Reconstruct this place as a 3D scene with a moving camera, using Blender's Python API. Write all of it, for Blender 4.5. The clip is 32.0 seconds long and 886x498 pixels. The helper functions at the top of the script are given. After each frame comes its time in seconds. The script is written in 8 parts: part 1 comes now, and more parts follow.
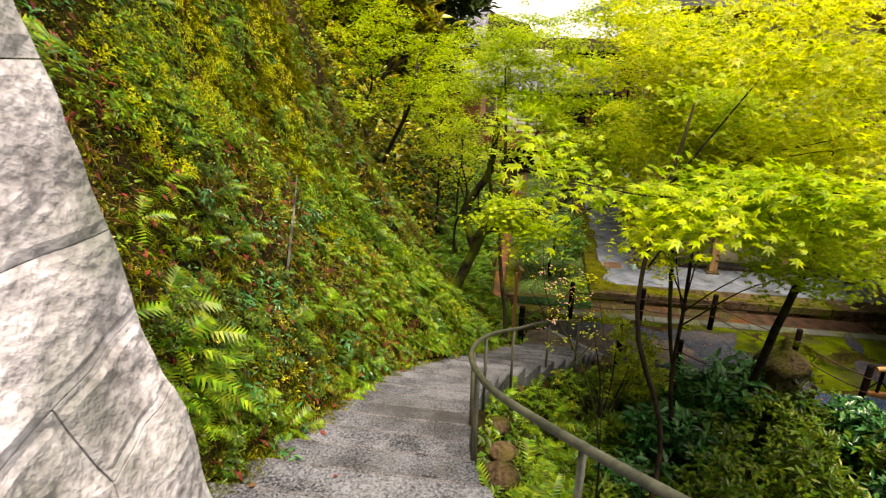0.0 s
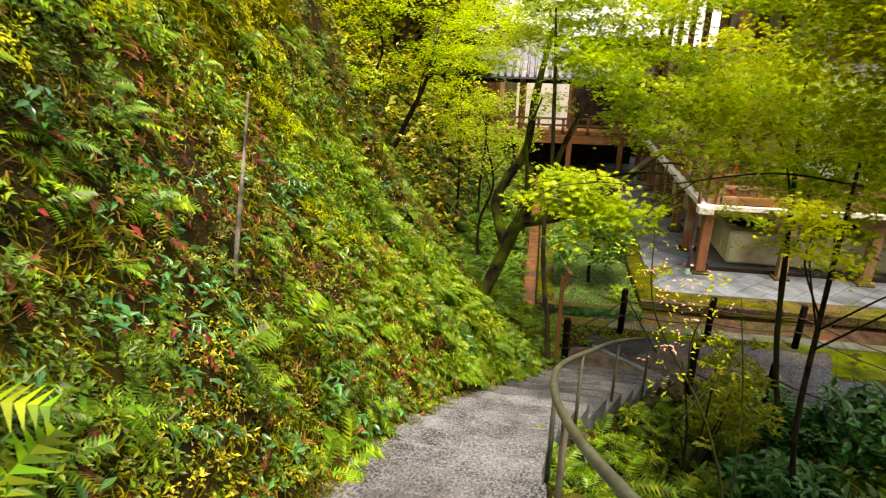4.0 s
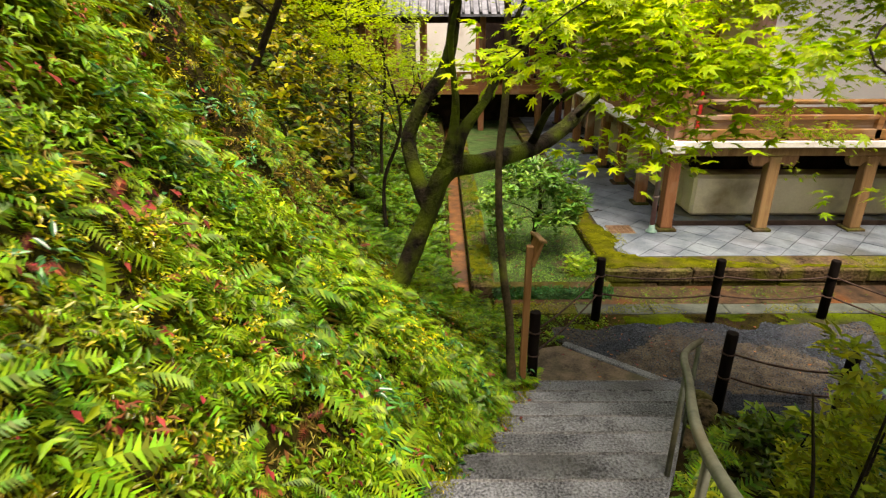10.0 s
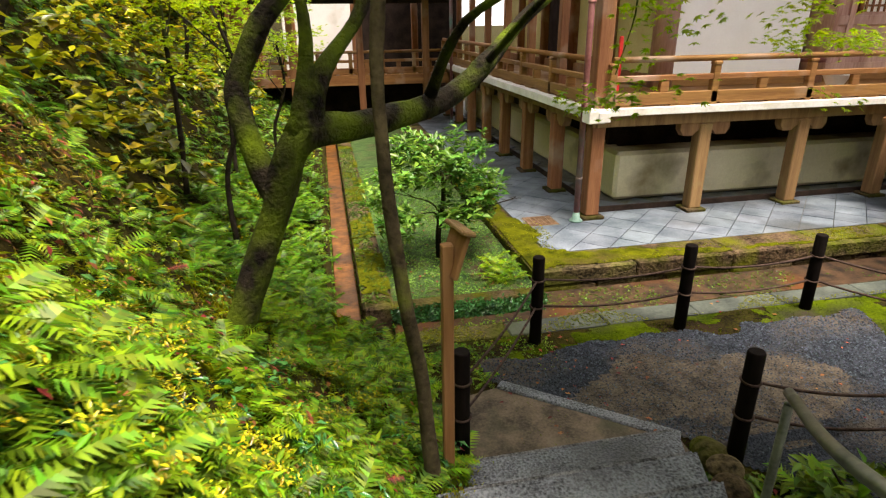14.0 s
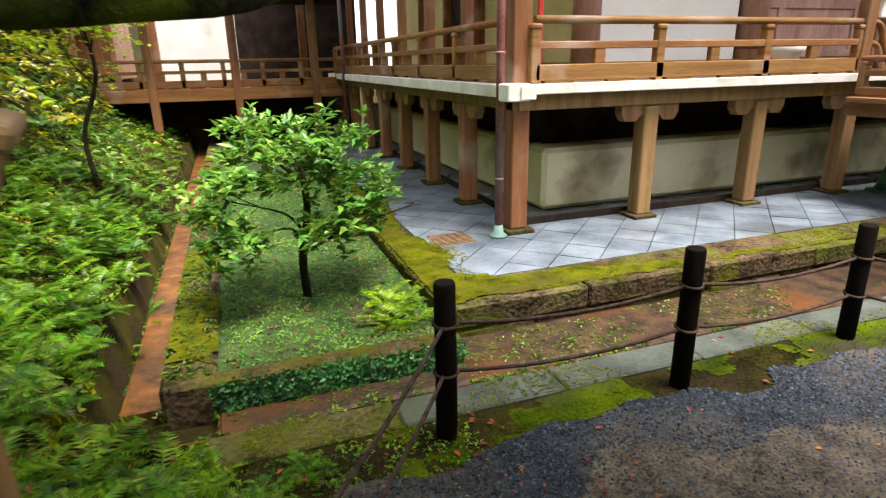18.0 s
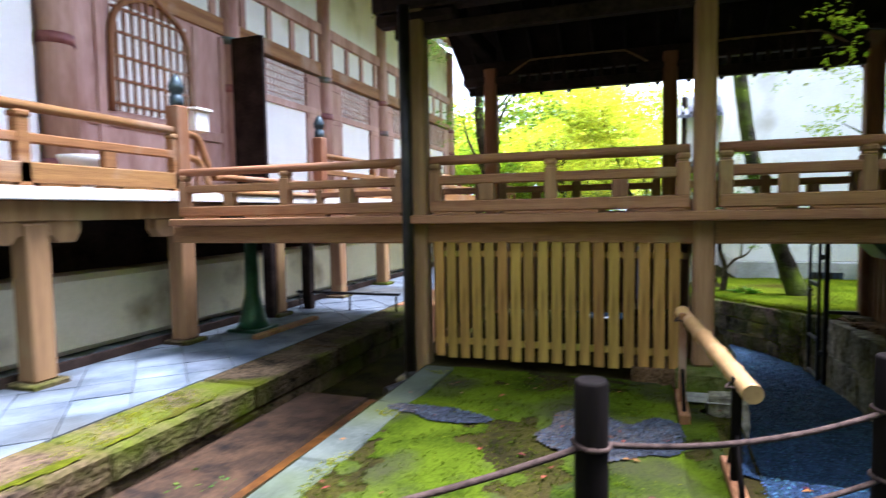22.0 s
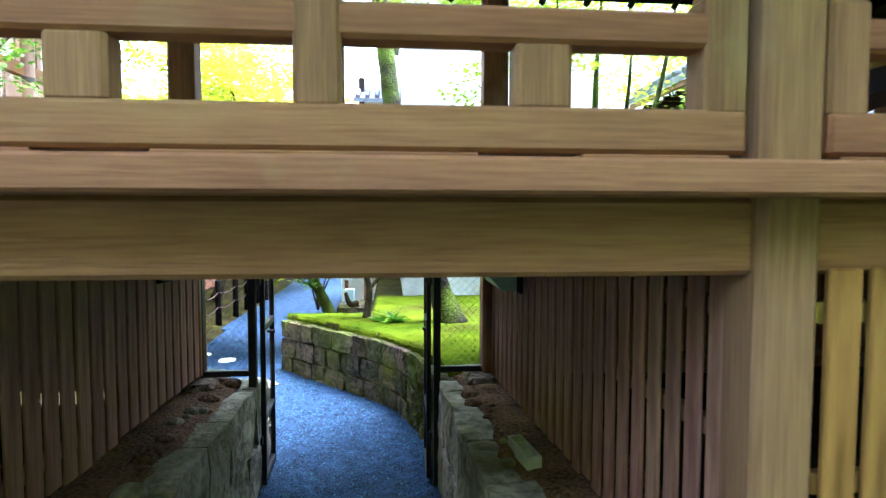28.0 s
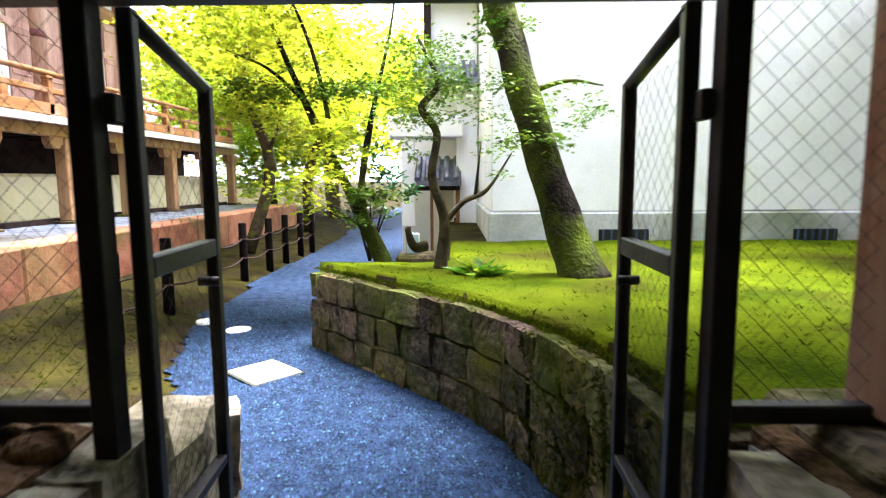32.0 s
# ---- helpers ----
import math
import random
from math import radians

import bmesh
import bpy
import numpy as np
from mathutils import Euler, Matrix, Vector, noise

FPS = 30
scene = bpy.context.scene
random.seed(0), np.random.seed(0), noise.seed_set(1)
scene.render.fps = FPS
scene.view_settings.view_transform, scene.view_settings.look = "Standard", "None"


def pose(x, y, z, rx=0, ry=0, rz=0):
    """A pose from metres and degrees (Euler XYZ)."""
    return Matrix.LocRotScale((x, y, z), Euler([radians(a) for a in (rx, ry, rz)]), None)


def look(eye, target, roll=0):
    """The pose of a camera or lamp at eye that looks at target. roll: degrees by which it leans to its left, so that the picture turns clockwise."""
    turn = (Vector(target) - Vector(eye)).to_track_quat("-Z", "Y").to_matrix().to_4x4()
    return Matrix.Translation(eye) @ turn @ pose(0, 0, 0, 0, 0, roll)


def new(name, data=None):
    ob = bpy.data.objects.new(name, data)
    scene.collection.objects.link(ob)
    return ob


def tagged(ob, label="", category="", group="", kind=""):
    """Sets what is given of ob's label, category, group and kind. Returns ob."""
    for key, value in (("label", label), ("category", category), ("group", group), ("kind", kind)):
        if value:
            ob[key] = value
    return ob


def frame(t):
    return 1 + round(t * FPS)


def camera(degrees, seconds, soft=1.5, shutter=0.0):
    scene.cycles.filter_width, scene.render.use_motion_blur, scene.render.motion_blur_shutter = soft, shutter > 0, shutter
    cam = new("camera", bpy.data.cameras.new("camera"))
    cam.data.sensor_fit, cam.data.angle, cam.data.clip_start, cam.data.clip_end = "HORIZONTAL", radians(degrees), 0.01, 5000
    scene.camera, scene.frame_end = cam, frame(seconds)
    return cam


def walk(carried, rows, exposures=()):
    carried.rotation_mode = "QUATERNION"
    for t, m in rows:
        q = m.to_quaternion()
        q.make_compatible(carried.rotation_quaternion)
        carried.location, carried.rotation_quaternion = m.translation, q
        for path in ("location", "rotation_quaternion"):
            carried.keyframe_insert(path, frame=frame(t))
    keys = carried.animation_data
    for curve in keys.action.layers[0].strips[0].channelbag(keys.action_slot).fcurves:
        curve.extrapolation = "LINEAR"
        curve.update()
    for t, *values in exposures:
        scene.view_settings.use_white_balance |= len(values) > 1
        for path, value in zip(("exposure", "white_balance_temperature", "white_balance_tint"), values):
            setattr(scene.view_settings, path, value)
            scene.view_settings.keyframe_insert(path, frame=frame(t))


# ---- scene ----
cam = camera(75.2, 32.0, soft=1.2, shutter=0.4)
PATH = [
    (0, (-0.485, 0.031, 6.039), (-0.766, 1.873, 5.314), 0.76),
    (0.5, (-0.518, 0.284, 5.912), (-0.797, 2.129, 5.191), 0.59),
    (1, (-0.587, 0.54, 5.792), (-0.863, 2.386, 5.074), 0.73),
    (1.5, (-0.609, 0.788, 5.689), (-0.888, 2.635, 4.973), 0.59),
    (2, (-0.706, 1.039, 5.524), (-0.987, 2.886, 4.809), 0.73),
    (2.5, (-0.773, 1.261, 5.427), (-1.059, 3.109, 4.717), 0.75),
    (3, (-0.851, 1.502, 5.305), (-1.153, 3.349, 4.602), 0.72),
    (3.5, (-0.959, 1.74, 5.207), (-1.273, 3.585, 4.503), 0.82),
    (5.5, (-1.206, 2.741, 4.68), (-1.528, 4.589, 3.989), 0.4),
    (6, (-1.261, 3.038, 4.602), (-1.587, 4.882, 3.899), 0.3),
    (6.5, (-1.257, 3.338, 4.468), (-1.579, 5.18, 3.76), 0.3),
    (7, (-1.291, 3.622, 4.324), (-1.593, 5.464, 3.606), 0.2),
    (7.5, (-1.307, 3.846, 4.261), (-1.58, 5.684, 3.522), 0.2),
    (8, (-1.306, 4.094, 4.172), (-1.532, 5.939, 3.433), 0.1),
    (8.5, (-1.381, 4.347, 4.044), (-1.53, 6.201, 3.309), 0.3),
    (9, (-1.385, 4.648, 3.935), (-1.482, 6.503, 3.192), 0.1),
    (9.5, (-1.41, 4.941, 3.797), (-1.456, 6.793, 3.043), 0.1),
    (10, (-1.413, 5.198, 3.713), (-1.406, 7.045, 2.944), -0.1),
    (10.5, (-1.414, 5.475, 3.574), (-1.356, 7.324, 2.812), -0.4),
    (11, (-1.436, 5.758, 3.469), (-1.329, 7.598, 2.693), -0.3),
    (11.5, (-1.4, 6.029, 3.36), (-1.267, 7.867, 2.581), -0.4),
    (12, (-1.402, 6.327, 3.2), (-1.22, 8.159, 2.418), -0.3),
    (12.5, (-1.34, 6.563, 3.124), (-1.106, 8.39, 2.344), -0.4),
    (13, (-1.301, 6.78, 3.002), (-1.007, 8.608, 2.245), -0.7),
    (13.5, (-1.256, 7.04, 2.905), (-0.92, 8.867, 2.163), -0.7),
    (14, (-1.16, 7.302, 2.805), (-0.801, 9.126, 2.067), -0.8),
    (14.5, (-1.079, 7.613, 2.633), (-0.691, 9.434, 1.902), -0.7),
    (15, (-0.954, 7.871, 2.546), (-0.54, 9.69, 1.825), -0.6),
    (15.5, (-0.851, 8.124, 2.401), (-0.404, 9.939, 1.692), -0.6),
    (17.5, (-0.403, 9.117, 1.994), (0.187, 10.923, 1.368), -0.9),
    (18, (-0.271, 9.357, 1.84), (0.367, 11.148, 1.221), -1.1),
    (18.5, (-0.097, 9.549, 1.768), (0.656, 11.294, 1.145), -1),
    (19, (0.203, 9.783, 1.735), (1.039, 11.491, 1.113), -1.3),
    (19.5, (0.491, 10, 1.62), (1.434, 11.666, 1.043), -1.4),
    (20, (0.845, 10.185, 1.556), (1.946, 11.761, 1.005), -1.4),
    (20.5, (1.255, 10.364, 1.516), (2.54, 11.811, 1.012), -1.3),
    (21, (1.819, 10.512, 1.343), (3.361, 11.744, 1.018), -1.2),
    (21.5, (2.345, 10.485, 1.353), (4.113, 11.399, 1.157), -1.1),
    (22, (2.816, 10.417, 1.319), (4.704, 11.065, 1.191), -1),
    (22.5, (3.329, 10.259, 1.317), (5.307, 10.544, 1.242), -0.9),
    (23, (3.792, 10.069, 1.328), (5.791, 10.026, 1.271), -0.8),
    (23.5, (4.208, 9.912, 1.327), (6.188, 9.635, 1.272), -0.8),
    (24, (4.519, 9.631, 1.35), (6.46, 9.153, 1.294), -0.7),
    (24.5, (4.746, 9.379, 1.378), (6.667, 8.825, 1.331), -0.5),
    (26.5, (5.768, 8.782, 1.29), (7.717, 8.337, 1.231), 0.5),
    (27, (6.032, 8.748, 1.31), (7.997, 8.378, 1.248), 0.3),
    (27.5, (6.227, 8.73, 1.28), (8.204, 8.436, 1.217), 0),
    (28, (6.388, 8.725, 1.176), (8.377, 8.543, 1.064), 0.1),
    (28.5, (6.555, 8.76, 1.052), (8.547, 8.639, 0.921), 0.1),
    (29, (6.741, 8.741, 0.918), (8.734, 8.666, 0.767), 0),
    (29.5, (7.019, 8.756, 0.817), (9.013, 8.727, 0.663), 0.1),
    (30, (7.404, 8.814, 0.724), (9.397, 8.808, 0.556), 0.1),
    (30.5, (7.845, 8.842, 0.664), (9.834, 8.844, 0.457), 0),
    (31, (8.331, 8.906, 0.597), (10.319, 8.925, 0.384), 0.2),
    (31.5, (8.787, 8.909, 0.579), (10.773, 8.937, 0.345), -0),
    (32, (9.24, 8.945, 0.585), (11.226, 8.975, 0.345), -0.3),
]
walk(cam, [(t, look(eye, target, roll)) for t, eye, target, roll in PATH],
     [(0, 0.95, 8000, 20), (2, 1.15, 8200, 22), (5, 1.34, 8200, 16), (10, 1.36, 7900, 16), (13, 1.5, 7400, 18), (16, 1.75, 6900, 13), (20, 1.8, 6000, 20), (22, 2.5, 5250, 22), (23, 3.05, 5150, 18), (24.5, 3.45, 4950, 16), (26.5, 3.65, 4850, 16), (28.3, 3.95, 4850, 19), (29.2, 5.15, 4850, 25), (30, 5.35, 4950, 25), (31, 4.4, 5200, 23), (32, 3.2, 5700, 27)])

# ---- world, sun ----
world = bpy.data.worlds.new("overcast_sky")
scene.world = world
world.use_nodes = True
wn, wl = world.node_tree.nodes, world.node_tree.links
wn.clear()
sky = wn.new("ShaderNodeTexSky")
sky.sky_type, sky.sun_disc = "NISHITA", False
sky.sun_elevation, sky.sun_rotation = radians(75), radians(146)
sky.dust_density, sky.air_density = 4.0, 1.0
haze = wn.new("ShaderNodeMix")
haze.data_type = "RGBA"
haze.inputs["Factor"].default_value = 0.7
haze.inputs["B"].default_value = (9.5, 9.8, 10.2, 1)
bg = wn.new("ShaderNodeBackground")
bg.inputs["Strength"].default_value = 0.098
wo = wn.new("ShaderNodeOutputWorld")
wl.new(sky.outputs[0], haze.inputs["A"])
wl.new(haze.outputs["Result"], bg.inputs["Color"])
wl.new(bg.outputs[0], wo.inputs["Surface"])
sun_data = bpy.data.lights.new("sun", "SUN")
sun_data.energy, sun_data.angle, sun_data.color = 4.0, radians(26), (1.0, 0.95, 0.86)
sun = new("sun", sun_data)
sun.matrix_world = look((5, 3.5, 21), (2, 8, 0))

# ---- materials ----
def mat(name, a, b, scale=4.0, rough=0.8, bump=0.3, fine=40.0, metal=0.0, vary=0.0, stretch=(1, 1, 1), stain=None, stain_scale=0.8, stain_amount=0.4,
        trans=0.0, per_island=False, spec=0.14, bump_dist=0.01, wet=0.0, grain=0.55, spread=0.22):
    """A mottled surface: two base colours on coarse and fine noise, an optional stain, a bump and a spread between objects."""
    m = bpy.data.materials.new(name)
    m.use_nodes = True
    n, l = m.node_tree.nodes, m.node_tree.links
    p = n["Principled BSDF"]
    tc = n.new("ShaderNodeTexCoord")
    mp = n.new("ShaderNodeMapping")
    mp.inputs["Scale"].default_value = stretch
    l.new(tc.outputs["Object"], mp.inputs["Vector"])
    big = n.new("ShaderNodeTexNoise")
    big.inputs["Scale"].default_value, big.inputs["Detail"].default_value = scale, 6
    small = n.new("ShaderNodeTexNoise")
    small.inputs["Scale"].default_value, small.inputs["Detail"].default_value = fine, 4
    l.new(mp.outputs[0], big.inputs["Vector"])
    l.new(mp.outputs[0], small.inputs["Vector"])
    add = n.new("ShaderNodeMath")
    add.operation = "MULTIPLY_ADD"
    l.new(small.outputs["Fac"], add.inputs[0])
    add.inputs[1].default_value = grain
    l.new(big.outputs["Fac"], add.inputs[2])
    ramp = n.new("ShaderNodeMapRange")
    ramp.inputs["From Min"].default_value, ramp.inputs["From Max"].default_value = 0.5 + 0.5 * grain - spread, 0.5 + 0.5 * grain + spread
    l.new(add.outputs[0], ramp.inputs["Value"])
    mix = n.new("ShaderNodeMix")
    mix.data_type = "RGBA"
    mix.inputs["A"].default_value, mix.inputs["B"].default_value = (*a, 1), (*b, 1)
    l.new(ramp.outputs[0], mix.inputs["Factor"])
    col = mix.outputs["Result"]
    if stain:
        st = n.new("ShaderNodeTexNoise")
        st.inputs["Scale"].default_value, st.inputs["Detail"].default_value = stain_scale, 5
        l.new(tc.outputs["Object"], st.inputs["Vector"])
        sr = n.new("ShaderNodeMapRange")
        sr.inputs["From Min"].default_value, sr.inputs["From Max"].default_value = 0.62 - stain_amount * 0.35, 0.72
        l.new(st.outputs["Fac"], sr.inputs["Value"])
        sm = n.new("ShaderNodeMix")
        sm.data_type = "RGBA"
        sm.inputs["B"].default_value = (*stain, 1)
        l.new(sr.outputs[0], sm.inputs["Factor"])
        l.new(col, sm.inputs["A"])
        col = sm.outputs["Result"]
    if vary:
        if per_island:
            src = n.new("ShaderNodeNewGeometry").outputs["Random Per Island"]
        else:
            src = n.new("ShaderNodeObjectInfo").outputs["Random"]
        hs = n.new("ShaderNodeHueSaturation")
        vr = n.new("ShaderNodeMapRange")
        vr.inputs["To Min"].default_value, vr.inputs["To Max"].default_value = 1 - vary, 1 + vary
        l.new(src, vr.inputs["Value"])
        l.new(vr.outputs[0], hs.inputs["Value"])
        hr = n.new("ShaderNodeMapRange")
        hr.inputs["To Min"].default_value, hr.inputs["To Max"].default_value = 0.5 - vary * 0.07, 0.5 + vary * 0.05
        sh = n.new("ShaderNodeMath")
        sh.operation = "FRACT"
        mu = n.new("ShaderNodeMath")
        mu.operation = "MULTIPLY"
        mu.inputs[1].default_value = 7.31
        l.new(src, mu.inputs[0])
        l.new(mu.outputs[0], sh.inputs[0])
        l.new(sh.outputs[0], hr.inputs["Value"])
        l.new(hr.outputs[0], hs.inputs["Hue"])
        l.new(col, hs.inputs["Color"])
        col = hs.outputs["Color"]
    l.new(col, p.inputs["Base Color"])
    rr = n.new("ShaderNodeMapRange")
    rr.inputs["To Min"].default_value, rr.inputs["To Max"].default_value = min(1, rough + 0.12), max(0.05, rough - 0.12 - wet)
    l.new(big.outputs["Fac"], rr.inputs["Value"])
    l.new(rr.outputs[0], p.inputs["Roughness"])
    p.inputs["Metallic"].default_value = metal
    p.inputs["Specular IOR Level"].default_value = spec
    if trans:
        p.inputs["Transmission Weight"].default_value = 0.0
        tl = n.new("ShaderNodeBsdfTranslucent")
        ms = n.new("ShaderNodeMixShader")
        ms.inputs[0].default_value = trans
        l.new(col, tl.inputs["Color"])
        l.new(p.outputs[0], ms.inputs[1])
        l.new(tl.outputs[0], ms.inputs[2])
        l.new(ms.outputs[0], n["Material Output"].inputs["Surface"])
    if bump:
        bp = n.new("ShaderNodeBump")
        bp.inputs["Strength"].default_value, bp.inputs["Distance"].default_value = bump, bump_dist
        l.new(add.outputs[0], bp.inputs["Height"])
        l.new(bp.outputs[0], p.inputs["Normal"])
    return m


WOOD = mat("weathered_red_brown_wood", (0.15, 0.058, 0.026), (0.34, 0.165, 0.075), 10, 0.6, 0.35, 110, vary=0.12, stretch=(1, 1, 0.05), stain=(0.36, 0.25, 0.18), stain_amount=0.2, stain_scale=1.3, grain=0.6, spread=0.3)
WOOD_H = mat("weathered_rail_wood", (0.16, 0.07, 0.026), (0.36, 0.19, 0.066), 10, 0.58, 0.35, 110, vary=0.12, stretch=(0.05, 0.05, 1), stain=(0.4, 0.28, 0.21), stain_amount=0.22, stain_scale=1.3, grain=0.6, spread=0.3)
WOOD_GREY = mat("grey_brown_weathered_wood", (0.16, 0.085, 0.042), (0.36, 0.215, 0.1), 10, 0.65, 0.4, 110, vary=0.14, stretch=(1, 1, 0.05), stain=(0.27, 0.19, 0.09), stain_amount=0.1, stain_scale=2.6, grain=0.6, spread=0.3)
WOOD_BEAM = mat("grey_brown_beam_wood", (0.165, 0.074, 0.038), (0.37, 0.197, 0.092), 10, 0.62, 0.35, 110, vary=0.12, stretch=(1, 0.05, 1), stain=(0.3, 0.2, 0.1), stain_amount=0.15, stain_scale=2.2, grain=0.6, spread=0.3)
# Near-black stand-in for shaded timber: the darkness is put into the colour.
SHADE_BLACK = mat("shade_black_timber", (0.003, 0.0025, 0.002), (0.012, 0.009, 0.007), 3, 0.85, 0.2, 25, vary=0.15, spec=0.05)
# Dark timber tone, also used as painted shade under floors and eaves.
WOOD_DARK = mat("dark_timber_and_shade", (0.012, 0.008, 0.007), (0.045, 0.03, 0.024), 3, 0.75, 0.2, 25, vary=0.15, spec=0.08)
SLAT = mat("mossy_fence_slat_wood", (0.16, 0.09, 0.02), (0.43, 0.262, 0.06), 4, 0.75, 0.4, 25, vary=0.2, stretch=(1, 1, 0.1), stain=(0.3, 0.28, 0.04), stain_amount=0.25, stain_scale=1.2, grain=0.8)
SLAT_IN = mat("red_brown_passage_slat_wood", (0.13, 0.062, 0.038), (0.45, 0.27, 0.17), 4, 0.65, 0.5, 25, vary=0.18, stretch=(1, 1, 0.1), grain=1.0, spread=0.3, stain=(0.16, 0.09, 0.06), stain_amount=0.3, stain_scale=3)
POST = mat("black_burnt_timber", (0.002, 0.0016, 0.0014), (0.01, 0.0072, 0.006), 5, 0.75, 0.6, 30, vary=0.2, stretch=(1, 1, 0.2), spec=0.05)
ROPE = mat("dark_hemp_rope", (0.02, 0.012, 0.01), (0.07, 0.045, 0.036), 20, 0.9, 0.6, 90)
WHITE_EDGE = mat("white_painted_edge", (0.62, 0.6, 0.55), (0.84, 0.82, 0.78), 3, 0.6, 0.1, 30, stain=(0.45, 0.42, 0.25), stain_amount=0.12)
PLASTER = mat("white_plaster", (0.74, 0.73, 0.69), (0.86, 0.85, 0.82), 1.5, 0.8, 0.08, 30, stain=(0.55, 0.53, 0.45), stain_amount=0.1)
CREAM = mat("cream_plaster", (0.74, 0.66, 0.46), (0.9, 0.82, 0.62), 1.2, 0.85, 0.08, 30, stain=(0.26, 0.19, 0.1), stain_amount=0.15)
YELLOW = mat("ochre_yellow_wall", (0.5, 0.42, 0.16), (0.62, 0.54, 0.25), 1.5, 0.8, 0.06, 30)
PAVE = mat("grey_paving_stone", (0.05, 0.065, 0.085), (0.17, 0.2, 0.235), 2.5, 0.5, 0.3, 45, vary=0.16, stain=(0.045, 0.042, 0.03), stain_amount=0.35, stain_scale=0.45, wet=0.1, spec=0.22)
JOINT = mat("dark_joint_mortar", (0.1, 0.1, 0.09), (0.2, 0.2, 0.17), 6, 0.9, 0.2, 60)
KERB = mat("old_stone_kerb", (0.01, 0.008, 0.005), (0.105, 0.077, 0.042), 3.5, 0.9, 1.0, 26, vary=0.25, stain=(0.07, 0.085, 0.003), stain_amount=0.45, stain_scale=1.7, bump_dist=0.03, grain=0.9, spec=0.05)
CONC = mat("greenish_concrete", (0.024, 0.03, 0.026), (0.07, 0.082, 0.068), 3, 0.7, 0.4, 40, vary=0.12, stain=(0.06, 0.075, 0.015), stain_amount=0.35, spec=0.25)
PALE_CONC = mat("pale_grey_base_render", (0.36, 0.36, 0.34), (0.58, 0.58, 0.55), 2, 0.85, 0.2, 30, stain=(0.22, 0.24, 0.17), stain_amount=0.3, stain_scale=0.9)
STEP = mat("exposed_aggregate_step", (0.009, 0.011, 0.015), (0.19, 0.205, 0.23), 3, 0.5, 1.0, 62, vary=0.08, stain=(0.035, 0.035, 0.033), stain_amount=0.25, bump_dist=0.012, grain=1.6, spread=0.32, spec=0.25)
NOSE = mat("worn_step_edge", (0.02, 0.02, 0.022), (0.17, 0.172, 0.18), 6, 0.7, 0.5, 70, grain=1.4, spread=0.3)
GRAVEL = mat("grey_yard_gravel", (0.0045, 0.006, 0.0095), (0.038, 0.045, 0.058), 9, 0.85, 1.0, 60, bump_dist=0.02, stain=(0.11, 0.085, 0.06), stain_amount=0.4, stain_scale=0.8, grain=1.4, spread=0.3)
GRAVEL_P = mat("blue_grey_path_gravel", (0.003, 0.008, 0.02), (0.025, 0.054, 0.112), 9, 0.85, 1.0, 60, bump_dist=0.02, grain=1.4, spread=0.3)
PEBBLE_P = mat("blue_grey_pebbles", (0.006, 0.014, 0.031), (0.038, 0.078, 0.145), 30, 0.7, 0.3, 90, vary=0.7, per_island=True)
PEBBLE = mat("grey_pebbles", (0.007, 0.009, 0.014), (0.046, 0.056, 0.077), 30, 0.7, 0.3, 90, vary=0.7, per_island=True)
MOSS = mat("moss_and_soil", (0.006, 0.005, 0.003), (0.04, 0.036, 0.006), 2.6, 1.0, 1.0, 45, stain=(0.022, 0.014, 0.008), stain_amount=0.45, stain_scale=1.9, bump_dist=0.03, spec=0.03)
KERBMOSS = mat("olive_kerb_moss", (0.022, 0.027, 0.002), (0.095, 0.1, 0.004), 6, 1.0, 1.0, 60, bump_dist=0.02, stain=(0.05, 0.038, 0.012), stain_amount=0.18, stain_scale=1.5, spec=0.02)
LAWN = mat("bright_moss_lawn", (0.022, 0.042, 0.001), (0.1, 0.132, 0.002), 1.5, 1.0, 1.0, 60, bump_dist=0.03, stain=(0.035, 0.03, 0.006), stain_amount=0.35, spec=0.01)
YARDMOSS = mat("yard_moss", (0.008, 0.016, 0.001), (0.066, 0.095, 0.003), 2.2, 1.0, 1.0, 55, bump_dist=0.02, stain=(0.03, 0.026, 0.017), stain_amount=0.4, stain_scale=1.6, spec=0.02)
BED = mat("low_green_groundcover", (0.012, 0.03, 0.008), (0.055, 0.1, 0.026), 4, 0.95, 1.0, 60, bump_dist=0.02, stain=(0.05, 0.035, 0.02), stain_amount=0.3, stain_scale=2)
SOIL = mat("brown_soil", (0.03, 0.017, 0.008), (0.2, 0.118, 0.06), 5, 0.95, 1.0, 45, bump_dist=0.025, spec=0.06, grain=1.1, spread=0.3)
CLAY = mat("landing_earth", (0.045, 0.036, 0.028), (0.15, 0.115, 0.082), 6, 0.9, 0.7, 50, bump_dist=0.012, stain=(0.05, 0.05, 0.03), stain_amount=0.3, stain_scale=2.5)
DIRT = mat("trodden_earth", (0.018, 0.016, 0.014), (0.105, 0.085, 0.064), 7, 0.95, 0.9, 55, bump_dist=0.015, grain=1.2, spread=0.3)
RUSTY = mat("orange_brown_kerb_stone", (0.16, 0.06, 0.03), (0.36, 0.17, 0.09), 3, 0.85, 0.6, 30, vary=0.15, stain=(0.1, 0.1, 0.03), stain_amount=0.3, bump_dist=0.02)
WATER = mat("rusty_channel_mud", (0.04, 0.014, 0.003), (0.17, 0.066, 0.011), 5, 0.45, 0.4, 25, stain=(0.018, 0.013, 0.008), stain_amount=0.5, stain_scale=1.7, spec=0.2)
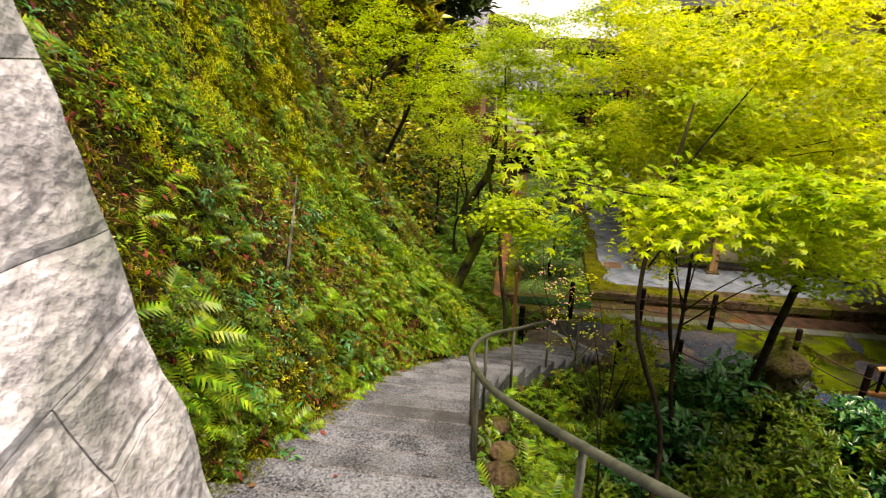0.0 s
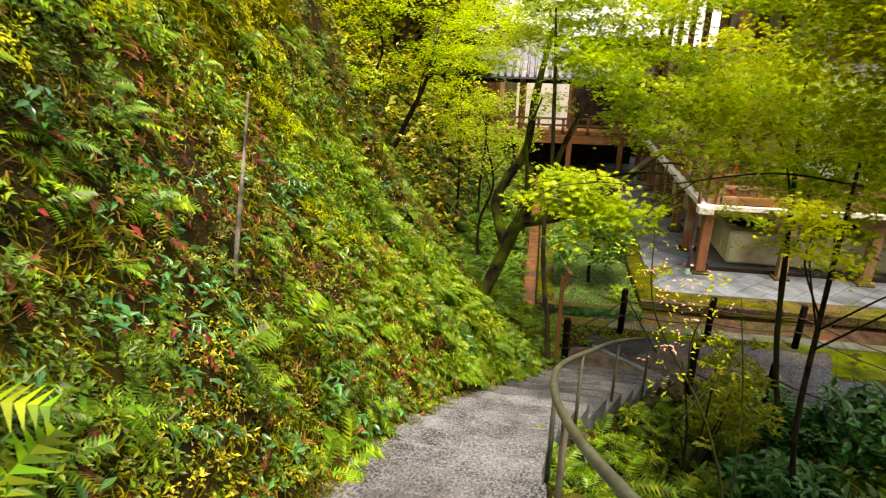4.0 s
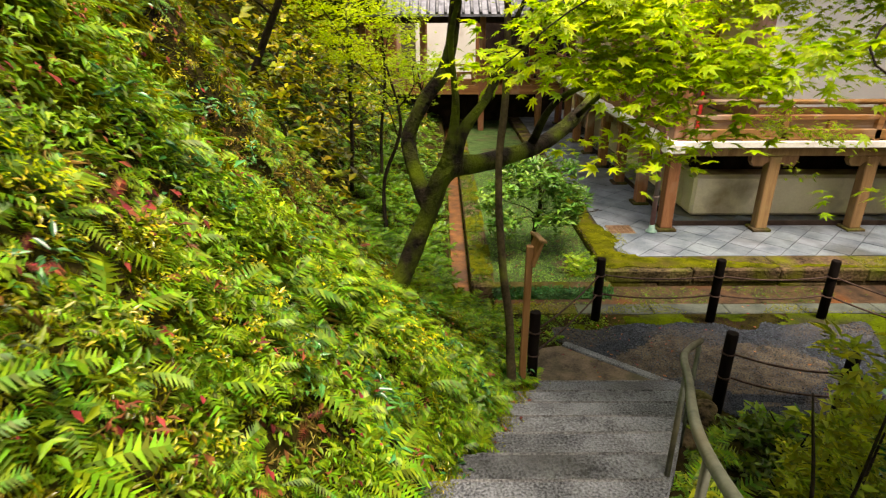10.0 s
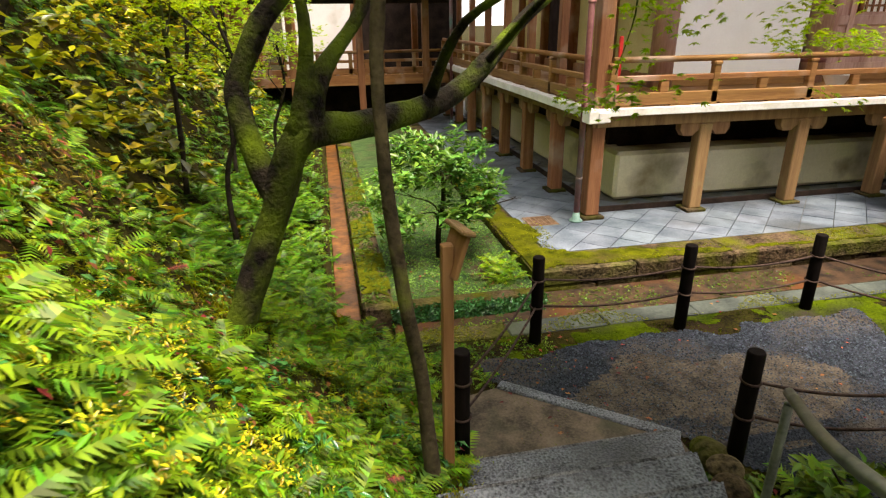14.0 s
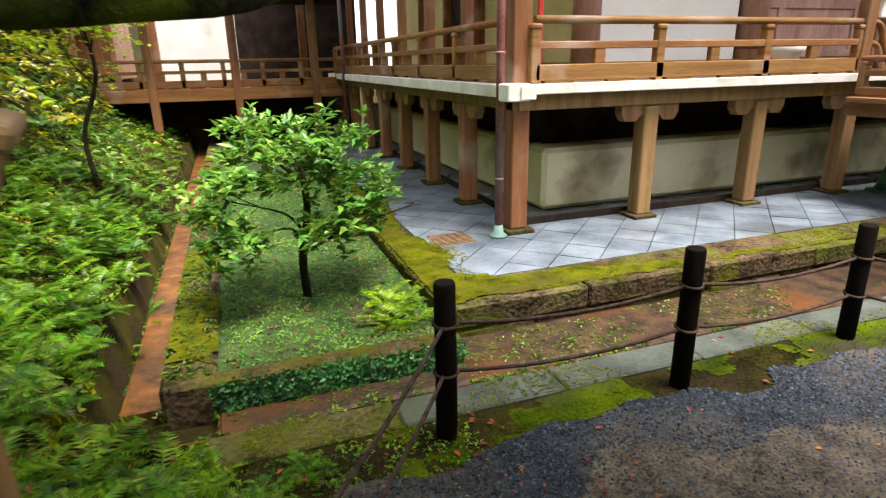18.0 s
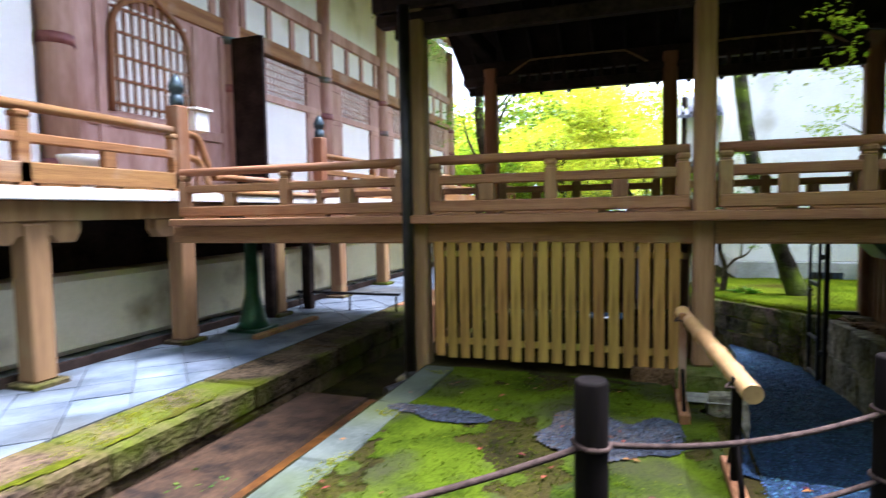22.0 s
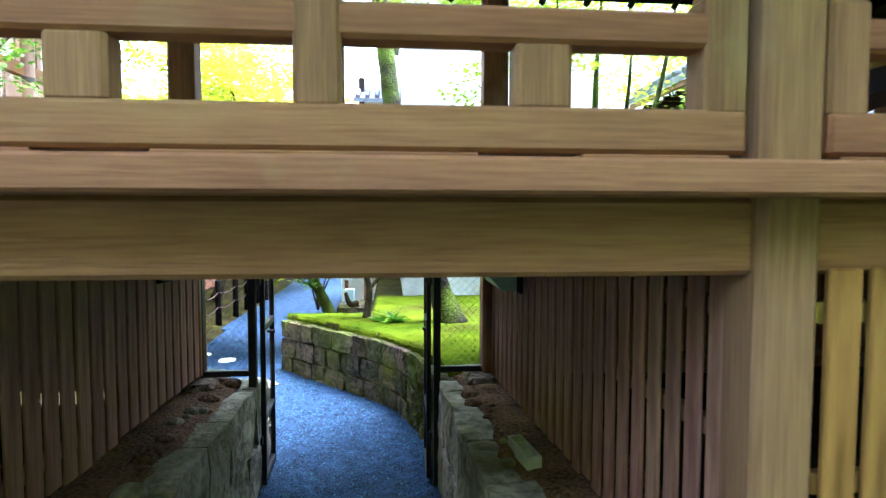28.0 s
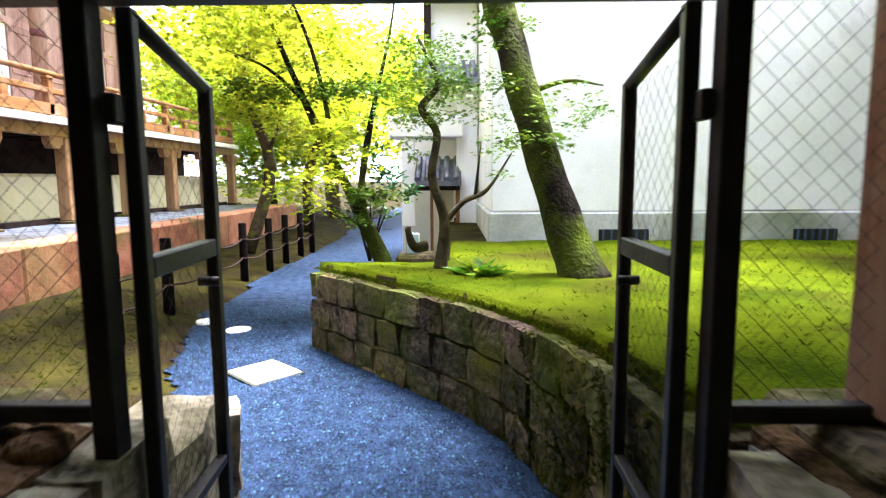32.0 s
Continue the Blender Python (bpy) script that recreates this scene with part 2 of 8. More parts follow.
SILT = mat("dark_drain_silt", (0.008, 0.006, 0.005), (0.07, 0.04, 0.022), 5, 0.5, 0.4, 25, stain=(0.1, 0.035, 0.01), stain_amount=0.3, stain_scale=1.3, spec=0.2)
STONE = mat("mossy_wall_stone", (0.016, 0.013, 0.009), (0.16, 0.12, 0.075), 5, 0.9, 1.0, 22, vary=0.4, stain=(0.075, 0.095, 0.003), stain_amount=0.7, stain_scale=1.9, bump_dist=0.04, grain=0.9)
STONE_P = mat("pale_rubble_stone", (0.1, 0.09, 0.065), (0.4, 0.36, 0.27), 3.5, 0.9, 1.0, 20, vary=0.12, stain=(0.15, 0.135, 0.06), stain_amount=0.35, stain_scale=1.6, bump_dist=0.03, grain=0.9)
MORTAR = mat("grey_rubble_mortar", (0.12, 0.12, 0.1), (0.36, 0.35, 0.3), 5, 0.95, 0.8, 30, stain=(0.13, 0.12, 0.06), stain_amount=0.3, bump_dist=0.02)
PALE_ROCK = mat("pale_cut_rock", (0.21, 0.205, 0.21), (0.6, 0.6, 0.63), 2.2, 0.85, 0.9, 18, stain=(0.17, 0.19, 0.165), stain_amount=0.5, stain_scale=1.6, bump_dist=0.03, grain=0.9)
BARK = mat("mossy_bark", (0.004, 0.003, 0.002), (0.03, 0.022, 0.014), 6, 0.9, 1.0, 35, stain=(0.1, 0.145, 0.004), stain_amount=0.62, stain_scale=2.4, bump_dist=0.05)
BARK_D = mat("dark_bark", (0.007, 0.005, 0.004), (0.035, 0.026, 0.018), 8, 0.9, 0.8, 35, stain=(0.04, 0.055, 0.006), stain_amount=0.25, bump_dist=0.02)
BARK_L = mat("lichen_bark", (0.02, 0.015, 0.008), (0.09, 0.07, 0.036), 6, 0.9, 0.8, 35, stain=(0.09, 0.12, 0.006), stain_amount=0.16, stain_scale=3, bump_dist=0.02)
BARK_P = mat("pale_blotched_bark", (0.12, 0.1, 0.08), (0.6, 0.58, 0.52), 9, 0.8, 0.4, 30, stain=(0.03, 0.025, 0.02), stain_amount=0.5, stain_scale=6)
PALE_BLUE = mat("pale_blue_paint", (0.5, 0.66, 0.66), (0.62, 0.76, 0.76), 3, 0.5, 0.05, 30)
STEEL = mat("grey_green_rail_paint", (0.035, 0.042, 0.03), (0.11, 0.12, 0.09), 8, 0.45, 0.1, 50, metal=0.3, stain=(0.1, 0.075, 0.04), stain_amount=0.25, spec=0.45)
BLACK = mat("black_painted_steel", (0.008, 0.008, 0.008), (0.025, 0.022, 0.02), 8, 0.5, 0.2, 50, metal=0.3, spec=0.45)
COPPER = mat("red_brown_downpipe", (0.16, 0.05, 0.05), (0.3, 0.12, 0.11), 4, 0.5, 0.1, 30, metal=0.2, stain=(0.1, 0.2, 0.18), stain_amount=0.2, spec=0.45)
VERDI = mat("green_patina", (0.08, 0.17, 0.14), (0.2, 0.3, 0.26), 6, 0.6, 0.2, 30, metal=0.2, spec=0.3)
GREEN_IRON = mat("dark_green_iron", (0.01, 0.05, 0.025), (0.03, 0.11, 0.06), 5, 0.35, 0.1, 30, spec=0.45)
DUCT = mat("grey_green_duct", (0.2, 0.26, 0.23), (0.32, 0.38, 0.35), 2, 0.4, 0.05, 30, spec=0.45)
TILE = mat("blue_grey_roof_tile", (0.05, 0.055, 0.07), (0.19, 0.2, 0.235), 5, 0.45, 0.2, 40, vary=0.2, spec=0.45)
BAMBOO = mat("pale_bamboo", (0.32, 0.17, 0.06), (0.55, 0.35, 0.15), 4, 0.45, 0.1, 30, stretch=(0.3, 1, 1), stain=(0.25, 0.15, 0.06), stain_amount=0.15, spec=0.45)
NEWWOOD = mat("orange_brown_stake_wood", (0.17, 0.075, 0.027), (0.34, 0.18, 0.08), 3, 0.6, 0.3, 26, stretch=(1, 1, 0.12), stain=(0.2, 0.19, 0.18), stain_amount=0.15)
BOXGREY = mat("dark_blue_panel", (0.03, 0.05, 0.08), (0.06, 0.09, 0.13), 3, 0.5, 0.02, 30)
RED = mat("red_enamel", (0.6, 0.02, 0.02), (0.75, 0.05, 0.04), 3, 0.4, 0.02, 30, spec=0.45)
SHOJI = mat("white_paper_screen", (0.86, 0.84, 0.81), (0.92, 0.9, 0.88), 2, 0.8, 0.03, 30)
MESHW = mat("fine_dark_wire", (0.01, 0.01, 0.009), (0.03, 0.03, 0.026), 8, 0.8, 0, 30)
DOORWOOD = mat("pinkish_brown_door_wood", (0.3, 0.16, 0.12), (0.55, 0.36, 0.3), 3, 0.6, 0.2, 26, vary=0.1, stretch=(1, 1, 0.15))
LEAF = {
    "fern": mat("fern_green", (0.04, 0.12, 0.004), (0.19, 0.33, 0.012), 2.0, 0.42, 0, 20, vary=0.6, per_island=True, trans=0.35, spec=0.22),
    "darkfern": mat("fern_dark_green", (0.012, 0.06, 0.005), (0.12, 0.27, 0.012), 1.3, 0.42, 0, 20, vary=0.6, per_island=True, trans=0.3, spec=0.25),
    "bank": mat("bank_leaf_green", (0.035, 0.07, 0.003), (0.42, 0.4, 0.014), 0.9, 0.27, 0, 20, vary=0.8, per_island=True, trans=0.25, spec=0.42),
    "grass": mat("olive_grass", (0.08, 0.12, 0.003), (0.36, 0.37, 0.012), 1.3, 0.6, 0, 20, vary=0.55, per_island=True, trans=0.3, spec=0.08),
    "maple": mat("maple_leaf_green", (0.22, 0.4, 0.006), (0.58, 0.7, 0.02), 0.8, 0.38, 0, 12, vary=0.4, per_island=True, trans=0.62, spec=0.3),
    "yellow": mat("maple_leaf_yellow", (0.34, 0.47, 0.006), (0.72, 0.74, 0.025), 0.7, 0.38, 0, 12, vary=0.4, per_island=True, trans=0.62, spec=0.3),
    "orange": mat("maple_leaf_orange", (0.55, 0.14, 0.01), (0.75, 0.36, 0.02), 0.8, 0.5, 0, 12, vary=0.3, per_island=True, trans=0.4, spec=0.25),
    "shrub": mat("shrub_leaf_green", (0.014, 0.045, 0.003), (0.11, 0.2, 0.01), 1.5, 0.32, 0, 12, vary=0.55, per_island=True, trans=0.25, spec=0.22),
    "dead": mat("fallen_leaf_brown", (0.07, 0.014, 0.008), (0.25, 0.08, 0.03), 3, 0.6, 0, 12, vary=0.6, per_island=True, trans=0.1, spec=0.2),
    "pink": mat("pale_pink_leaf", (0.55, 0.22, 0.16), (0.8, 0.5, 0.42), 2, 0.5, 0, 12, vary=0.3, per_island=True, trans=0.3, spec=0.3),
    "garden": mat("garden_tree_green", (0.03, 0.12, 0.012), (0.17, 0.34, 0.045), 1.5, 0.35, 0, 12, vary=0.45, per_island=True, trans=0.35, spec=0.3),
    "azalea": mat("azalea_leaf_olive", (0.1, 0.18, 0.006), (0.44, 0.5, 0.03), 1.5, 0.4, 0, 12, vary=0.45, per_island=True, trans=0.45, spec=0.25),
    "conifer": mat("conifer_green", (0.015, 0.04, 0.006), (0.06, 0.11, 0.015), 1.5, 0.6, 0, 12, vary=0.3, per_island=True, trans=0.15, spec=0.2),
    "moss": mat("moss_tuft_green", (0.02, 0.036, 0.002), (0.1, 0.13, 0.005), 1.2, 0.8, 0, 20, vary=0.5, per_island=True, trans=0.2, spec=0.01),
    "straw": mat("dry_straw_grass", (0.16, 0.1, 0.02), (0.5, 0.38, 0.09), 1.5, 0.6, 0, 20, vary=0.5, per_island=True, trans=0.25, spec=0.15),
    "broad": mat("glossy_broad_leaf", (0.01, 0.075, 0.014), (0.05, 0.22, 0.045), 1.5, 0.25, 0, 12, vary=0.4, per_island=True, trans=0.2, spec=0.5),
}


# ---- builders ----
def mesh_of(bm, name):
    me = bpy.data.meshes.new(name)
    bm.to_mesh(me)
    bm.free()
    return me


def part(name, bm, material, parent=None, label=""):
    """One mesh object, under a thing or a part. bm may be a bmesh or a mesh; its points are in world metres."""
    me = bm if isinstance(bm, bpy.types.Mesh) else mesh_of(bm, name)
    if not me.materials:
        me.materials.append(material)
    ob = new(name, me)
    if parent:
        ob.parent = parent
        ob.matrix_parent_inverse = base_pose(parent).inverted()
    if label:
        ob["label"] = label
    return ob


def base_pose(ob):
    m = ob.matrix_basis.copy()
    while ob.parent:
        m = ob.parent.matrix_basis @ ob.matrix_parent_inverse @ m
        ob = ob.parent
    return m


def thing(name, at, label, category, group="", kind=""):
    ob = new(name)
    ob.empty_display_size = 0.1
    ob.matrix_basis = pose(*at)
    return tagged(ob, label, category, group, kind)


def add_box(bm, x0, x1, y0, y1, z0, z1, bevel=0.006, m=None):
    """A box with chamfered edges between two corners."""
    r = bmesh.ops.create_cube(bm, size=1.0, matrix=Matrix.LocRotScale(((x0 + x1) / 2, (y0 + y1) / 2, (z0 + z1) / 2), None, (abs(x1 - x0), abs(y1 - y0), abs(z1 - z0))))
    vs = r["verts"]
    if bevel:
        es = list({e for v in vs for e in v.link_edges})
        g = bmesh.ops.bevel(bm, geom=es, offset=min(bevel, 0.3 * min(abs(x1 - x0), abs(y1 - y0), abs(z1 - z0))), segments=1, affect="EDGES", profile=0.5)
        vs = g["verts"]
    if m:
        bmesh.ops.transform(bm, matrix=m, verts=list({v for v in vs}))
    return bm


def box(x0, x1, y0, y1, z0, z1, bevel=0.006, m=None):
    bm = bmesh.new()
    add_box(bm, x0, x1, y0, y1, z0, z1, bevel)
    if m:
        bm.transform(m)
    return bm


def tube(points, radii, sides=8, caps=True, lump=0.0):
    """A tube along points, with a radius at each."""
    bm = bmesh.new()
    rings = []
    pts = [Vector(p) for p in points]
    prev = None
    for i, p in enumerate(pts):
        d = (pts[min(i + 1, len(pts) - 1)] - pts[max(i - 1, 0)]).normalized()
        ref = prev if prev else (Vector((0, 0, 1)) if abs(d.z) < 0.9 else Vector((1, 0, 0)))
        u = d.cross(ref).normalized()
        w = u.cross(d).normalized()
        prev = w
        r = radii[i] if hasattr(radii, "__len__") else radii
        ring = []
        for k in range(sides):
            a = 2 * math.pi * k / sides
            rr = r * (1 + lump * noise.noise(p * 3.1 + Vector((math.cos(a), math.sin(a), 0)) * 1.3))
            ring.append(bm.verts.new(p + u * math.cos(a) * rr + w * math.sin(a) * rr))
        rings.append(ring)
    for a, b in zip(rings, rings[1:]):
        for k in range(sides):
            f = bm.faces.new((a[k], a[(k + 1) % sides], b[(k + 1) % sides], b[k]))
            f.smooth = True
    if caps:
        bm.faces.new(list(reversed(rings[0])))
        bm.faces.new(rings[-1])
    bmesh.ops.recalc_face_normals(bm, faces=bm.faces)
    return bm


def curve_points(ctrl, n=6):
    """Points on a smooth line through ctrl (3 or 4 numbers each)."""
    c = np.array(ctrl, float)
    c = np.vstack([2 * c[0] - c[1], c, 2 * c[-1] - c[-2]])
    out = []
    for i in range(1, len(c) - 2):
        for k in range(n):
            t = k / n
            p0, p1, p2, p3 = c[i - 1], c[i], c[i + 1], c[i + 2]
            out.append(0.5 * (2 * p1 + (p2 - p0) * t + (2 * p0 - 5 * p1 + 4 * p2 - p3) * t * t + (3 * p1 - p0 - 3 * p2 + p3) * t ** 3))
    out.append(c[-2])
    return np.array(out)


def limb(ctrl, sides=8, lump=0.25, n=5):
    """A tapering branch through (x, y, z, radius) points."""
    c = curve_points(ctrl, n)
    return tube(c[:, :3], np.maximum(c[:, 3], 0.003), sides, True, lump)


def raw_mesh(name, verts, faces_tri):
    """A mesh from arrays of points and triangles."""
    me = bpy.data.meshes.new(name)
    nv, nf = len(verts), len(faces_tri)
    me.vertices.add(nv)
    me.vertices.foreach_set("co", np.asarray(verts, np.float32).ravel())
    me.loops.add(nf * 3)
    me.loops.foreach_set("vertex_index", np.asarray(faces_tri, np.int32).ravel())
    me.polygons.add(nf)
    me.polygons.foreach_set("loop_start", np.arange(0, nf * 3, 3, dtype=np.int32))
    me.update(calc_edges=True)
    return me


rng = np.random.default_rng(7)


def rotations(yaw, pitch, roll):
    """Matrices (n, 3, 3) that roll about y, pitch about x, then turn about z."""
    cy, sy, cp, sp, cr, sr = np.cos(yaw), np.sin(yaw), np.cos(pitch), np.sin(pitch), np.cos(roll), np.sin(roll)
    o, z = np.ones_like(cy), np.zeros_like(cy)
    rz = np.stack([cy, -sy, z, sy, cy, z, z, z, o], -1).reshape(-1, 3, 3)
    rx = np.stack([o, z, z, z, cp, -sp, z, sp, cp], -1).reshape(-1, 3, 3)
    ry = np.stack([cr, z, sr, z, o, z, -sr, z, cr], -1).reshape(-1, 3, 3)
    return rz @ rx @ ry


def scatter(name, template, places, rots, sizes, material=None):
    """One mesh of many copies of template (points, triangles)."""
    v, f = template
    n = len(places)
    pts = np.einsum("nij,kj->nki", rots * np.asarray(sizes).reshape(-1, 1, 1), v) + np.asarray(places)[:, None, :]
    tri = (f[None] + (np.arange(n) * len(v))[:, None, None]).reshape(-1, 3)
    return raw_mesh(name, pts.reshape(-1, 3), tri)


def leaf_shape(length=1.0, width=0.5, fold=0.1, droop=0.15):
    """A pointed leaf from the origin along +y, folded on its midrib."""
    v = np.array([(0, 0, 0), (-width / 2, 0.42 * length, fold), (0, length, -droop), (width / 2, 0.42 * length, fold)], float)
    return v, np.array([(0, 3, 2), (0, 2, 1)])


def maple_shape():
    """A star of seven lobes, tips drooping."""
    v, f = [], []
    for a, r in [(-125, 0.45), (-78, 0.7), (-38, 0.92), (0, 1.0), (38, 0.92), (78, 0.7), (125, 0.45)]:
        a = radians(a)
        i = len(v)
        s, c = math.sin(a), math.cos(a)
        v += [(-0.16 * c, 0.3 + 0.16 * s, 0.02), (0.16 * c, 0.3 - 0.16 * s, 0.02), (r * s * 0.78, 0.3 + r * c * 0.74, -0.16 * r)]
        f.append((i, i + 1, i + 2))
    return np.array(v, float), np.array(f)


def fern_frond(n=12, curl=0.5):
    """One frond along +y, length 1, with pairs of narrow pinnae."""
    v, f = [], []
    def centre(t):
        return np.array((0, t * math.cos(curl * t), 0.28 * t - curl * 0.75 * t * t))
    for k in range(n):
        t = 0.12 + 0.86 * k / n
        c = centre(t)
        w = 0.29 * math.sin(math.pi * min(1, 0.22 + 0.78 * (1 - t))) * (1 - 0.5 * t)
        h = 0.034
        for s in (-1, 1):
            i = len(v)
            v += [c + (0, -h, 0), c + (0, h, 0), c + (s * w, 0.45 * w, -0.25 * w)]
            f.append((i, i + 1, i + 2))
    i = len(v)
    for p in (centre(0), centre(0.5), centre(1)):
        v += [p + (-0.008, 0, -0.003), p + (0.008, 0, -0.003)]
    for k in range(2):
        a = i + 2 * k
        f += [(a, a + 1, a + 2), (a + 1, a + 3, a + 2)]
    return np.array(v, float), np.array(f)


def join_templates(items):
    """Joins (template, rotation matrix, size, offset) into one template."""
    v, f, k = [], [], 0
    for (tv, tf), r, s, o in items:
        v.append(tv @ np.asarray(r).T * s + np.asarray(o))
        f.append(tf + k)
        k += len(tv)
    return np.vstack(v), np.vstack(f)


def fern_plant(count=7, seed=0):
    g = np.random.default_rng(seed)
    items = []
    for k in range(count):
        r = rotations(np.array([2 * math.pi * k / count + g.uniform(-0.4, 0.4)]), np.array([g.uniform(0.15, 0.75)]), np.array([g.uniform(-0.3, 0.3)]))[0]
        items.append((fern_frond(11, g.uniform(0.4, 0.9)), r, g.uniform(0.7, 1.1), (0, 0, 0)))
    return join_templates(items)


def leaf_clump(count=10, seed=0, width=0.45, spread=0.5, lift=(0.0, 1.0)):
    """A tuft of pointed leaves."""
    g = np.random.default_rng(seed)
    items = []
    for k in range(count):
        r = rotations(np.array([g.uniform(0, 6.28)]), np.array([g.uniform(*lift)]), np.array([g.uniform(-0.5, 0.5)]))[0]
        items.append((leaf_shape(1, width), r, g.uniform(0.6, 1.1), g.uniform(-spread, spread, 3) * (1, 1, 0.6)))
    return join_templates(items)


def grass_tuft(count=7, seed=0):
    g = np.random.default_rng(seed)
    items = []
    for k in range(count):
        r = rotations(np.array([g.uniform(0, 6.28)]), np.array([g.uniform(0.3, 1.3)]), np.array([0.0]))[0]
        items.append((leaf_shape(1, 0.07, 0.01, 0.35), r, g.uniform(0.5, 1.2), g.uniform(-0.25, 0.25, 3) * (1, 1, 0.1)))
    return join_templates(items)


def maple_spray(count=26, seed=0):
    """A flat layered twig of maple leaves, about 1 wide."""
    g = np.random.default_rng(seed)
    items = []
    for k in range(count):
        x, y = g.normal(0, 0.34, 2)
        r = rotations(np.array([g.uniform(0, 6.28)]), np.array([g.uniform(-0.5, 0.25)]), np.array([g.uniform(-0.4, 0.4)]))[0]
        items.append((maple_shape(), r, g.uniform(0.12, 0.2), (x, y, g.normal(0, 0.07) - 0.18 * (x * x + y * y))))
    return join_templates(items)


SPRAYS = [maple_spray(20, k) for k in range(4)]


def crown(name, blobs, material, parent, spray=0.42, density=18.0, flat=0.55, templates=None, gaps=-0.22):
    """A crown of leaf sprays in flattened clouds (x, y, z, radius): layered, uneven, with gaps."""
    pl, ro, si = [], [], []
    for x, y, z, r in blobs:
        n = max(6, int(density * r * r * 3))
        d = rng.normal(0, 1, (n, 3))
        d /= np.linalg.norm(d, axis=1)[:, None]
        rad = r * rng.uniform(0.25, 1.0, n) ** 0.6
        p = d * rad[:, None] * (1, 1, flat) + (x, y, z)
        p[:, 2] = np.round(p[:, 2] / 0.22) * 0.22 + rng.normal(0, 0.05, n)
        keep = np.array([noise.noise(Vector(q) * 1.1) > gaps for q in p])
        p = p[keep]
        pl.append(p)
        ro.append(rotations(rng.uniform(0, 6.28, len(p)), rng.normal(-0.05, 0.22, len(p)), rng.normal(0, 0.22, len(p))))
        si.append(rng.uniform(0.7, 1.25, len(p)) * spray)
    pl, ro, si = np.vstack(pl), np.vstack(ro), np.concatenate(si)
    temps = templates or SPRAYS
    which = rng.integers(0, len(temps), len(pl))
    vs, fs, k = [], [], 0
    for j, t in enumerate(temps):
        s = which == j
        if s.any():
            pts = np.einsum("nij,kj->nki", ro[s] * si[s].reshape(-1, 1, 1), t[0]) + pl[s][:, None, :]
            tri = (t[1][None] + (np.arange(s.sum()) * len(t[0]))[:, None, None]).reshape(-1, 3) + k
            vs.append(pts.reshape(-1, 3))
            fs.append(tri)
            k += len(vs[-1])
    return part(name, raw_mesh(name, np.vstack(vs), np.vstack(fs)), material, parent)


# ---- ground ----
PAVE_Z = -0.11
STAIR_FOOT, STAIR_SLOPE, RISE = 10.17, 0.447, 0.185


def stair_z(y):
    return -0.02 + STAIR_SLOPE * (STAIR_FOOT - np.minimum(y, STAIR_FOOT))


def stair_left(y):
    return np.interp(y, [-3, 5.6, 6.4, 7.1, 7.6, 8.2, 8.85, 9.33, 10.2, 11.2], [-2.03, -2.03, -1.86, -1.67, -1.43, -1.18, -0.92, -0.78, -0.44, 0.1])


def stair_right(y):
    return np.interp(y, [-3, 1.5, 2.65, 3.4, 5.2, 6.5, 7.2, 7.9, 9.3, 10.2], [1.5, 0.05, -0.58, -0.8, -0.9, -0.7, -0.4, 0.0, 0.72, 1.05])


def wall_line(x):
    """The curved retaining wall that bounds the sunken path on the lawn's side: its y at x."""
    return np.interp(x, [6.2, 7.2, 8.4, 10.4, 11.3, 11.7, 12.35, 12.72, 13.1, 13.65, 14.3], [7.75, 8.05, 8.28, 8.36, 8.4, 8.47, 8.67, 8.88, 9.18, 9.64, 10.2])


def path_left(x):
    return np.interp(x, [5.4, 6.4, 7.2, 8.4, 10.4, 11.2, 12.2, 13.4, 15.0, 16.5, 30], [10.0, 9.85, 9.72, 9.66, 9.66, 9.75, 10.35, 11.1, 11.65, 11.75, 11.9])


def path_z(x):
    return np.interp(x, [5.6, 6.2, 6.6, 7.0, 7.5, 8.4, 10.6, 12.4, 14.0, 40], [-0.1, -0.15, -0.36, -0.56, -0.67, -0.72, -0.75, -0.86, -0.9, -0.9])


def bank_top(x, y, d):
    """Rise of the bank at a distance d beyond the stair's edge."""
    steep = np.interp(y, [-2, 5.5, 7.5, 9.3, 10.2, 11.0, 20], [2.3, 2.1, 1.5, 1.02, 0.8, 0.6, 0.55])
    upper = np.interp(y, [-2, 8.9, 9.6, 10.3, 11.0, 20], [3.4, 3.4, 3.0, 2.2, 1.5, 1.3])
    knee = np.interp(y, [-2, 5.5, 7.5, 9.3, 10.3, 11.0, 20], [1.4, 1.45, 1.9, 2.8, 2.1, 1.6, 1.3])
    run = np.interp(y, [-2, 9.3, 10.6], [1.4, 1.4, 5.0])
    return steep * np.minimum(d, knee) + upper * np.clip(d - knee, 0, run) + 0.3 * np.clip(d - knee - run, 0, 40)


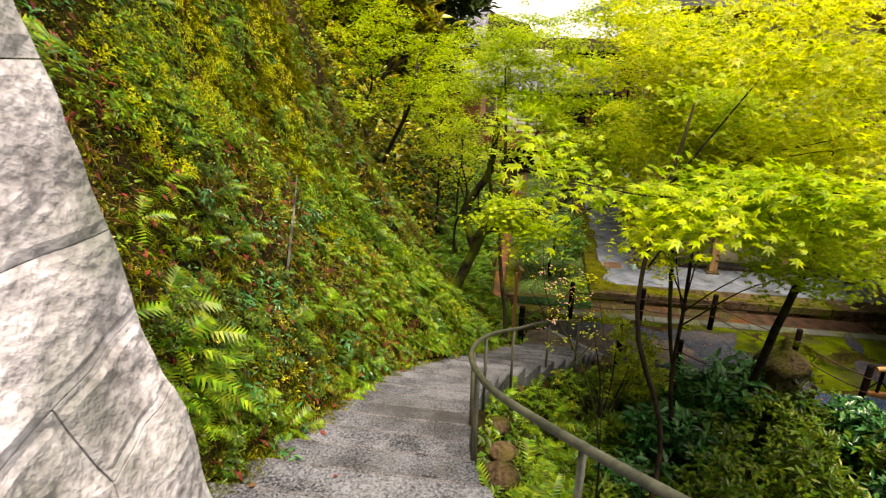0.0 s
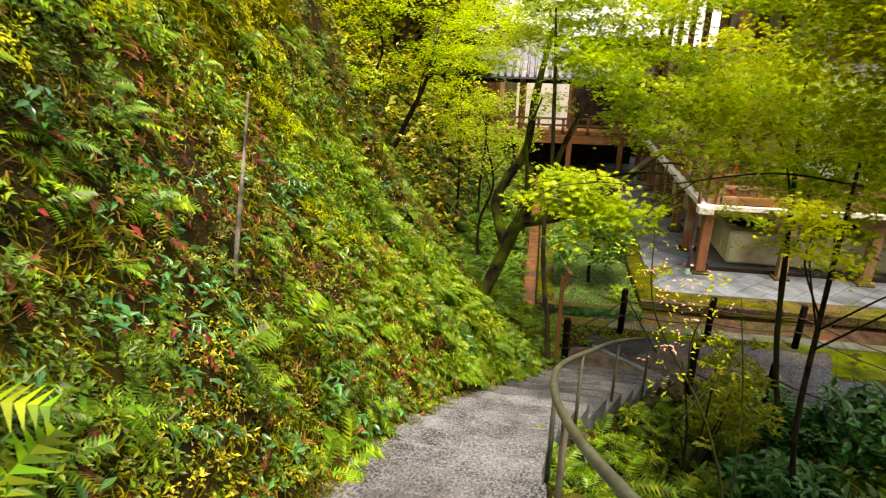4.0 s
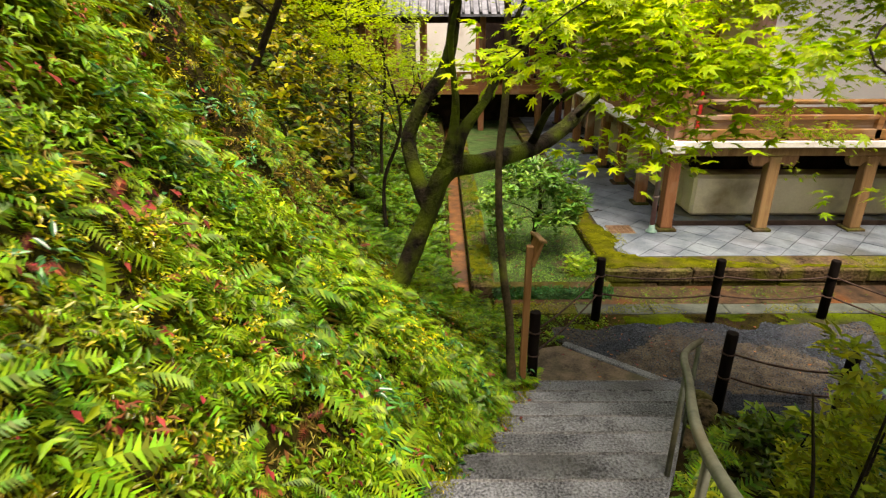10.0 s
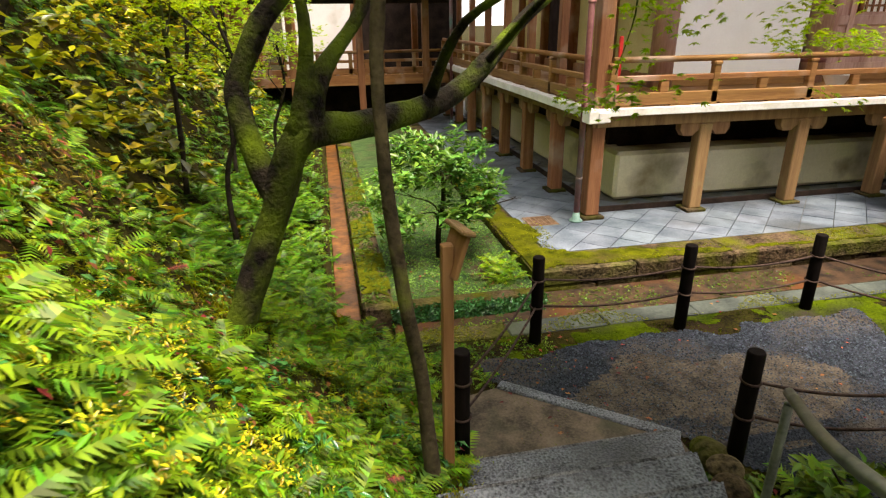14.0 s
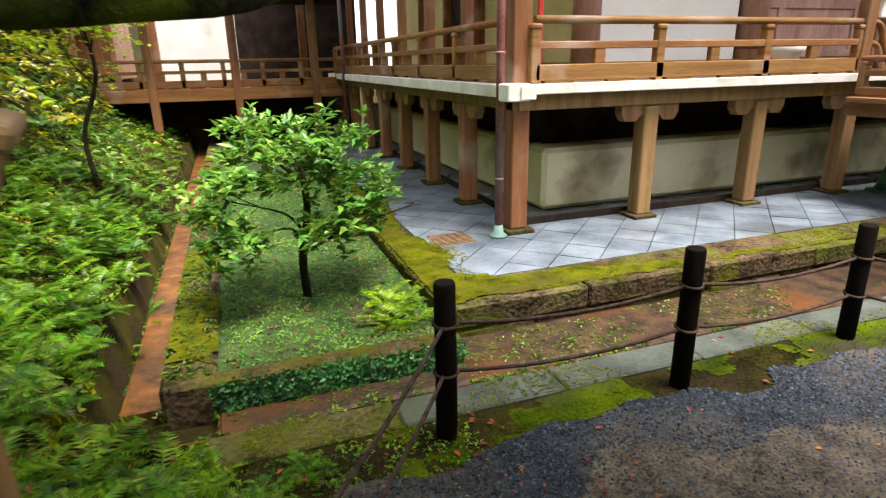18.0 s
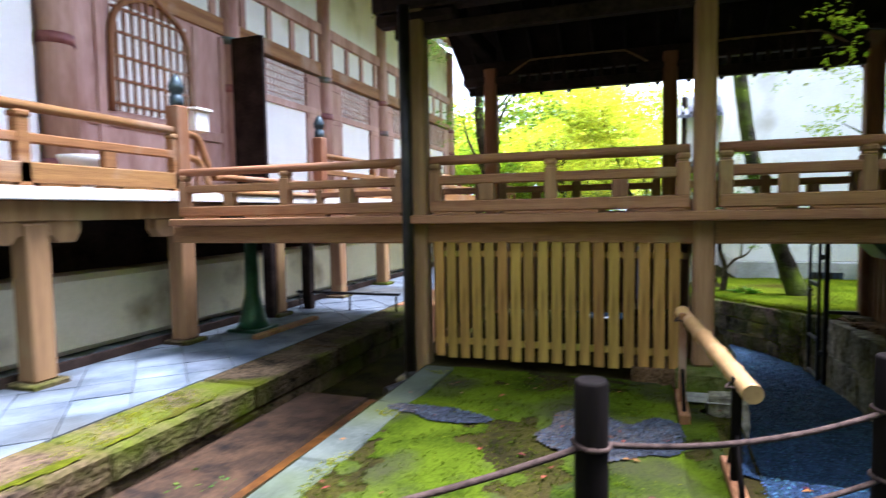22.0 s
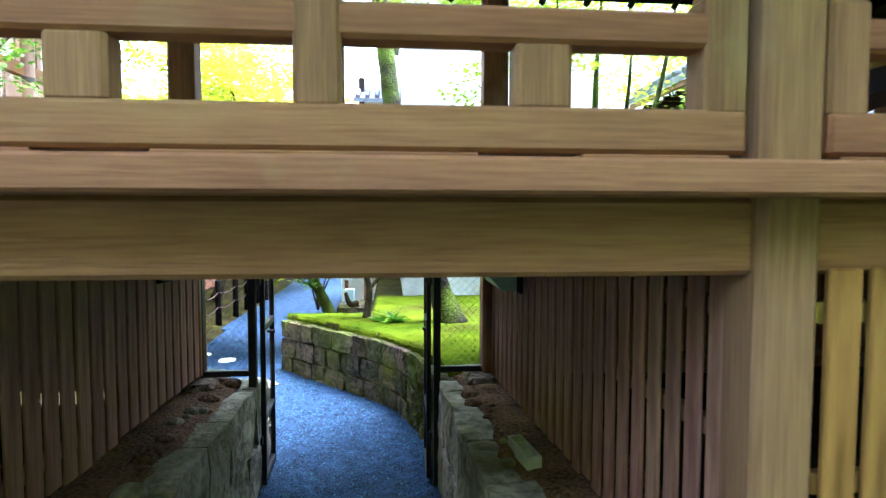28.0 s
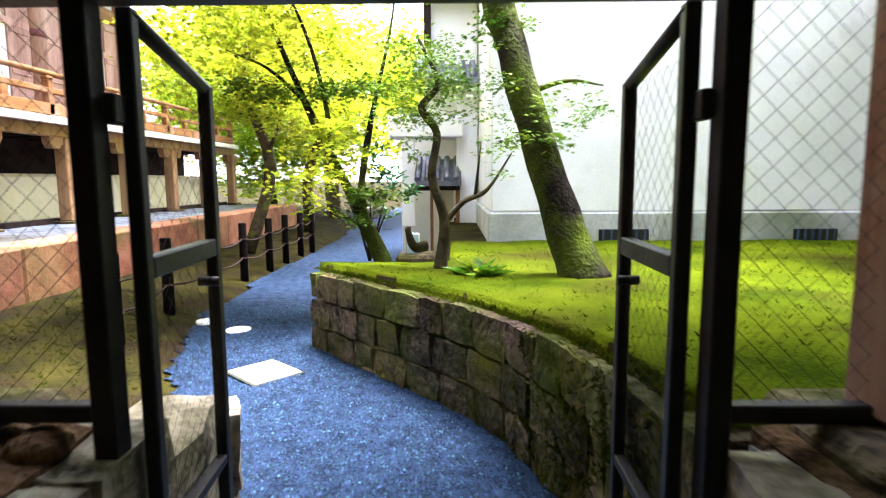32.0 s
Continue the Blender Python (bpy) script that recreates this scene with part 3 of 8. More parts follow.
def ground_z(x, y):
    """Height of the natural ground."""
    x, y = np.asarray(x, float), np.asarray(y, float)
    z = np.full(np.broadcast(x, y).shape, -0.06)
    x, y = np.broadcast_to(x, z.shape), np.broadcast_to(y, z.shape)
    foot = np.where(y < 11.2, stair_left(y), np.interp(y, [11.2, 12.4, 13.4, 30], [0.0, -0.9, -1.45, -1.5]))
    foot = np.where((y >= 10.2) & (y < 12.4), np.interp(y, [10.2, 11.2, 12.4], [-0.46, -0.55, -0.9]), foot)
    d = foot - x
    zs = stair_z(y)
    z = np.where((d <= 0) & (x < stair_right(y)) & (y < STAIR_FOOT), zs - 0.2, z)
    r = x - stair_right(y)
    z = np.where((r >= 0) & (y < STAIR_FOOT), np.maximum(zs - 0.05 - 1.25 * r, -0.12), z)
    z = np.where(d > 0, np.where(y < STAIR_FOOT, zs, -0.06) + bank_top(x, y, d), z)
    # drain channel, planted bed and platform footing
    chan = (y > 12.32) & (y < 13.62) & (x > -1.3)
    z = np.where(chan, -0.5, z)
    z = np.where((x > -1.35) & (x < -0.9) & (y > 13.2), -0.55, z)
    z = np.where((x >= -0.9) & (y >= 13.62), -0.6, z)
    # sunken path
    w = np.clip(x, 6.2, 14.3)
    lower = (x > 5.6) & (y > np.where(x < 14.3, wall_line(w) - np.where(x > 6.8, np.where(x > 10.5, 0.05, 0.24), 0.0), 8.0)) & (y < path_left(np.clip(x, 5.4, 30)) + np.where((x > 7.2) & (x < 11.2), 0.24, 0.0))
    z = np.where(lower & (y < 12.3), path_z(x), z)
    z = np.where((x > 10.45) & (y >= path_left(np.clip(x, 5.4, 30))) & (y < 13.62), np.interp(y - path_left(np.clip(x, 5.4, 30)), [0, 0.35, 0.6, 1.2], [-0.87, -0.8, -0.74, -0.7]), z)
    z = np.where((x > 14.3) & (y < path_left(np.clip(x, 5.4, 30))) & (y > 9.0), -0.9, z)
    # moss lawn beyond the corridor
    lawn = (x > 7.0) & (y < np.where(x < 14.3, wall_line(w) - np.where(x > 10.5, 0.05, 0.24), 9.0))
    z = np.where(lawn, np.interp(x, [7, 9, 10.4, 11.3, 12.35, 14.3], [0.03, 0.03, 0.04, -0.03, -0.115, -0.15]), z)
    z = np.where((x < 7.0) & (x > 5.0) & (y < 8.6) & (y > 4), np.minimum(z, np.interp(y, [4, 7.4, 8.3, 8.6], [0.05, 0.05, -0.06, -0.08])), z)
    return z


def rough_z(x, y):
    """Ground with its small unevenness."""
    z = ground_z(x, y)
    flat = np.asarray([noise.noise(Vector((a * 1.7, b * 1.7, 0.3))) * 0.05 + noise.noise(Vector((a * 6, b * 6, 1.3))) * 0.016 for a, b in zip(np.ravel(x), np.ravel(y))]).reshape(np.shape(z))
    foot = np.where(np.asarray(y) < 11.2, stair_left(y), -1.0) - np.asarray(x)
    return z + flat * np.where(foot > 0.1, 3.2, 0.45)


def drape(name, xs, ys, material, inside=None, lift=0.0, parent=None):
    """A sheet laid over the ground, kept where inside(x, y)."""
    gx, gy = np.meshgrid(xs, ys, indexing="ij")
    gz = rough_z(gx, gy) + lift
    v = np.stack([gx.ravel(), gy.ravel(), gz.ravel()], 1)
    i = np.arange(len(xs) * len(ys)).reshape(len(xs), len(ys))
    a, b, c, d = i[:-1, :-1].ravel(), i[1:, :-1].ravel(), i[1:, 1:].ravel(), i[:-1, 1:].ravel()
    if inside is not None:
        k = inside((gx[:-1, :-1] + gx[1:, 1:]) / 2, (gy[:-1, :-1] + gy[1:, 1:]) / 2).ravel()
        a, b, c, d = a[k], b[k], c[k], d[k]
    me = raw_mesh(name, v, np.concatenate([np.stack([a, b, c], 1), np.stack([a, c, d], 1)]))
    if inside is not None:
        bm = bmesh.new()
        bm.from_mesh(me)
        bmesh.ops.delete(bm, geom=[q for q in bm.verts if not q.link_faces], context="VERTS")
        bm.to_mesh(me)
        bm.free()
    me.polygons.foreach_set("use_smooth", [True] * len(me.polygons))
    return part(name, me, material, parent)


gxs = np.concatenate([[-400, -150, -60, -30, -18], np.arange(-11, 17, 0.13), [17.5, 20, 25, 32, 45, 70, 150, 400]])
gys = np.concatenate([[-400, -150, -60, -30, -12], np.arange(-4, 21, 0.13), [22, 24, 26, 28, 30, 35, 50, 80, 150, 400]])
tagged(drape("ground", gxs, gys, MOSS), "mossy uneven soil ground", "ground", kind="structure")


def edge_noise(x, y, s=2.3):
    return np.array([noise.noise(Vector((a * s, b * s, 4.2))) for a, b in zip(np.ravel(x), np.ravel(y))]).reshape(np.shape(x))


def in_yard(x, y):
    n = edge_noise(x, y) * 0.28
    a = (y < 11.62 + n) & (y > 11.15 - 0.85 * (x - 0.1) + 0.06) & (x > 0.0) & (y > 9.3 + n)
    return a & (x < 4.9 + n + 0.2 * (11 - y)) & ~((x > 4.0 + n) & (y > 10.9 + n))


def in_path(x, y):
    w = np.clip(x, 6.2, 14.3)
    return (x > 4.0) & (y > np.where(x < 6.6, 8.75 + edge_noise(x, y) * 0.12, np.where(x < 14.3, wall_line(w) + 0.02, 9.6))) & (y < np.where(x < 6.2, 9.8 + edge_noise(x, y) * 0.1, path_left(np.clip(x, 5.4, 30)) - 0.02))


tagged(drape("gravel_yard", np.arange(0, 6.2, 0.035), np.arange(8.6, 12.2, 0.035), GRAVEL, in_yard, 0.012), "blue-grey gravel yard below the stairs", "gravel", kind="structure")
tagged(drape("gravel_path", np.concatenate([np.arange(4.0, 16, 0.09), np.arange(16, 40, 0.5)]), np.arange(8.0, 12.2, 0.09), GRAVEL_P, in_path, 0.014), "blue-grey gravel path passing under the corridor", "gravel", kind="structure")

def in_lawn(x, y):
    w = np.clip(x, 6.2, 14.3)
    return (x > 7.2) & (x < 15.95) & (y < np.where(x < 14.3, wall_line(w) - 0.015, 9.0)) & ~((x > 7.4) & (x < 10.5) & (y > 0.9))


def in_yard_moss(x, y):
    a = (y < 12.02) & (y > 9.95) & ((x > 4.9) | (y > 11.0)) & (x > 0.25) & ~in_yard(x, y) & ~in_path(x, y) & (edge_noise(x, y, 1.4) + 0.4 * edge_noise(x, y, 7.0) > np.where(x > 3.2, -0.2, -0.02)) & ((x > 3.2) | (y > 11.3))
    b = (x > 4.6) & (x < 7.6) & (y < 8.55) & (y > 3)
    return (a | b) & (x < 7.62)


tagged(drape("moss_lawn", np.arange(7.2, 16.0, 0.055), np.arange(0.6, 10.3, 0.055), LAWN, in_lawn, 0.012), "bright yellow-green moss lawn behind the retaining wall", "moss lawn", kind="structure")
tagged(drape("yard_moss", np.arange(0.2, 7.7, 0.022), np.arange(9.9, 12.1, 0.022), YARDMOSS, in_yard_moss, 0.006), "bright green moss on the yard before the corridor", "moss", kind="structure")
tagged(drape("yard_moss", np.arange(4.6, 7.7, 0.06), np.arange(3, 8.6, 0.06), YARDMOSS, in_yard_moss, 0.006), "bright green moss before the slatted fence", "moss", kind="structure")


def in_patch(x, y):
    n = edge_noise(x, y, 3.0) * 0.9
    return (((x - 6.38) / 0.42) ** 2 + ((y - 10.55) / 0.5) ** 2 < 0.75 + n) | (((x - 6.42) / 0.14) ** 2 + ((y - 11.7) / 0.36) ** 2 < 0.8 + n)


tagged(drape("gravel_patch", np.arange(5.7, 7.0, 0.025), np.arange(9.7, 12.1, 0.025), GRAVEL, in_patch, 0.016), "patches of grey gravel showing through the moss", "gravel", kind="structure")


def dirt(x, y):
    return (((x - 1.9) / 1.5) ** 2 + ((y - 10.75) / 0.55) ** 2 < 0.75 + edge_noise(x, y, 1.7) * 1.1) & in_yard(x, y)


tagged(drape("bare_earth", np.arange(0.1, 4.2, 0.06), np.arange(9.6, 11.9, 0.06), DIRT, dirt, 0.014), "trodden brown earth showing through the gravel", "soil", kind="structure")

# ---- stairs ----
stairs = thing("stairs", (-1.4, 5, 2.2), "grey exposed aggregate concrete stairs down the bank", "stairs", kind="structure")
tread = RISE / STAIR_SLOPE
for k in range(32):
    y1 = STAIR_FOOT - k * tread
    y0 = y1 - tread
    z1 = -0.02 + (k + 1) * RISE
    bm = bmesh.new()
    ring = [(stair_left(y0) - 0.12, y0 - 0.02), (stair_right(y0), y0 - 0.02), (stair_right(y1), y1), (stair_left(y1) - 0.12, y1)]
    lo = [bm.verts.new((x, y, z1 - 0.34)) for x, y in ring]
    hi = [bm.verts.new((x, y, z1 + (0.004 if i < 2 else -0.004))) for i, (x, y) in enumerate(ring)]
    for i in range(4):
        bm.faces.new((lo[i], lo[(i + 1) % 4], hi[(i + 1) % 4], hi[i]))
    bm.faces.new(hi)
    bmesh.ops.recalc_face_normals(bm, faces=bm.faces)
    bmesh.ops.bevel(bm, geom=[e for e in bm.edges if all(v.co.z > z1 - 0.1 for v in e.verts)], offset=0.012, segments=2, affect="EDGES")
    st = part("step", bm, STEP, stairs)
    ny = y1
    part("nosing", box(float(stair_left(ny)) + 0.03, float(stair_right(ny)) - 0.04, ny - 0.022, ny + 0.003, z1 - 0.02, z1 + 0.002, 0.006), NOSE, st, "worn pale stone edge")
# landing slab and its slanted kerb
bm = bmesh.new()
vs = [bm.verts.new(p) for p in ((-0.5, 10.1, -0.04), (1.15, 10.1, -0.04), (1.17, 10.32, -0.05), (0.1, 11.2, -0.055), (-0.3, 11.1, -0.05))]
f = bm.faces.new(vs)
bmesh.ops.extrude_face_region(bm, geom=[f])
for v in vs:
    v.co.z -= 0.25
bmesh.ops.recalc_face_normals(bm, faces=bm.faces)
tagged(part("landing", bm, CLAY), "brown earthen concrete landing at the stair foot", "landing", kind="structure")
kerb_m = Matrix.Translation((0.63, 10.76, -0.07)) @ Matrix.Rotation(math.atan2(-0.88, 1.07), 4, "Z")
tagged(part("kerb_stone", box(-0.72, 0.72, -0.055, 0.055, -0.1, 0.04, 0.012, kerb_m), STEP), "slanted stone kerb edging the landing", "kerb", kind="structure")

# ---- concrete strip, channel walls, platform ----
strip = thing("concrete_strip", (2, 12.2, -0.1), "flush greenish concrete strip along the drain", "pavement", kind="structure")
for k in range(8):
    x = -0.6 + k * 1.02
    part("slab", box(x, x + 1.012, 11.96, 12.22, -0.5, -0.036 - 0.003 * (k % 2), 0.012), CONC if k else KERB, strip)
drain_bed = thing("drain_bed", (3, 12.9, -0.48), "muddy drain bed with weeds and rusty silt", "drain", kind="structure")
part("mud", box(-1.3, 7.6, 12.2, 12.82, -0.6, -0.42, 0.01), WATER, drain_bed)
part("ledge", box(-0.6, 7.6, 12.8, 13.6, -0.6, -0.4, 0.03), SILT, drain_bed)
for k in range(26):
    x = 1.1 + k * 0.97
    part("low_course", box(x, x + 0.955, 13.5 - 0.02 * (k % 3 == 0), 13.8, -0.6, -0.335, 0.025), KERB, drain_bed)
side_drain = thing("side_drain", (-1.1, 20, -0.5), "narrow rusty side drain beside the planted bed", "drain", kind="structure")
part("mud", box(-1.24, -0.96, 13.3, 30, -0.7, -0.42, 0.01), WATER, side_drain)
part("kerb", box(-0.94, -0.58, 13.1, 30, -0.6, -0.18, 0.03), KERB, side_drain)
bed_wall = thing("bed_wall", (0.3, 13.15, -0.4), "low concrete wall in front of the planted bed", "wall", kind="structure")
part("wall_face", box(-0.62, 1.22, 13.08, 13.28, -0.6, -0.2, 0.02), KERB, bed_wall)
bed = thing("planted_bed", (0.3, 20, -0.2), "bed of low pale green groundcover", "groundcover", kind="structure")
part("bed_soil", box(-0.6, 1.2, 13.25, 30, -0.6, -0.24, 0.02), BED, bed)

platform = thing("platform", (8, 16, PAVE_Z), "raised platform of grey stone paving laid diagonally", "pavement", kind="structure")
part("footing", box(1.5, 26, 14.0, 30, -0.62, PAVE_Z - 0.035, 0.01), JOINT, platform)
n = 18
for k in range(n):
    x = 1.2 + k * 1.4
    part("kerb_stone", box(x + 0.006, min(26, x + 1.394), 13.47, 14.04, -0.32 if x < 10 else -0.8, PAVE_Z + 0.004 * (k % 3), 0.02), KERB if x < 10 else RUSTY, platform)
for k in range(11):
    y = 14.04 + k * 1.5
    part("kerb_stone", box(1.2, 1.6, y + 0.006, y + 1.494, -0.5, PAVE_Z + 0.004 * (k % 3), 0.02), KERB, platform)


# ---- main hall on its veranda ----
VX, VY = 2.62, 15.1          # the veranda's outer corner line
HX = 26.0
COLS_F = [2.78, 4.55, 6.3, 8.0] + [9.75 + 1.8 * k for k in range(10)]
COLS_L = [15.36 + 1.55 * k for k in range(1, 8)]
SILL = 1.45


def column(x, y, z0, z1, w=0.2, material=WOOD):
    bm = box(x - w / 2, x + w / 2, y - w / 2, y + w / 2, z0, z1, 0.014)
    return bm


def under_column(x, y, along):
    """A veranda post on a stone pad with a bracket arm under the floor beam."""
    t = thing("veranda_post", (x, y, PAVE_Z), "weathered brown square post on a mossy stone pad", "post", "posts under the veranda")
    part("pad", box(x - 0.17, x + 0.17, y - 0.17, y + 0.17, PAVE_Z - 0.03, PAVE_Z + 0.045, 0.012), KERB, t, "yellowish mossy stone pad")
    part("shaft", box(x - 0.105, x + 0.105, y - 0.105, y + 0.105, PAVE_Z + 0.045, SILL - 0.17, 0.015), WOOD_GREY if along == "x" else WOOD, t)
    bm = bmesh.new()
    # bracket arm: a boat shape along the facade
    prof = [(-0.42, 0.0), (-0.42, -0.1), (-0.36, -0.19), (-0.2, -0.19), (-0.14, -0.12), (0.14, -0.12), (0.2, -0.19), (0.36, -0.19), (0.42, -0.1), (0.42, 0.0)]
    for side in (-0.065, 0.065):
        vs = [bm.verts.new((x + a, y + side, SILL - 0.15 + b) if along == "x" else (x + side, y + a, SILL - 0.15 + b)) for a, b in prof]
        bm.faces.new(vs)
    bm.verts.ensure_lookup_table()
    k = len(prof)
    for i in range(k):
        bm.faces.new((bm.verts[i], bm.verts[(i + 1) % k], bm.verts[k + (i + 1) % k], bm.verts[k + i]))
    bmesh.ops.recalc_face_normals(bm, faces=bm.faces)
    part("bracket", bm, WOOD_GREY, t)
    return t


for x in COLS_F[1:]:
    under_column(x, VY + 0.22, "x")
for y in COLS_L:
    under_column(VX + 0.2, y, "y")
corner_post = thing("corner_post", (2.78, 15.34, PAVE_Z), "tall red-brown corner post on a stone pad", "post")
part("pad", box(2.6, 2.96, 15.16, 15.52, PAVE_Z - 0.03, PAVE_Z + 0.05, 0.012), KERB, corner_post, "mossy stone pad")
part("shaft", box(2.67, 2.89, 15.23, 15.45, PAVE_Z + 0.05, 6.2, 0.015), WOOD, corner_post)

veranda = thing("veranda", (8, 16, SILL), "raised wooden veranda with white-edged floor", "veranda", kind="structure")
part("floor_deck", box(VX + 0.1, HX, VY + 0.06, 17.6, SILL + 0.03, SILL + 0.12, 0.004), WOOD_H, veranda)
part("side_deck", box(VX + 0.1, 4.9, 17.6, 27, SILL + 0.03, SILL + 0.12, 0.004), WOOD_H, veranda)
part("front_edge", box(VX - 0.1, HX, VY - 0.02, VY + 0.07, SILL + 0.03, SILL + 0.14, 0.008), WHITE_EDGE, veranda, "white-painted floor edge")
part("side_edge", box(VX - 0.06, VX + 0.12, VY - 0.28, 27, SILL - 0.005, SILL + 0.135, 0.008), WHITE_EDGE, veranda, "white-painted floor edge")
part("side_beam_end", box(VX - 0.2, VX + 0.06, VY - 0.26, VY - 0.02, SILL - 0.02, SILL + 0.16, 0.012), WHITE_EDGE, veranda, "white-capped beam end")
part("front_beam", box(VX + 0.05, HX, VY + 0.13, VY + 0.31, SILL - 0.15, SILL + 0.03, 0.01), WOOD_GREY, veranda)
part("side_beam", box(VX + 0.11, VX + 0.29, VY + 0.1, 27, SILL - 0.15, SILL + 0.03, 0.01), WOOD_GREY, veranda)
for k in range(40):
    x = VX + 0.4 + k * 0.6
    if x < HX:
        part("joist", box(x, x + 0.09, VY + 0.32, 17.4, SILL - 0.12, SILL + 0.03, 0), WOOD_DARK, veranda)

# base wall behind the posts: plaster mound, dark sill, dark sheets standing for underfloor shade
base_wall = thing("base_wall", (12, 16.3, 0), "smoke-stained cream plaster base wall under the veranda", "wall", kind="structure")
part("mound", box(3.55, HX, 16.05, 16.6, PAVE_Z, 0.72, 0.06), CREAM, base_wall)
part("mound", box(3.55, 3.9, 16.6, 27, PAVE_Z, 0.72, 0.06), CREAM, base_wall)
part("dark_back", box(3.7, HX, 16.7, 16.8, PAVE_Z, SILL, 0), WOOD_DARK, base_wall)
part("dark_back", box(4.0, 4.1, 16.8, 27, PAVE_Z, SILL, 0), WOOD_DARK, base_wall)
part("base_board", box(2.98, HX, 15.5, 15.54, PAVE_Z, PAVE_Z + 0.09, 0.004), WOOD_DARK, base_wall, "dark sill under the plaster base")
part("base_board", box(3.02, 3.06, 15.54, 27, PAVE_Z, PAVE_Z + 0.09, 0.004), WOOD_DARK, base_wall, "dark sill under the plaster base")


def veranda_rail(name, p0, p1, posts, label, z=SILL + 0.14, newel=False, material=WOOD_H):
    """A low temple rail: sill board, middle rail, round top rail and short posts."""
    (x0, y0), (x1, y1) = p0, p1
    t = thing(name, (x0, y0, z), label, "railing")
    along_x = abs(x1 - x0) > abs(y1 - y0)
    def bar(nm, w, za, zb, bev=0.008):
        if along_x:
            return part(nm, box(x0, x1, y0 - w, y0 + w, z + za, z + zb, bev), material, t)
        return part(nm, box(x0 - w, x0 + w, y0, y1, z + za, z + zb, bev), material, t)
    bar("bottom_rail", 0.055, 0.03, 0.2)
    bar("middle_rail", 0.045, 0.36, 0.44)
    part("top_rail", tube([(x0, y0, z + 0.66), (x1, y1, z + 0.66)], 0.045, 10), material, t)
    length = math.hypot(x1 - x0, y1 - y0)
    k = max(2, round(length / posts))
    for i in range(2 * k + 1):
        f = i / (2 * k)
        px, py = x0 + (x1 - x0) * f, y0 + (y1 - y0) * f
        w = 0.055
        if i % 2 == 0:
            po = part("rail_post", box(px - w, px + w, py - w, py + w, z, z + 0.56, 0.01), material, t)
            part("cap", box(px - w - 0.012, px + w + 0.012, py - w - 0.012, py + w + 0.012, z + 0.56, z + 0.62, 0.018), material, po)
        else:
            part("strut", box(px - 0.07, px + 0.07, py - 0.04, py + 0.04, z + 0.2, z + 0.36, 0.01), material, t)
        if i < 2 * k:
            q = 0.25 / k
            part("foot_block", box(*((px + 0.12, px + 0.5, py - 0.04, py + 0.04) if along_x else (px - 0.04, px + 0.04, py + 0.12, py + 0.5)), z - 0.005, z + 0.03, 0.004), material, t)
    return t


RY, RX = VY + 0.1, VX + 0.12
veranda_rail("veranda_railing", (2.9, RY), (7.82, RY), 1.64, "weathered red-brown veranda railing with a round top rail")
veranda_rail("veranda_railing", (RX, 15.5), (RX, 26.6), 1.55, "weathered red-brown veranda railing with a round top rail")
veranda_rail("veranda_railing", (10.9, RY), (HX - 0.3, RY), 1.8, "weathered red-brown veranda railing with a round top rail")
for y in COLS_L[:6]:
    p = thing("eave_post", (VX + 0.2, y, SILL), "slim red-brown post rising from the veranda edge", "post", "eave posts")
    part("shaft", box(VX + 0.13, VX + 0.27, y - 0.07, y + 0.07, SILL + 0.12, 6.2, 0.01), WOOD, p)

# hall wall behind the veranda: round pillars, pale panels, doors
hall = thing("hall_wall", (12, 17.6, SILL), "temple hall front of round pillars, pale screens and wooden doors", "wall", kind="structure")
WY, WX = 17.6, 5.1
BAYS = [5.1, 8.4, 11.75, 15.1, 18.3, 21.5, 24.7]
for x in BAYS:
    pl = part("round_pillar", tube([(x, WY, SILL + 0.1), (x, WY, 7.5)], 0.22, 18), DOORWOOD, hall)
    if x > 8:
        for z in (1.95, 3.55, 4.4):
            part("metal_band", tube([(x, WY, z), (x, WY, z + 0.14)], 0.232, 18), COPPER, pl, "dark copper band")
for y in [19.6, 21.6, 23.6, 25.6]:
    part("round_pillar", tube([(WX, y, SILL + 0.1), (WX, y, 7.0)], 0.18, 16), WOOD, hall)
part("sill_beam", box(WX, 25, WY - 0.09, WY + 0.09, SILL + 0.12, SILL + 0.34, 0.01), WOOD_H, hall)
part("head_beam", box(WX, 25, WY - 0.1, WY + 0.1, 4.55, 4.85, 0.01), WOOD_H, hall)
part("side_sill_beam", box(WX - 0.09, WX + 0.09, WY, 27, SILL + 0.12, SILL + 0.34, 0.01), WOOD, hall)
part("side_head_beam", box(WX - 0.09, WX + 0.09, WY, 27, 3.75, 4.0, 0.01), WOOD, hall)
part("upper_wall", box(WX, 25, WY - 0.03, WY + 0.05, 4.85, 7.6, 0), PLASTER, hall)
part("upper_beam", box(WX, 25, WY - 0.12, WY + 0.1, 5.5, 5.75, 0.01), DOORWOOD, hall)
for k in range(24):
    x = 5.5 + k * 0.82
    part("upper_strut", box(x, x + 0.16, WY - 0.08, WY - 0.03, 4.85, 5.5, 0.01), DOORWOOD, hall)
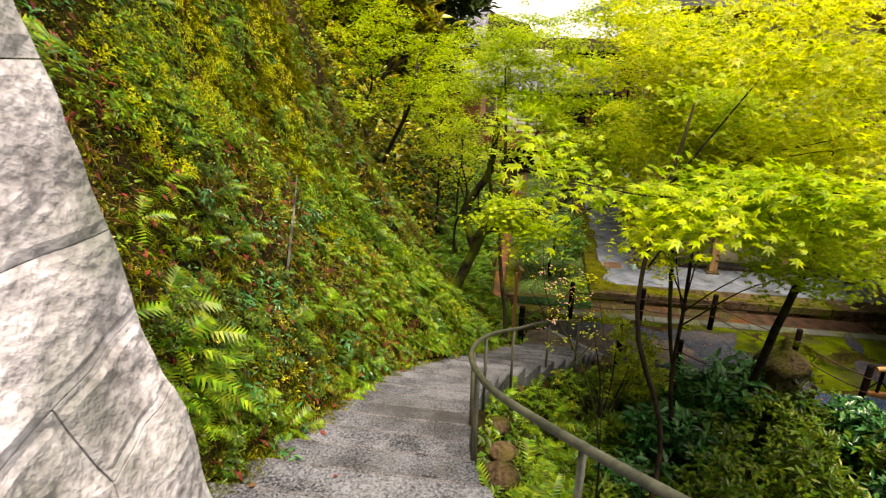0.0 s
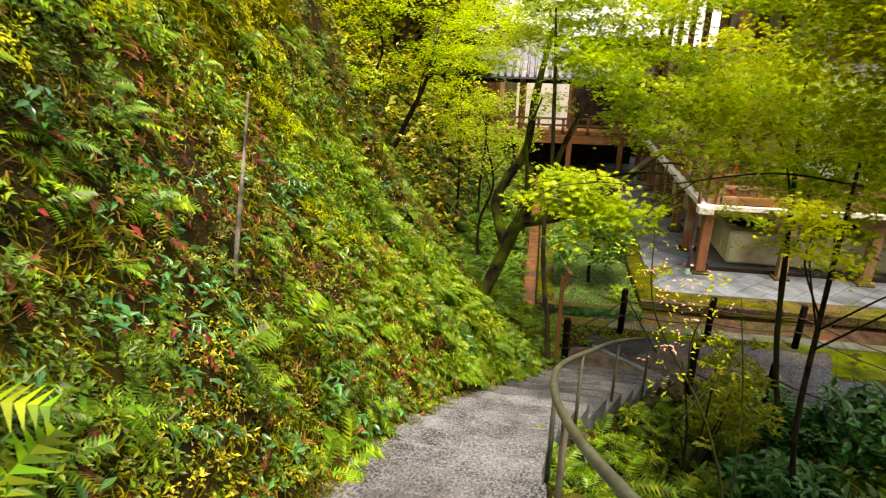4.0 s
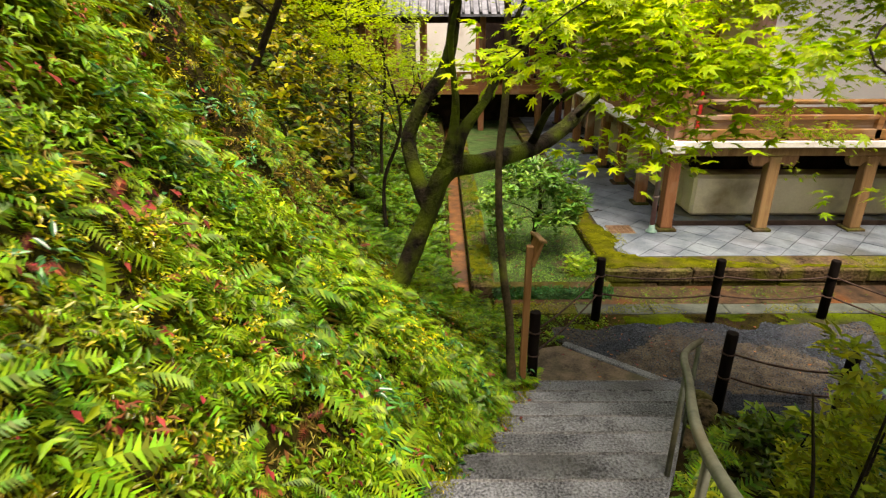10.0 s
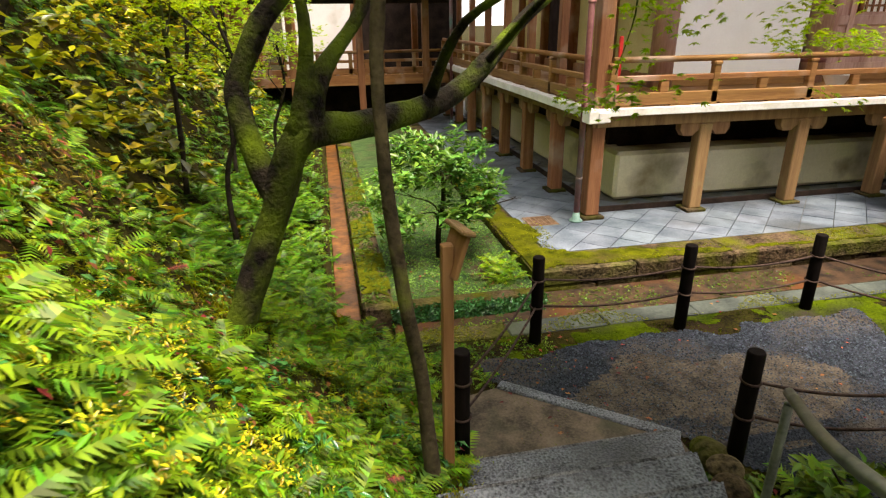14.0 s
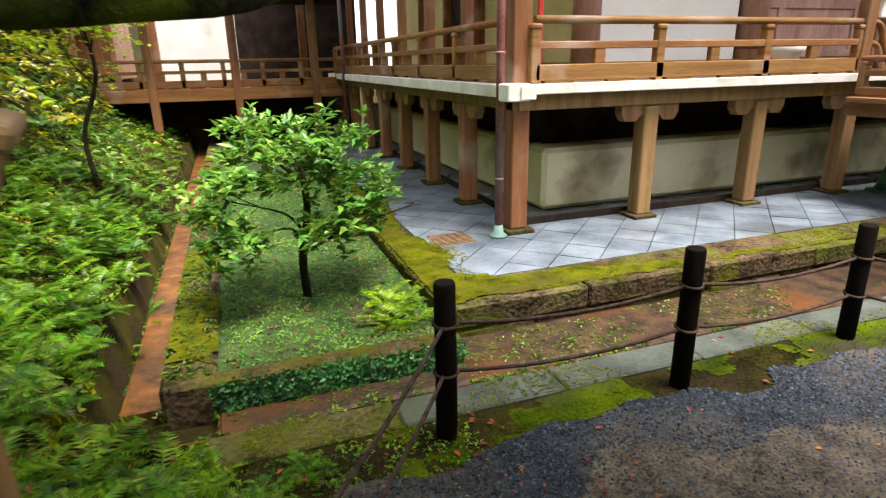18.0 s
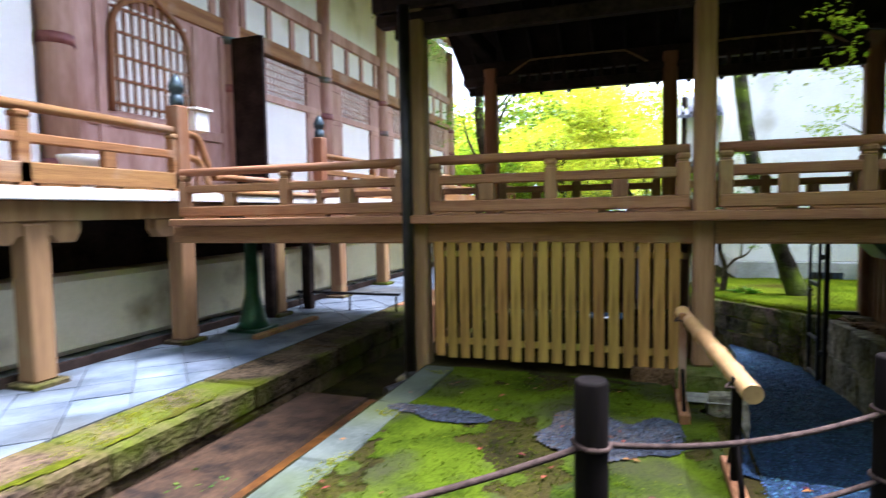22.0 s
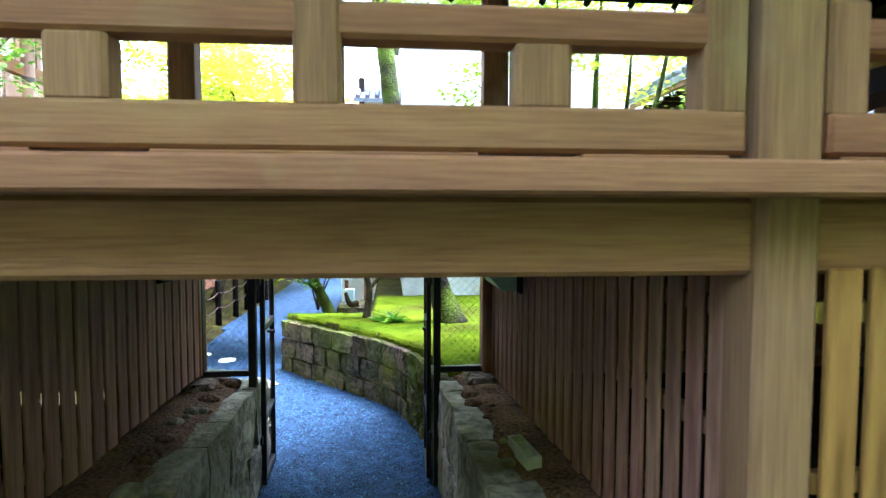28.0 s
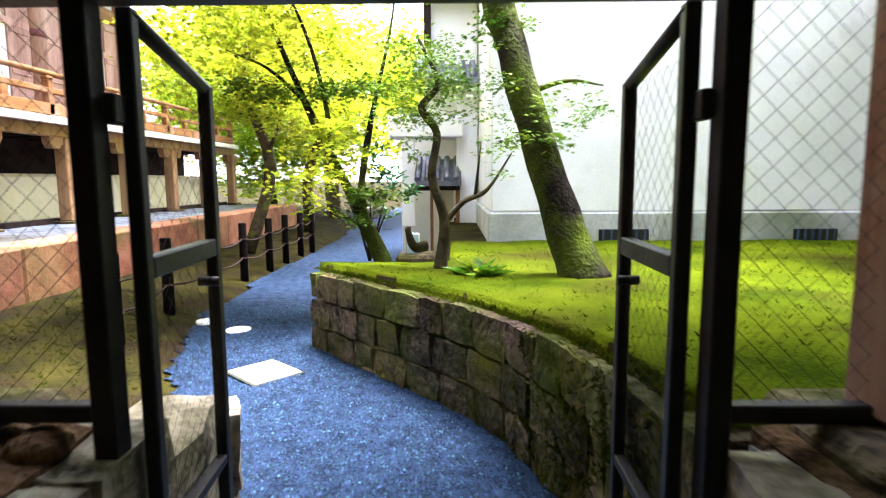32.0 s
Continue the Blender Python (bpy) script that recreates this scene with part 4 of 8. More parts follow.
for k, (a, b) in enumerate(zip(BAYS, BAYS[1:])):
    a, b = a + 0.21, b - 0.21
    if k == 0:
        part("screen_panel", box(a, b - 0.1, WY - 0.02, WY + 0.03, SILL + 0.34, 4.55, 0.004), SHOJI, hall, "white paper screen")
    elif k == 1:
        d = part("panelled_door", box(a, b, WY - 0.05, WY + 0.03, SILL + 0.34, 4.55, 0.006), DOORWOOD, hall, "pinkish wooden wall panel with a latticed bell-shaped window")
        part("mid_rail", box(a, b, WY - 0.085, WY - 0.05, 2.62, 2.8, 0.008), DOORWOOD, d)
        part("low_rail", box(a, b, WY - 0.085, WY - 0.05, 1.8, 1.92, 0.008), DOORWOOD, d)
        for x in (a + 0.04, 9.0, 10.85, b - 0.04):
            part("stile", box(x - 0.07, x + 0.07, WY - 0.09, WY - 0.05, 1.92, 4.5, 0.008), DOORWOOD, d)
        arch = [(9.14, 2.84), (9.16, 3.6), (9.2, 4.1), (9.4, 4.42), (9.7, 4.56), (9.92, 4.68), (10.14, 4.56), (10.44, 4.42), (10.64, 4.1), (10.68, 3.6), (10.7, 2.84)]
        part("window_frame", tube(curve_points([(x, WY - 0.09, z) for x, z in arch], 4), 0.05, 6), WOOD, d, "bell-shaped window frame")
        part("window_paper", box(9.2, 10.64, WY - 0.065, WY - 0.055, 2.86, 4.4, 0), SHOJI, d)
        for j in range(10):
            x = 9.27 + j * 0.144
            part("lattice_bar", box(x - 0.02, x + 0.02, WY - 0.1, WY - 0.066, 2.86, 4.62 - 0.5 * abs((j - 4.5) / 4.5) ** 2, 0.004), WOOD, d)
        for j in range(5):
            part("lattice_bar", box(9.2, 10.64, WY - 0.095, WY - 0.066, 2.95 + j * 0.34, 2.99 + j * 0.34, 0.004), WOOD, d)
    else:
        part("screen_panel", box(a + 0.6, b - 0.6, WY - 0.02, WY + 0.03, SILL + 0.34, 3.62, 0.004), SHOJI, hall, "white paper screen")
        for x0, x1 in ((a, a + 0.6), (b - 0.6, b)):
            d = part("door_leaf", box(x0, x1, WY - 0.06, WY + 0.02, SILL + 0.34, 4.5, 0.008), DOORWOOD, hall, "reddish wooden door leaf folded beside the opening")
            for z in (1.9, 2.7, 3.5, 4.3):
                part("door_rail", box(x0 + 0.02, x1 - 0.02, WY - 0.085, WY - 0.06, z, z + 0.1, 0.006), DOORWOOD, d)
        part("transom", box(a, b, WY - 0.07, WY + 0.05, 3.62, 3.76, 0.006), DOORWOOD, hall)
        part("lattice_panel", box(a + 0.6, b - 0.6, WY - 0.02, WY + 0.02, 3.76, 4.5, 0.004), SHOJI, hall)
        for j in range(14):
            xx = a + 0.65 + j * (b - a - 1.3) / 13
            part("lattice_bar", box(xx - 0.012, xx + 0.012, WY - 0.045, WY - 0.022, 3.76, 4.5, 0), DOORWOOD, hall)
        for j in range(5):
            part("lattice_bar", box(a + 0.6, b - 0.6, WY - 0.05, WY - 0.03, 3.84 + j * 0.14, 3.86 + j * 0.14, 0), DOORWOOD, hall)
open_leaf = part("door_leaf", box(11.6, 11.68, 16.75, 17.4, SILL + 0.2, 4.5, 0.01), WOOD_DARK, hall, "dark door leaf standing open")
# The third panel is flat; its dark colour stands for shade in a doorway.
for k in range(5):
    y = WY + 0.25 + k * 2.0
    part("side_panel", box(WX - 0.02, WX + 0.03, y, y + 1.6, SILL + 0.34, 3.75, 0.004), YELLOW if k != 2 else WOOD_DARK, hall, "ochre plaster panel" if k != 2 else "flat dark panel standing for the shaded doorway")
part("inner_fill", box(WX + 0.3, 25, WY + 0.2, 27, PAVE_Z, 7.2, 0), PLASTER, hall)

# eaves over the veranda
hall_roof = thing("hall_roof", (12, 18, 5), "broad tiled temple roof with exposed dark rafters", "roof", kind="structure")
part("eave_beam", box(VX - 0.1, HX, VY + 0.14, VY + 0.34, 6.2, 6.45, 0.01), WOOD, hall_roof)
part("side_eave_beam", box(VX + 0.1, VX + 0.3, VY, 27, 6.2, 6.45, 0.01), WOOD, hall_roof)
bm = bmesh.new()
for q in (((1.6, 14.3, 6.5), (HX + 1, 14.3, 6.5), (HX + 1, 22, 10.2), (9.2, 22, 10.2)), ((1.6, 14.3, 6.5), (9.2, 22, 10.2), (9.2, 30, 10.2), (1.6, 30, 6.5))):
    lo = [bm.verts.new(p) for p in q]
    hi = [bm.verts.new((p[0], p[1], p[2] + 0.25)) for p in q]
    bm.faces.new(lo)
    bm.faces.new(hi)
    for i in range(4):
        bm.faces.new((lo[i], lo[(i + 1) % 4], hi[(i + 1) % 4], hi[i]))
bmesh.ops.recalc_face_normals(bm, faces=bm.faces)
part("roof_slope", bm, TILE, hall_roof)
for k in range(50):
    x = 5.4 + k * 0.4
    part("rafter", box(x, x + 0.09, 14.35, 17.9, 6.42, 6.54, 0, Matrix.Translation((0, 14.55, 6.5)) @ Matrix.Rotation(0.44, 4, "X") @ Matrix.Translation((0, -14.55, -6.5))), WOOD, hall_roof)


# ---- raised roofed corridor ----
CX0, CX1 = 7.7, 10.4
CY = [15.0, 12.3, 9.95, 7.81, 6.0, 4.2, 2.4, 0.9]
CYB = [15.0, 12.3, 10.08, 8.0, 6.0, 4.3, 2.5, 0.9]
FZ = 1.25
corridor = thing("corridor", (9, 8, 0), "raised roofed wooden corridor on posts", "corridor", kind="structure")
for cx in (CX0, CX1):
    sgn = -1 if cx == CX0 else 1
    for y in (CY if sgn < 0 else CYB)[1:]:
        z0 = 0.08 if y < 12 else -0.15
        w = 0.078 if cx == CX0 else 0.085
        p = thing("corridor_post", (cx, y, z0), "weathered square timber post carrying the corridor roof", "post", "corridor posts")
        part("pad", box(cx - 0.22, cx + 0.22, y - 0.2, y + 0.2, z0 - 0.25, z0, 0.03), STONE, p, "rough stone pad")
        part("shaft", box(cx - w, cx + w, y - w, y + w, z0, 3.2, 0.02), WOOD_GREY if cx == CX0 else WOOD, p)
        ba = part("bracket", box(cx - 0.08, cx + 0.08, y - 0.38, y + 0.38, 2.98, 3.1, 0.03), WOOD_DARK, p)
    part("floor_edge", box(cx - 0.2, cx + 0.12, 0.8, 15.0, FZ - 0.03, FZ + 0.045, 0.008) if sgn < 0 else box(cx - 0.12, cx + 0.2, 0.8, 15.0, FZ - 0.03, FZ + 0.045, 0.008), WOOD_BEAM, corridor, "worn pale floor edge board")
    part("side_beam", box(cx - 0.045, cx + 0.045, 0.8, 15.1, FZ - 0.21, FZ - 0.03, 0.012), WOOD_BEAM, corridor)
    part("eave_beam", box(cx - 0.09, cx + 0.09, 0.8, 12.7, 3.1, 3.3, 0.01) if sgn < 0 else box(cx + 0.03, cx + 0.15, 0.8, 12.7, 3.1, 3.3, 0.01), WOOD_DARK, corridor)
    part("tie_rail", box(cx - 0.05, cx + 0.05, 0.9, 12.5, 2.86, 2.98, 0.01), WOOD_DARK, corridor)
# Joists and deck are coloured near-black for the shade below the floor.
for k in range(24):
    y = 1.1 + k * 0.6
    part("joist", box(CX0 + 0.08, CX1 - 0.08, y, y + 0.08, FZ - 0.17, FZ - 0.05, 0), SHADE_BLACK, corridor)
part("floor_deck", box(CX0 + 0.12, CX1 - 0.12, 1.0, 15.0, FZ - 0.05, FZ + 0.005, 0), SHADE_BLACK, corridor)
part("cross_beam", box(8.76, 8.84, 8.27, 9.57, FZ - 0.255, FZ - 0.215, 0.006), WOOD, corridor)
# Tie beams and struts are near-black to carry the shade inside the roof.
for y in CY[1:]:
    part("tie_beam", box(CX0, CX1, y - 0.08, y + 0.08, 3.28, 3.46, 0.01), SHADE_BLACK, corridor)
    part("king_strut", box(9.0, 9.12, y - 0.06, y + 0.06, 3.46, 4.3, 0.01), SHADE_BLACK, corridor)
corridor_roof = thing("corridor_roof", (9.05, 8, 3.3), "corridor roof with grey tiles, shade coloured into its black timbers", "roof", kind="structure")
MID = (CX0 + CX1) / 2
# Slopes and rafters take the near-black tone in place of roof shade.
for s in (-1, 1):
    bm = bmesh.new()
    q = [(MID + s * 2.4, 0.5, 3.08), (MID + s * 2.4, 12.9, 3.08), (MID, 12.9, 4.45), (MID, 0.5, 4.45)]
    lo = [bm.verts.new(p) for p in q]
    hi = [bm.verts.new((p[0], p[1], p[2] + 0.14)) for p in q]
    bm.faces.new(lo)
    bm.faces.new(hi)
    for i in range(4):
        bm.faces.new((lo[i], lo[(i + 1) % 4], hi[(i + 1) % 4], hi[i]))
    bmesh.ops.recalc_face_normals(bm, faces=bm.faces)
    part("roof_slope", bm, SHADE_BLACK, corridor_roof)
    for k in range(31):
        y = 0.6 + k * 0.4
        part("rafter", tube([(MID + s * 2.38, y, 3.04), (MID, y, 4.41)], 0.032, 4), SHADE_BLACK, corridor_roof)
for a, b in zip(CYB[1:], CYB[2:]):
    for cx in (CX1,):
        part("transom_frame", tube(curve_points([(cx - 0.02, b + 0.2, 3.05), (cx - 0.02, b + 0.28, 3.12), (cx - 0.02, b + 0.5, 3.25), (cx - 0.02, b + 0.65, 3.27), (cx - 0.02, a - 0.65, 3.27), (cx - 0.02, a - 0.5, 3.25), (cx - 0.02, a - 0.28, 3.12), (cx - 0.02, a - 0.2, 3.05)], 4), 0.014, 6), WOOD_GREY, corridor, "pale curved transom rail")
        for j in range(9):
            y = b + 0.5 + j * (a - b - 1.0) / 8
            part("transom_bar", box(cx - 0.03, cx - 0.01, y - 0.02, y + 0.02, 2.98, 3.26, 0), WOOD_DARK, corridor)


def corridor_rail(cx, ya, yb, posts):
    t = thing("corridor_railing", (cx, ya, FZ), "weathered corridor railing with a round top rail", "railing", "corridor railings")
    part("bottom_rail", box(cx - 0.055, cx + 0.055, ya, yb, FZ + 0.068, FZ + 0.17, 0.01), WOOD_BEAM, t)
    part("middle_rail", box(cx - 0.045, cx + 0.045, ya, yb, FZ + 0.31, FZ + 0.39, 0.01), WOOD_BEAM, t)
    part("top_rail", tube([(cx, ya, FZ + 0.525), (cx, yb, FZ + 0.525)], 0.042, 10), WOOD_BEAM, t)
    for a, b in ((0.02, 0.2), (0.32, 0.68), (0.8, 0.98)):
        part("foot_block", box(cx - 0.05, cx + 0.05, ya + (yb - ya) * a, ya + (yb - ya) * b, FZ + 0.045, FZ + 0.068, 0.004), WOOD_BEAM, t)
    for i, f in enumerate((0.0, 0.23, 0.5, 0.77, 1.0)):
        y = ya + 0.05 + (yb - ya - 0.1) * f
        if i % 2 == 0:
            p = part("rail_post", box(cx - 0.05, cx + 0.05, y - 0.052, y + 0.052, FZ + 0.16, FZ + 0.43, 0.01), WOOD_GREY, t)
            part("neck", box(cx - 0.04, cx + 0.04, y - 0.042, y + 0.042, FZ + 0.43, FZ + 0.445, 0.003), WOOD_GREY, p)
            part("cap", box(cx - 0.05, cx + 0.05, y - 0.054, y + 0.054, FZ + 0.445, FZ + 0.5, 0.018), WOOD_GREY, p)
        else:
            part("strut", box(cx - 0.04, cx + 0.04, y - 0.065, y + 0.065, FZ + 0.165, FZ + 0.315, 0.01), WOOD_GREY, t)
    return t


for a, b in zip(CY[1:], CY[2:]):
    corridor_rail(CX0, b + 0.1, a - 0.1, 3)
for a, b in zip(CYB[1:], CYB[2:]):
    corridor_rail(CX1, b + 0.1, a - 0.1, 3)
corridor_rail(CX0, 12.43, 15.0, 3)
corridor_rail(CX1, 12.43, 15.0, 3)


def slat_fence(name, p0, p1, z0, z1, material, label, n, width, z_rails, jitter=0.012, face=1, thick=0.022, cover=0.8):
    """Upright boards with gaps, nailed on two rails."""
    t = thing(name, (p0[0], p0[1], z0), label, "fence")
    p0, p1 = Vector((*p0, 0)), Vector((*p1, 0))
    d = (p1 - p0).normalized()
    m0 = Matrix.Translation(p0) @ Matrix.Rotation(math.atan2(d.y, d.x), 4, "Z")
    length = (p1 - p0).length
    step = length / n
    width = min(width, cover * step)
    me = mesh_of(box(-width / 2, width / 2, -thick / 2, thick / 2, z0, z1, 0.005), "slat")
    me.materials.append(material)
    for k in range(n):
        ob = new("slat", me)
        ob.parent = t
        ob.matrix_parent_inverse = base_pose(t).inverted()
        ob.matrix_basis = m0 @ pose(step * (k + 0.5), 0.02 * face, random.uniform(-jitter, jitter), 0, random.uniform(-0.25, 0.25), 0)
    for z in z_rails:
        part("rail", box(0, length, -0.02, 0.012, z, z + 0.055, 0.004, m0 @ Matrix.Translation((0, -0.015 * face, 0))), material, t)
    return t


slat_fence("slat_fence", (CX0 - 0.03, 12.17), (CX0 - 0.03, 10.1), 0.02, FZ - 0.2, SLAT, "mossy yellow-brown slatted fence under the corridor", 18, 0.085, (0.92, 0.14), face=-1)
for a, b in ((7.71, 6.1), (5.9, 4.3), (4.1, 2.5), (2.3, 1.0)):
    slat_fence("slat_fence", (CX0 - 0.03, a), (CX0 - 0.03, b), 0.1, FZ - 0.2, SLAT, "mossy yellow-brown slatted fence under the corridor", 15, 0.1, (0.92, 0.5), face=-1)
# Unseen board fences, added so no bright ground shows through the slats.
for a, b in ((12.1, 10.2), (7.9, 6.1), (5.9, 4.4), (4.2, 2.6), (2.4, 1.0)):
    slat_fence("slat_fence", (CX1, a), (CX1, b), 0.0, FZ - 0.2, SLAT_IN, "added close board fence on the far side, keeping the slat gaps dark", 16, 0.124, (0.92, 0.14), face=1, cover=0.98)
slat_fence("slat_fence", (CX0 + 0.1, 12.2), (CX1 - 0.1, 12.2), 0.0, FZ - 0.2, SLAT_IN, "added board fence shutting out the bright end behind the slats", 20, 0.13, (0.92, 0.14), face=1)
# Near-black beams added to darken the board tops as shade would.
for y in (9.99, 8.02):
    part("bearer_beam", box(9.2, CX1 - 0.1, y - 0.05, y + 0.05, 0.88, FZ - 0.17, 0.01), SHADE_BLACK, corridor, "bearer beam added near-black for the shade under the floor")
slat_fence("passage_fence", (CX0 + 0.14, 10.06), (CX1 - 0.05, 10.03), 0.1, FZ - 0.22, SLAT_IN, "brown board fence lining the passage under the corridor", 22, 0.105, (0.9, 0.2), face=-1, thick=0.014)
slat_fence("passage_fence", (CX0 + 0.1, 7.82), (CX1 - 0.05, 8.0), 0.07, FZ - 0.22, SLAT_IN, "brown slat fence with open gaps lining the passage under the corridor", 24, 0.074, (0.9, 0.55), face=1, thick=0.014)

# grey duct under the floor, across the passage
duct = thing("duct", (9.75, 9.0, 1.0), "grey-green sheet metal duct with angled ends under the corridor floor", "duct")
for piece, prof in (("duct_end", [(9.64, 0.95), (9.8, 0.845), (9.9, 0.845), (9.9, 1.0), (9.64, 1.0)]), ("duct_span", [(9.638, 0.95), (8.292, 0.95), (8.292, 1.0), (9.638, 1.0)]), ("duct_end", [(8.29, 0.95), (8.12, 0.775), (8.04, 0.775), (8.04, 1.0), (8.29, 1.0)])):
    bm = bmesh.new()
    a = [bm.verts.new((9.46, y, z)) for y, z in prof]
    b = [bm.verts.new((9.95, y, z)) for y, z in prof]
    bm.faces.new(a)
    bm.faces.new(b)
    for i in range(len(prof)):
        bm.faces.new((a[i], a[(i + 1) % len(prof)], b[(i + 1) % len(prof)], b[i]))
    bmesh.ops.recalc_face_normals(bm, faces=bm.faces)
    part(piece, bm, DUCT, duct)
# Black strips stand for the shade on the duct's front and ends.
part("front_flange", box(9.44, 9.458, 8.02, 9.92, 0.962, 1.04, 0.002), SHADE_BLACK, duct, "black strip added over the shaded front of the duct")
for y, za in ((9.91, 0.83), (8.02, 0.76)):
    part("end_flange", box(9.43, 9.96, y - 0.008, y + 0.008, za, 1.03, 0.002), SHADE_BLACK, duct, "black strip added at the shaded end of the duct")

# ---- sunken path walls ----
def stone_wall(name, fn, x0, x1, z_base, z_top, label, side, courses=3, block=0.27, material=None, core=None):
    """A retaining wall of rough blocks along y = fn(x); side: where the earth lies."""
    t = thing(name, (x0, float(fn(x0)), float(z_base(x0))), label, "wall", kind="structure")
    x, j = x0, 0
    bm0 = bmesh.new()
    n = int((x1 - x0) / 0.15)
    rows = []
    for i in range(n + 1):
        xx = x0 + (x1 - x0) * i / n
        y = float(fn(xx)) + side * 0.09
        rows.append([bm0.verts.new((xx, y + side * dy, z)) for dy, z in ((0, z_base(xx) - 0.2), (0, z_top(xx) - 0.035), (0.3, z_top(xx) - 0.035))])
    for r, s in zip(rows, rows[1:]):
        for k in range(2):
            bm0.faces.new((r[k], s[k], s[k + 1], r[k + 1]))
    bmesh.ops.recalc_face_normals(bm0, faces=bm0.faces)
    part("core", bm0, core or SOIL, t)
    for c in range(courses):
        x = x0 - random.uniform(0, 0.2)
        while x < x1:
            w = block * random.uniform(0.7, 1.35)
            xa, xb = max(x, x0), min(x + w, x1)
            if xb - xa > 0.08:
                xm = (xa + xb) / 2
                h = (z_top(xm) - z_base(xm)) / courses
                slope = math.atan2(float(fn(xb)) - float(fn(xa)), xb - xa)
                zc = z_base(xm) + h * (c + 0.5)
                bm = bmesh.new()
                bmesh.ops.create_cube(bm, size=1.0, matrix=Matrix.Diagonal(((xb - xa) / math.cos(slope) - 0.014, 0.26, h - 0.014, 1)))
                bmesh.ops.subdivide_edges(bm, edges=bm.edges, cuts=2, use_grid_fill=True)
                seed = Vector((xm * 3.1, zc * 5.3, j * 0.7))
                for v in bm.verts:
                    q = Vector((v.co.x / ((xb - xa) / 2), v.co.y / 0.13, v.co.z / (h / 2)))
                    k = 1 - 0.05 * (abs(q.x) ** 4 + abs(q.z) ** 4) * 0.5
                    v.co.x *= k
                    v.co.z *= k
                    v.co += Vector((noise.noise(v.co * 7 + seed), noise.noise(v.co * 6 + seed * 2) * 1.6 - (0.02 if abs(q.x) + abs(q.z) > 1.7 else 0) * side * -10, noise.noise(v.co * 7 + seed * 3))) * 0.016
                for f in bm.faces:
                    f.smooth = False
                bm.transform(Matrix.Translation((xm, float(fn(xm)) + side * 0.1, zc)) @ Matrix.Rotation(slope, 4, "Z"))
                part("stone", bm, material or STONE, t)
                j += 1
            x += w
    return t


TOP = lambda x: float(np.interp(x, [6.9, 8.4, 10.4, 11.3, 12.35, 14.5], [0.02, 0.05, 0.03, -0.08, -0.17, -0.21]))
FOOT = lambda x: float(path_z(x)) - 0.02
stone_wall("retaining_wall", wall_line, 10.5, 14.3, FOOT, TOP, "curved mossy rough stone retaining wall beside the path", -1)
stone_wall("retaining_wall", wall_line, 6.9, 10.49, FOOT, TOP, "pale mortared rubble wall along the passage", -1, 2, 0.42, STONE_P, MORTAR)
stone_wall("retaining_wall", path_left, 7.3, 11.3, FOOT, lambda x: float(np.interp(x, [6.9, 8.4, 10.4, 11.3], [-0.1, 0.05, 0.03, -0.25])), "pale mortared rubble wall along the passage", 1, 2, 0.45, STONE_P, MORTAR)
def ledge(edge, back):
    """A flat bank of earth between the passage wall's curve and the fence behind it."""
    bm = bmesh.new()
    rows = []
    for x in np.linspace(7.6, 10.5, 14):
        front = float(edge(x))
        rows.append([bm.verts.new(p) for p in ((x, front, -0.5), (x, front, 0.02), (x, front + 0.12 * (1 if back > front else -1), 0.045 + 0.015 * noise.noise(Vector((x * 4, front, 0)))), (x, back, 0.05), (x, back, -0.5))])
    for a, b in zip(rows, rows[1:]):
        for k in range(4):
            bm.faces.new((a[k], b[k], b[k + 1], a[k + 1]))
    bm.faces.new(rows[0])
    bm.faces.new(rows[-1])
    bmesh.ops.recalc_face_normals(bm, faces=bm.faces)
    tagged(part("passage_ledge", bm, SOIL), "bare earth ledge above the passage wall", "ledge", kind="structure")


ledge(lambda x: wall_line(x) - 0.1, 7.6)
ledge(lambda x: path_left(x) + 0.1, 10.48)

# ---- gate ----
gate = thing("steel_gate", (10.4, 9.0, -0.75), "black steel gate frame with wire mesh side panels", "gate")
GY0, GY1 = 8.4, 9.67
for y in (GY0, GY1):
    part("gate_post", box(10.37, 10.43, y - 0.025, y + 0.025, -0.78, 0.95, 0.004), BLACK, gate)
part("gate_head", box(10.37, 10.43, 8.0, 10.05, 0.93, 1.0, 0.004), BLACK, gate)
for a, b in ((8.04, GY0), (GY1, 10.02)):
    o = 8.04 if a < 9 else 10.02
    part("panel_post", box(10.37, 10.43, o - 0.03, o + 0.03, 0.0, 0.95, 0.004), BLACK, gate)
    part("panel_rail", box(10.38, 10.42, a, b, 0.08, 0.12, 0.004), BLACK, gate)


def chain_mesh(w, h, cell=0.055):
    """Diamond wire mesh in the x-z plane, w by h."""
    vs, fs = [], []
    r = 0.0007
    def seg(a, b):
        a, b = np.array((a[0], 0, a[1])), np.array((b[0], 0, b[1]))
        d = (b - a) / np.linalg.norm(b - a)
        o = np.array((-d[2], 0, d[0])) * r
        y = np.array((0, r, 0))
        i = len(vs)
        vs.extend([a + o, a + y, a - o, b + o, b + y, b - o])
        fs.extend([(i, i + 1, i + 3), (i + 1, i + 4, i + 3), (i + 1, i + 2, i + 4), (i + 2, i + 5, i + 4)])
    k = -h
    while k < w:
        for s in (1, -1):
            x0, z0, x1, z1 = k, 0.0, k + h, h
            if x0 < 0:
                z0, x0 = -x0, 0.0
            if x1 > w:
                z1, x1 = h - (x1 - w), w
            if z1 > z0 + 0.005:
                seg((x0, z0), (x1, z1)) if s > 0 else seg((w - x0, z0), (w - x1, z1))
        k += cell
    return np.array(vs), np.array(fs)


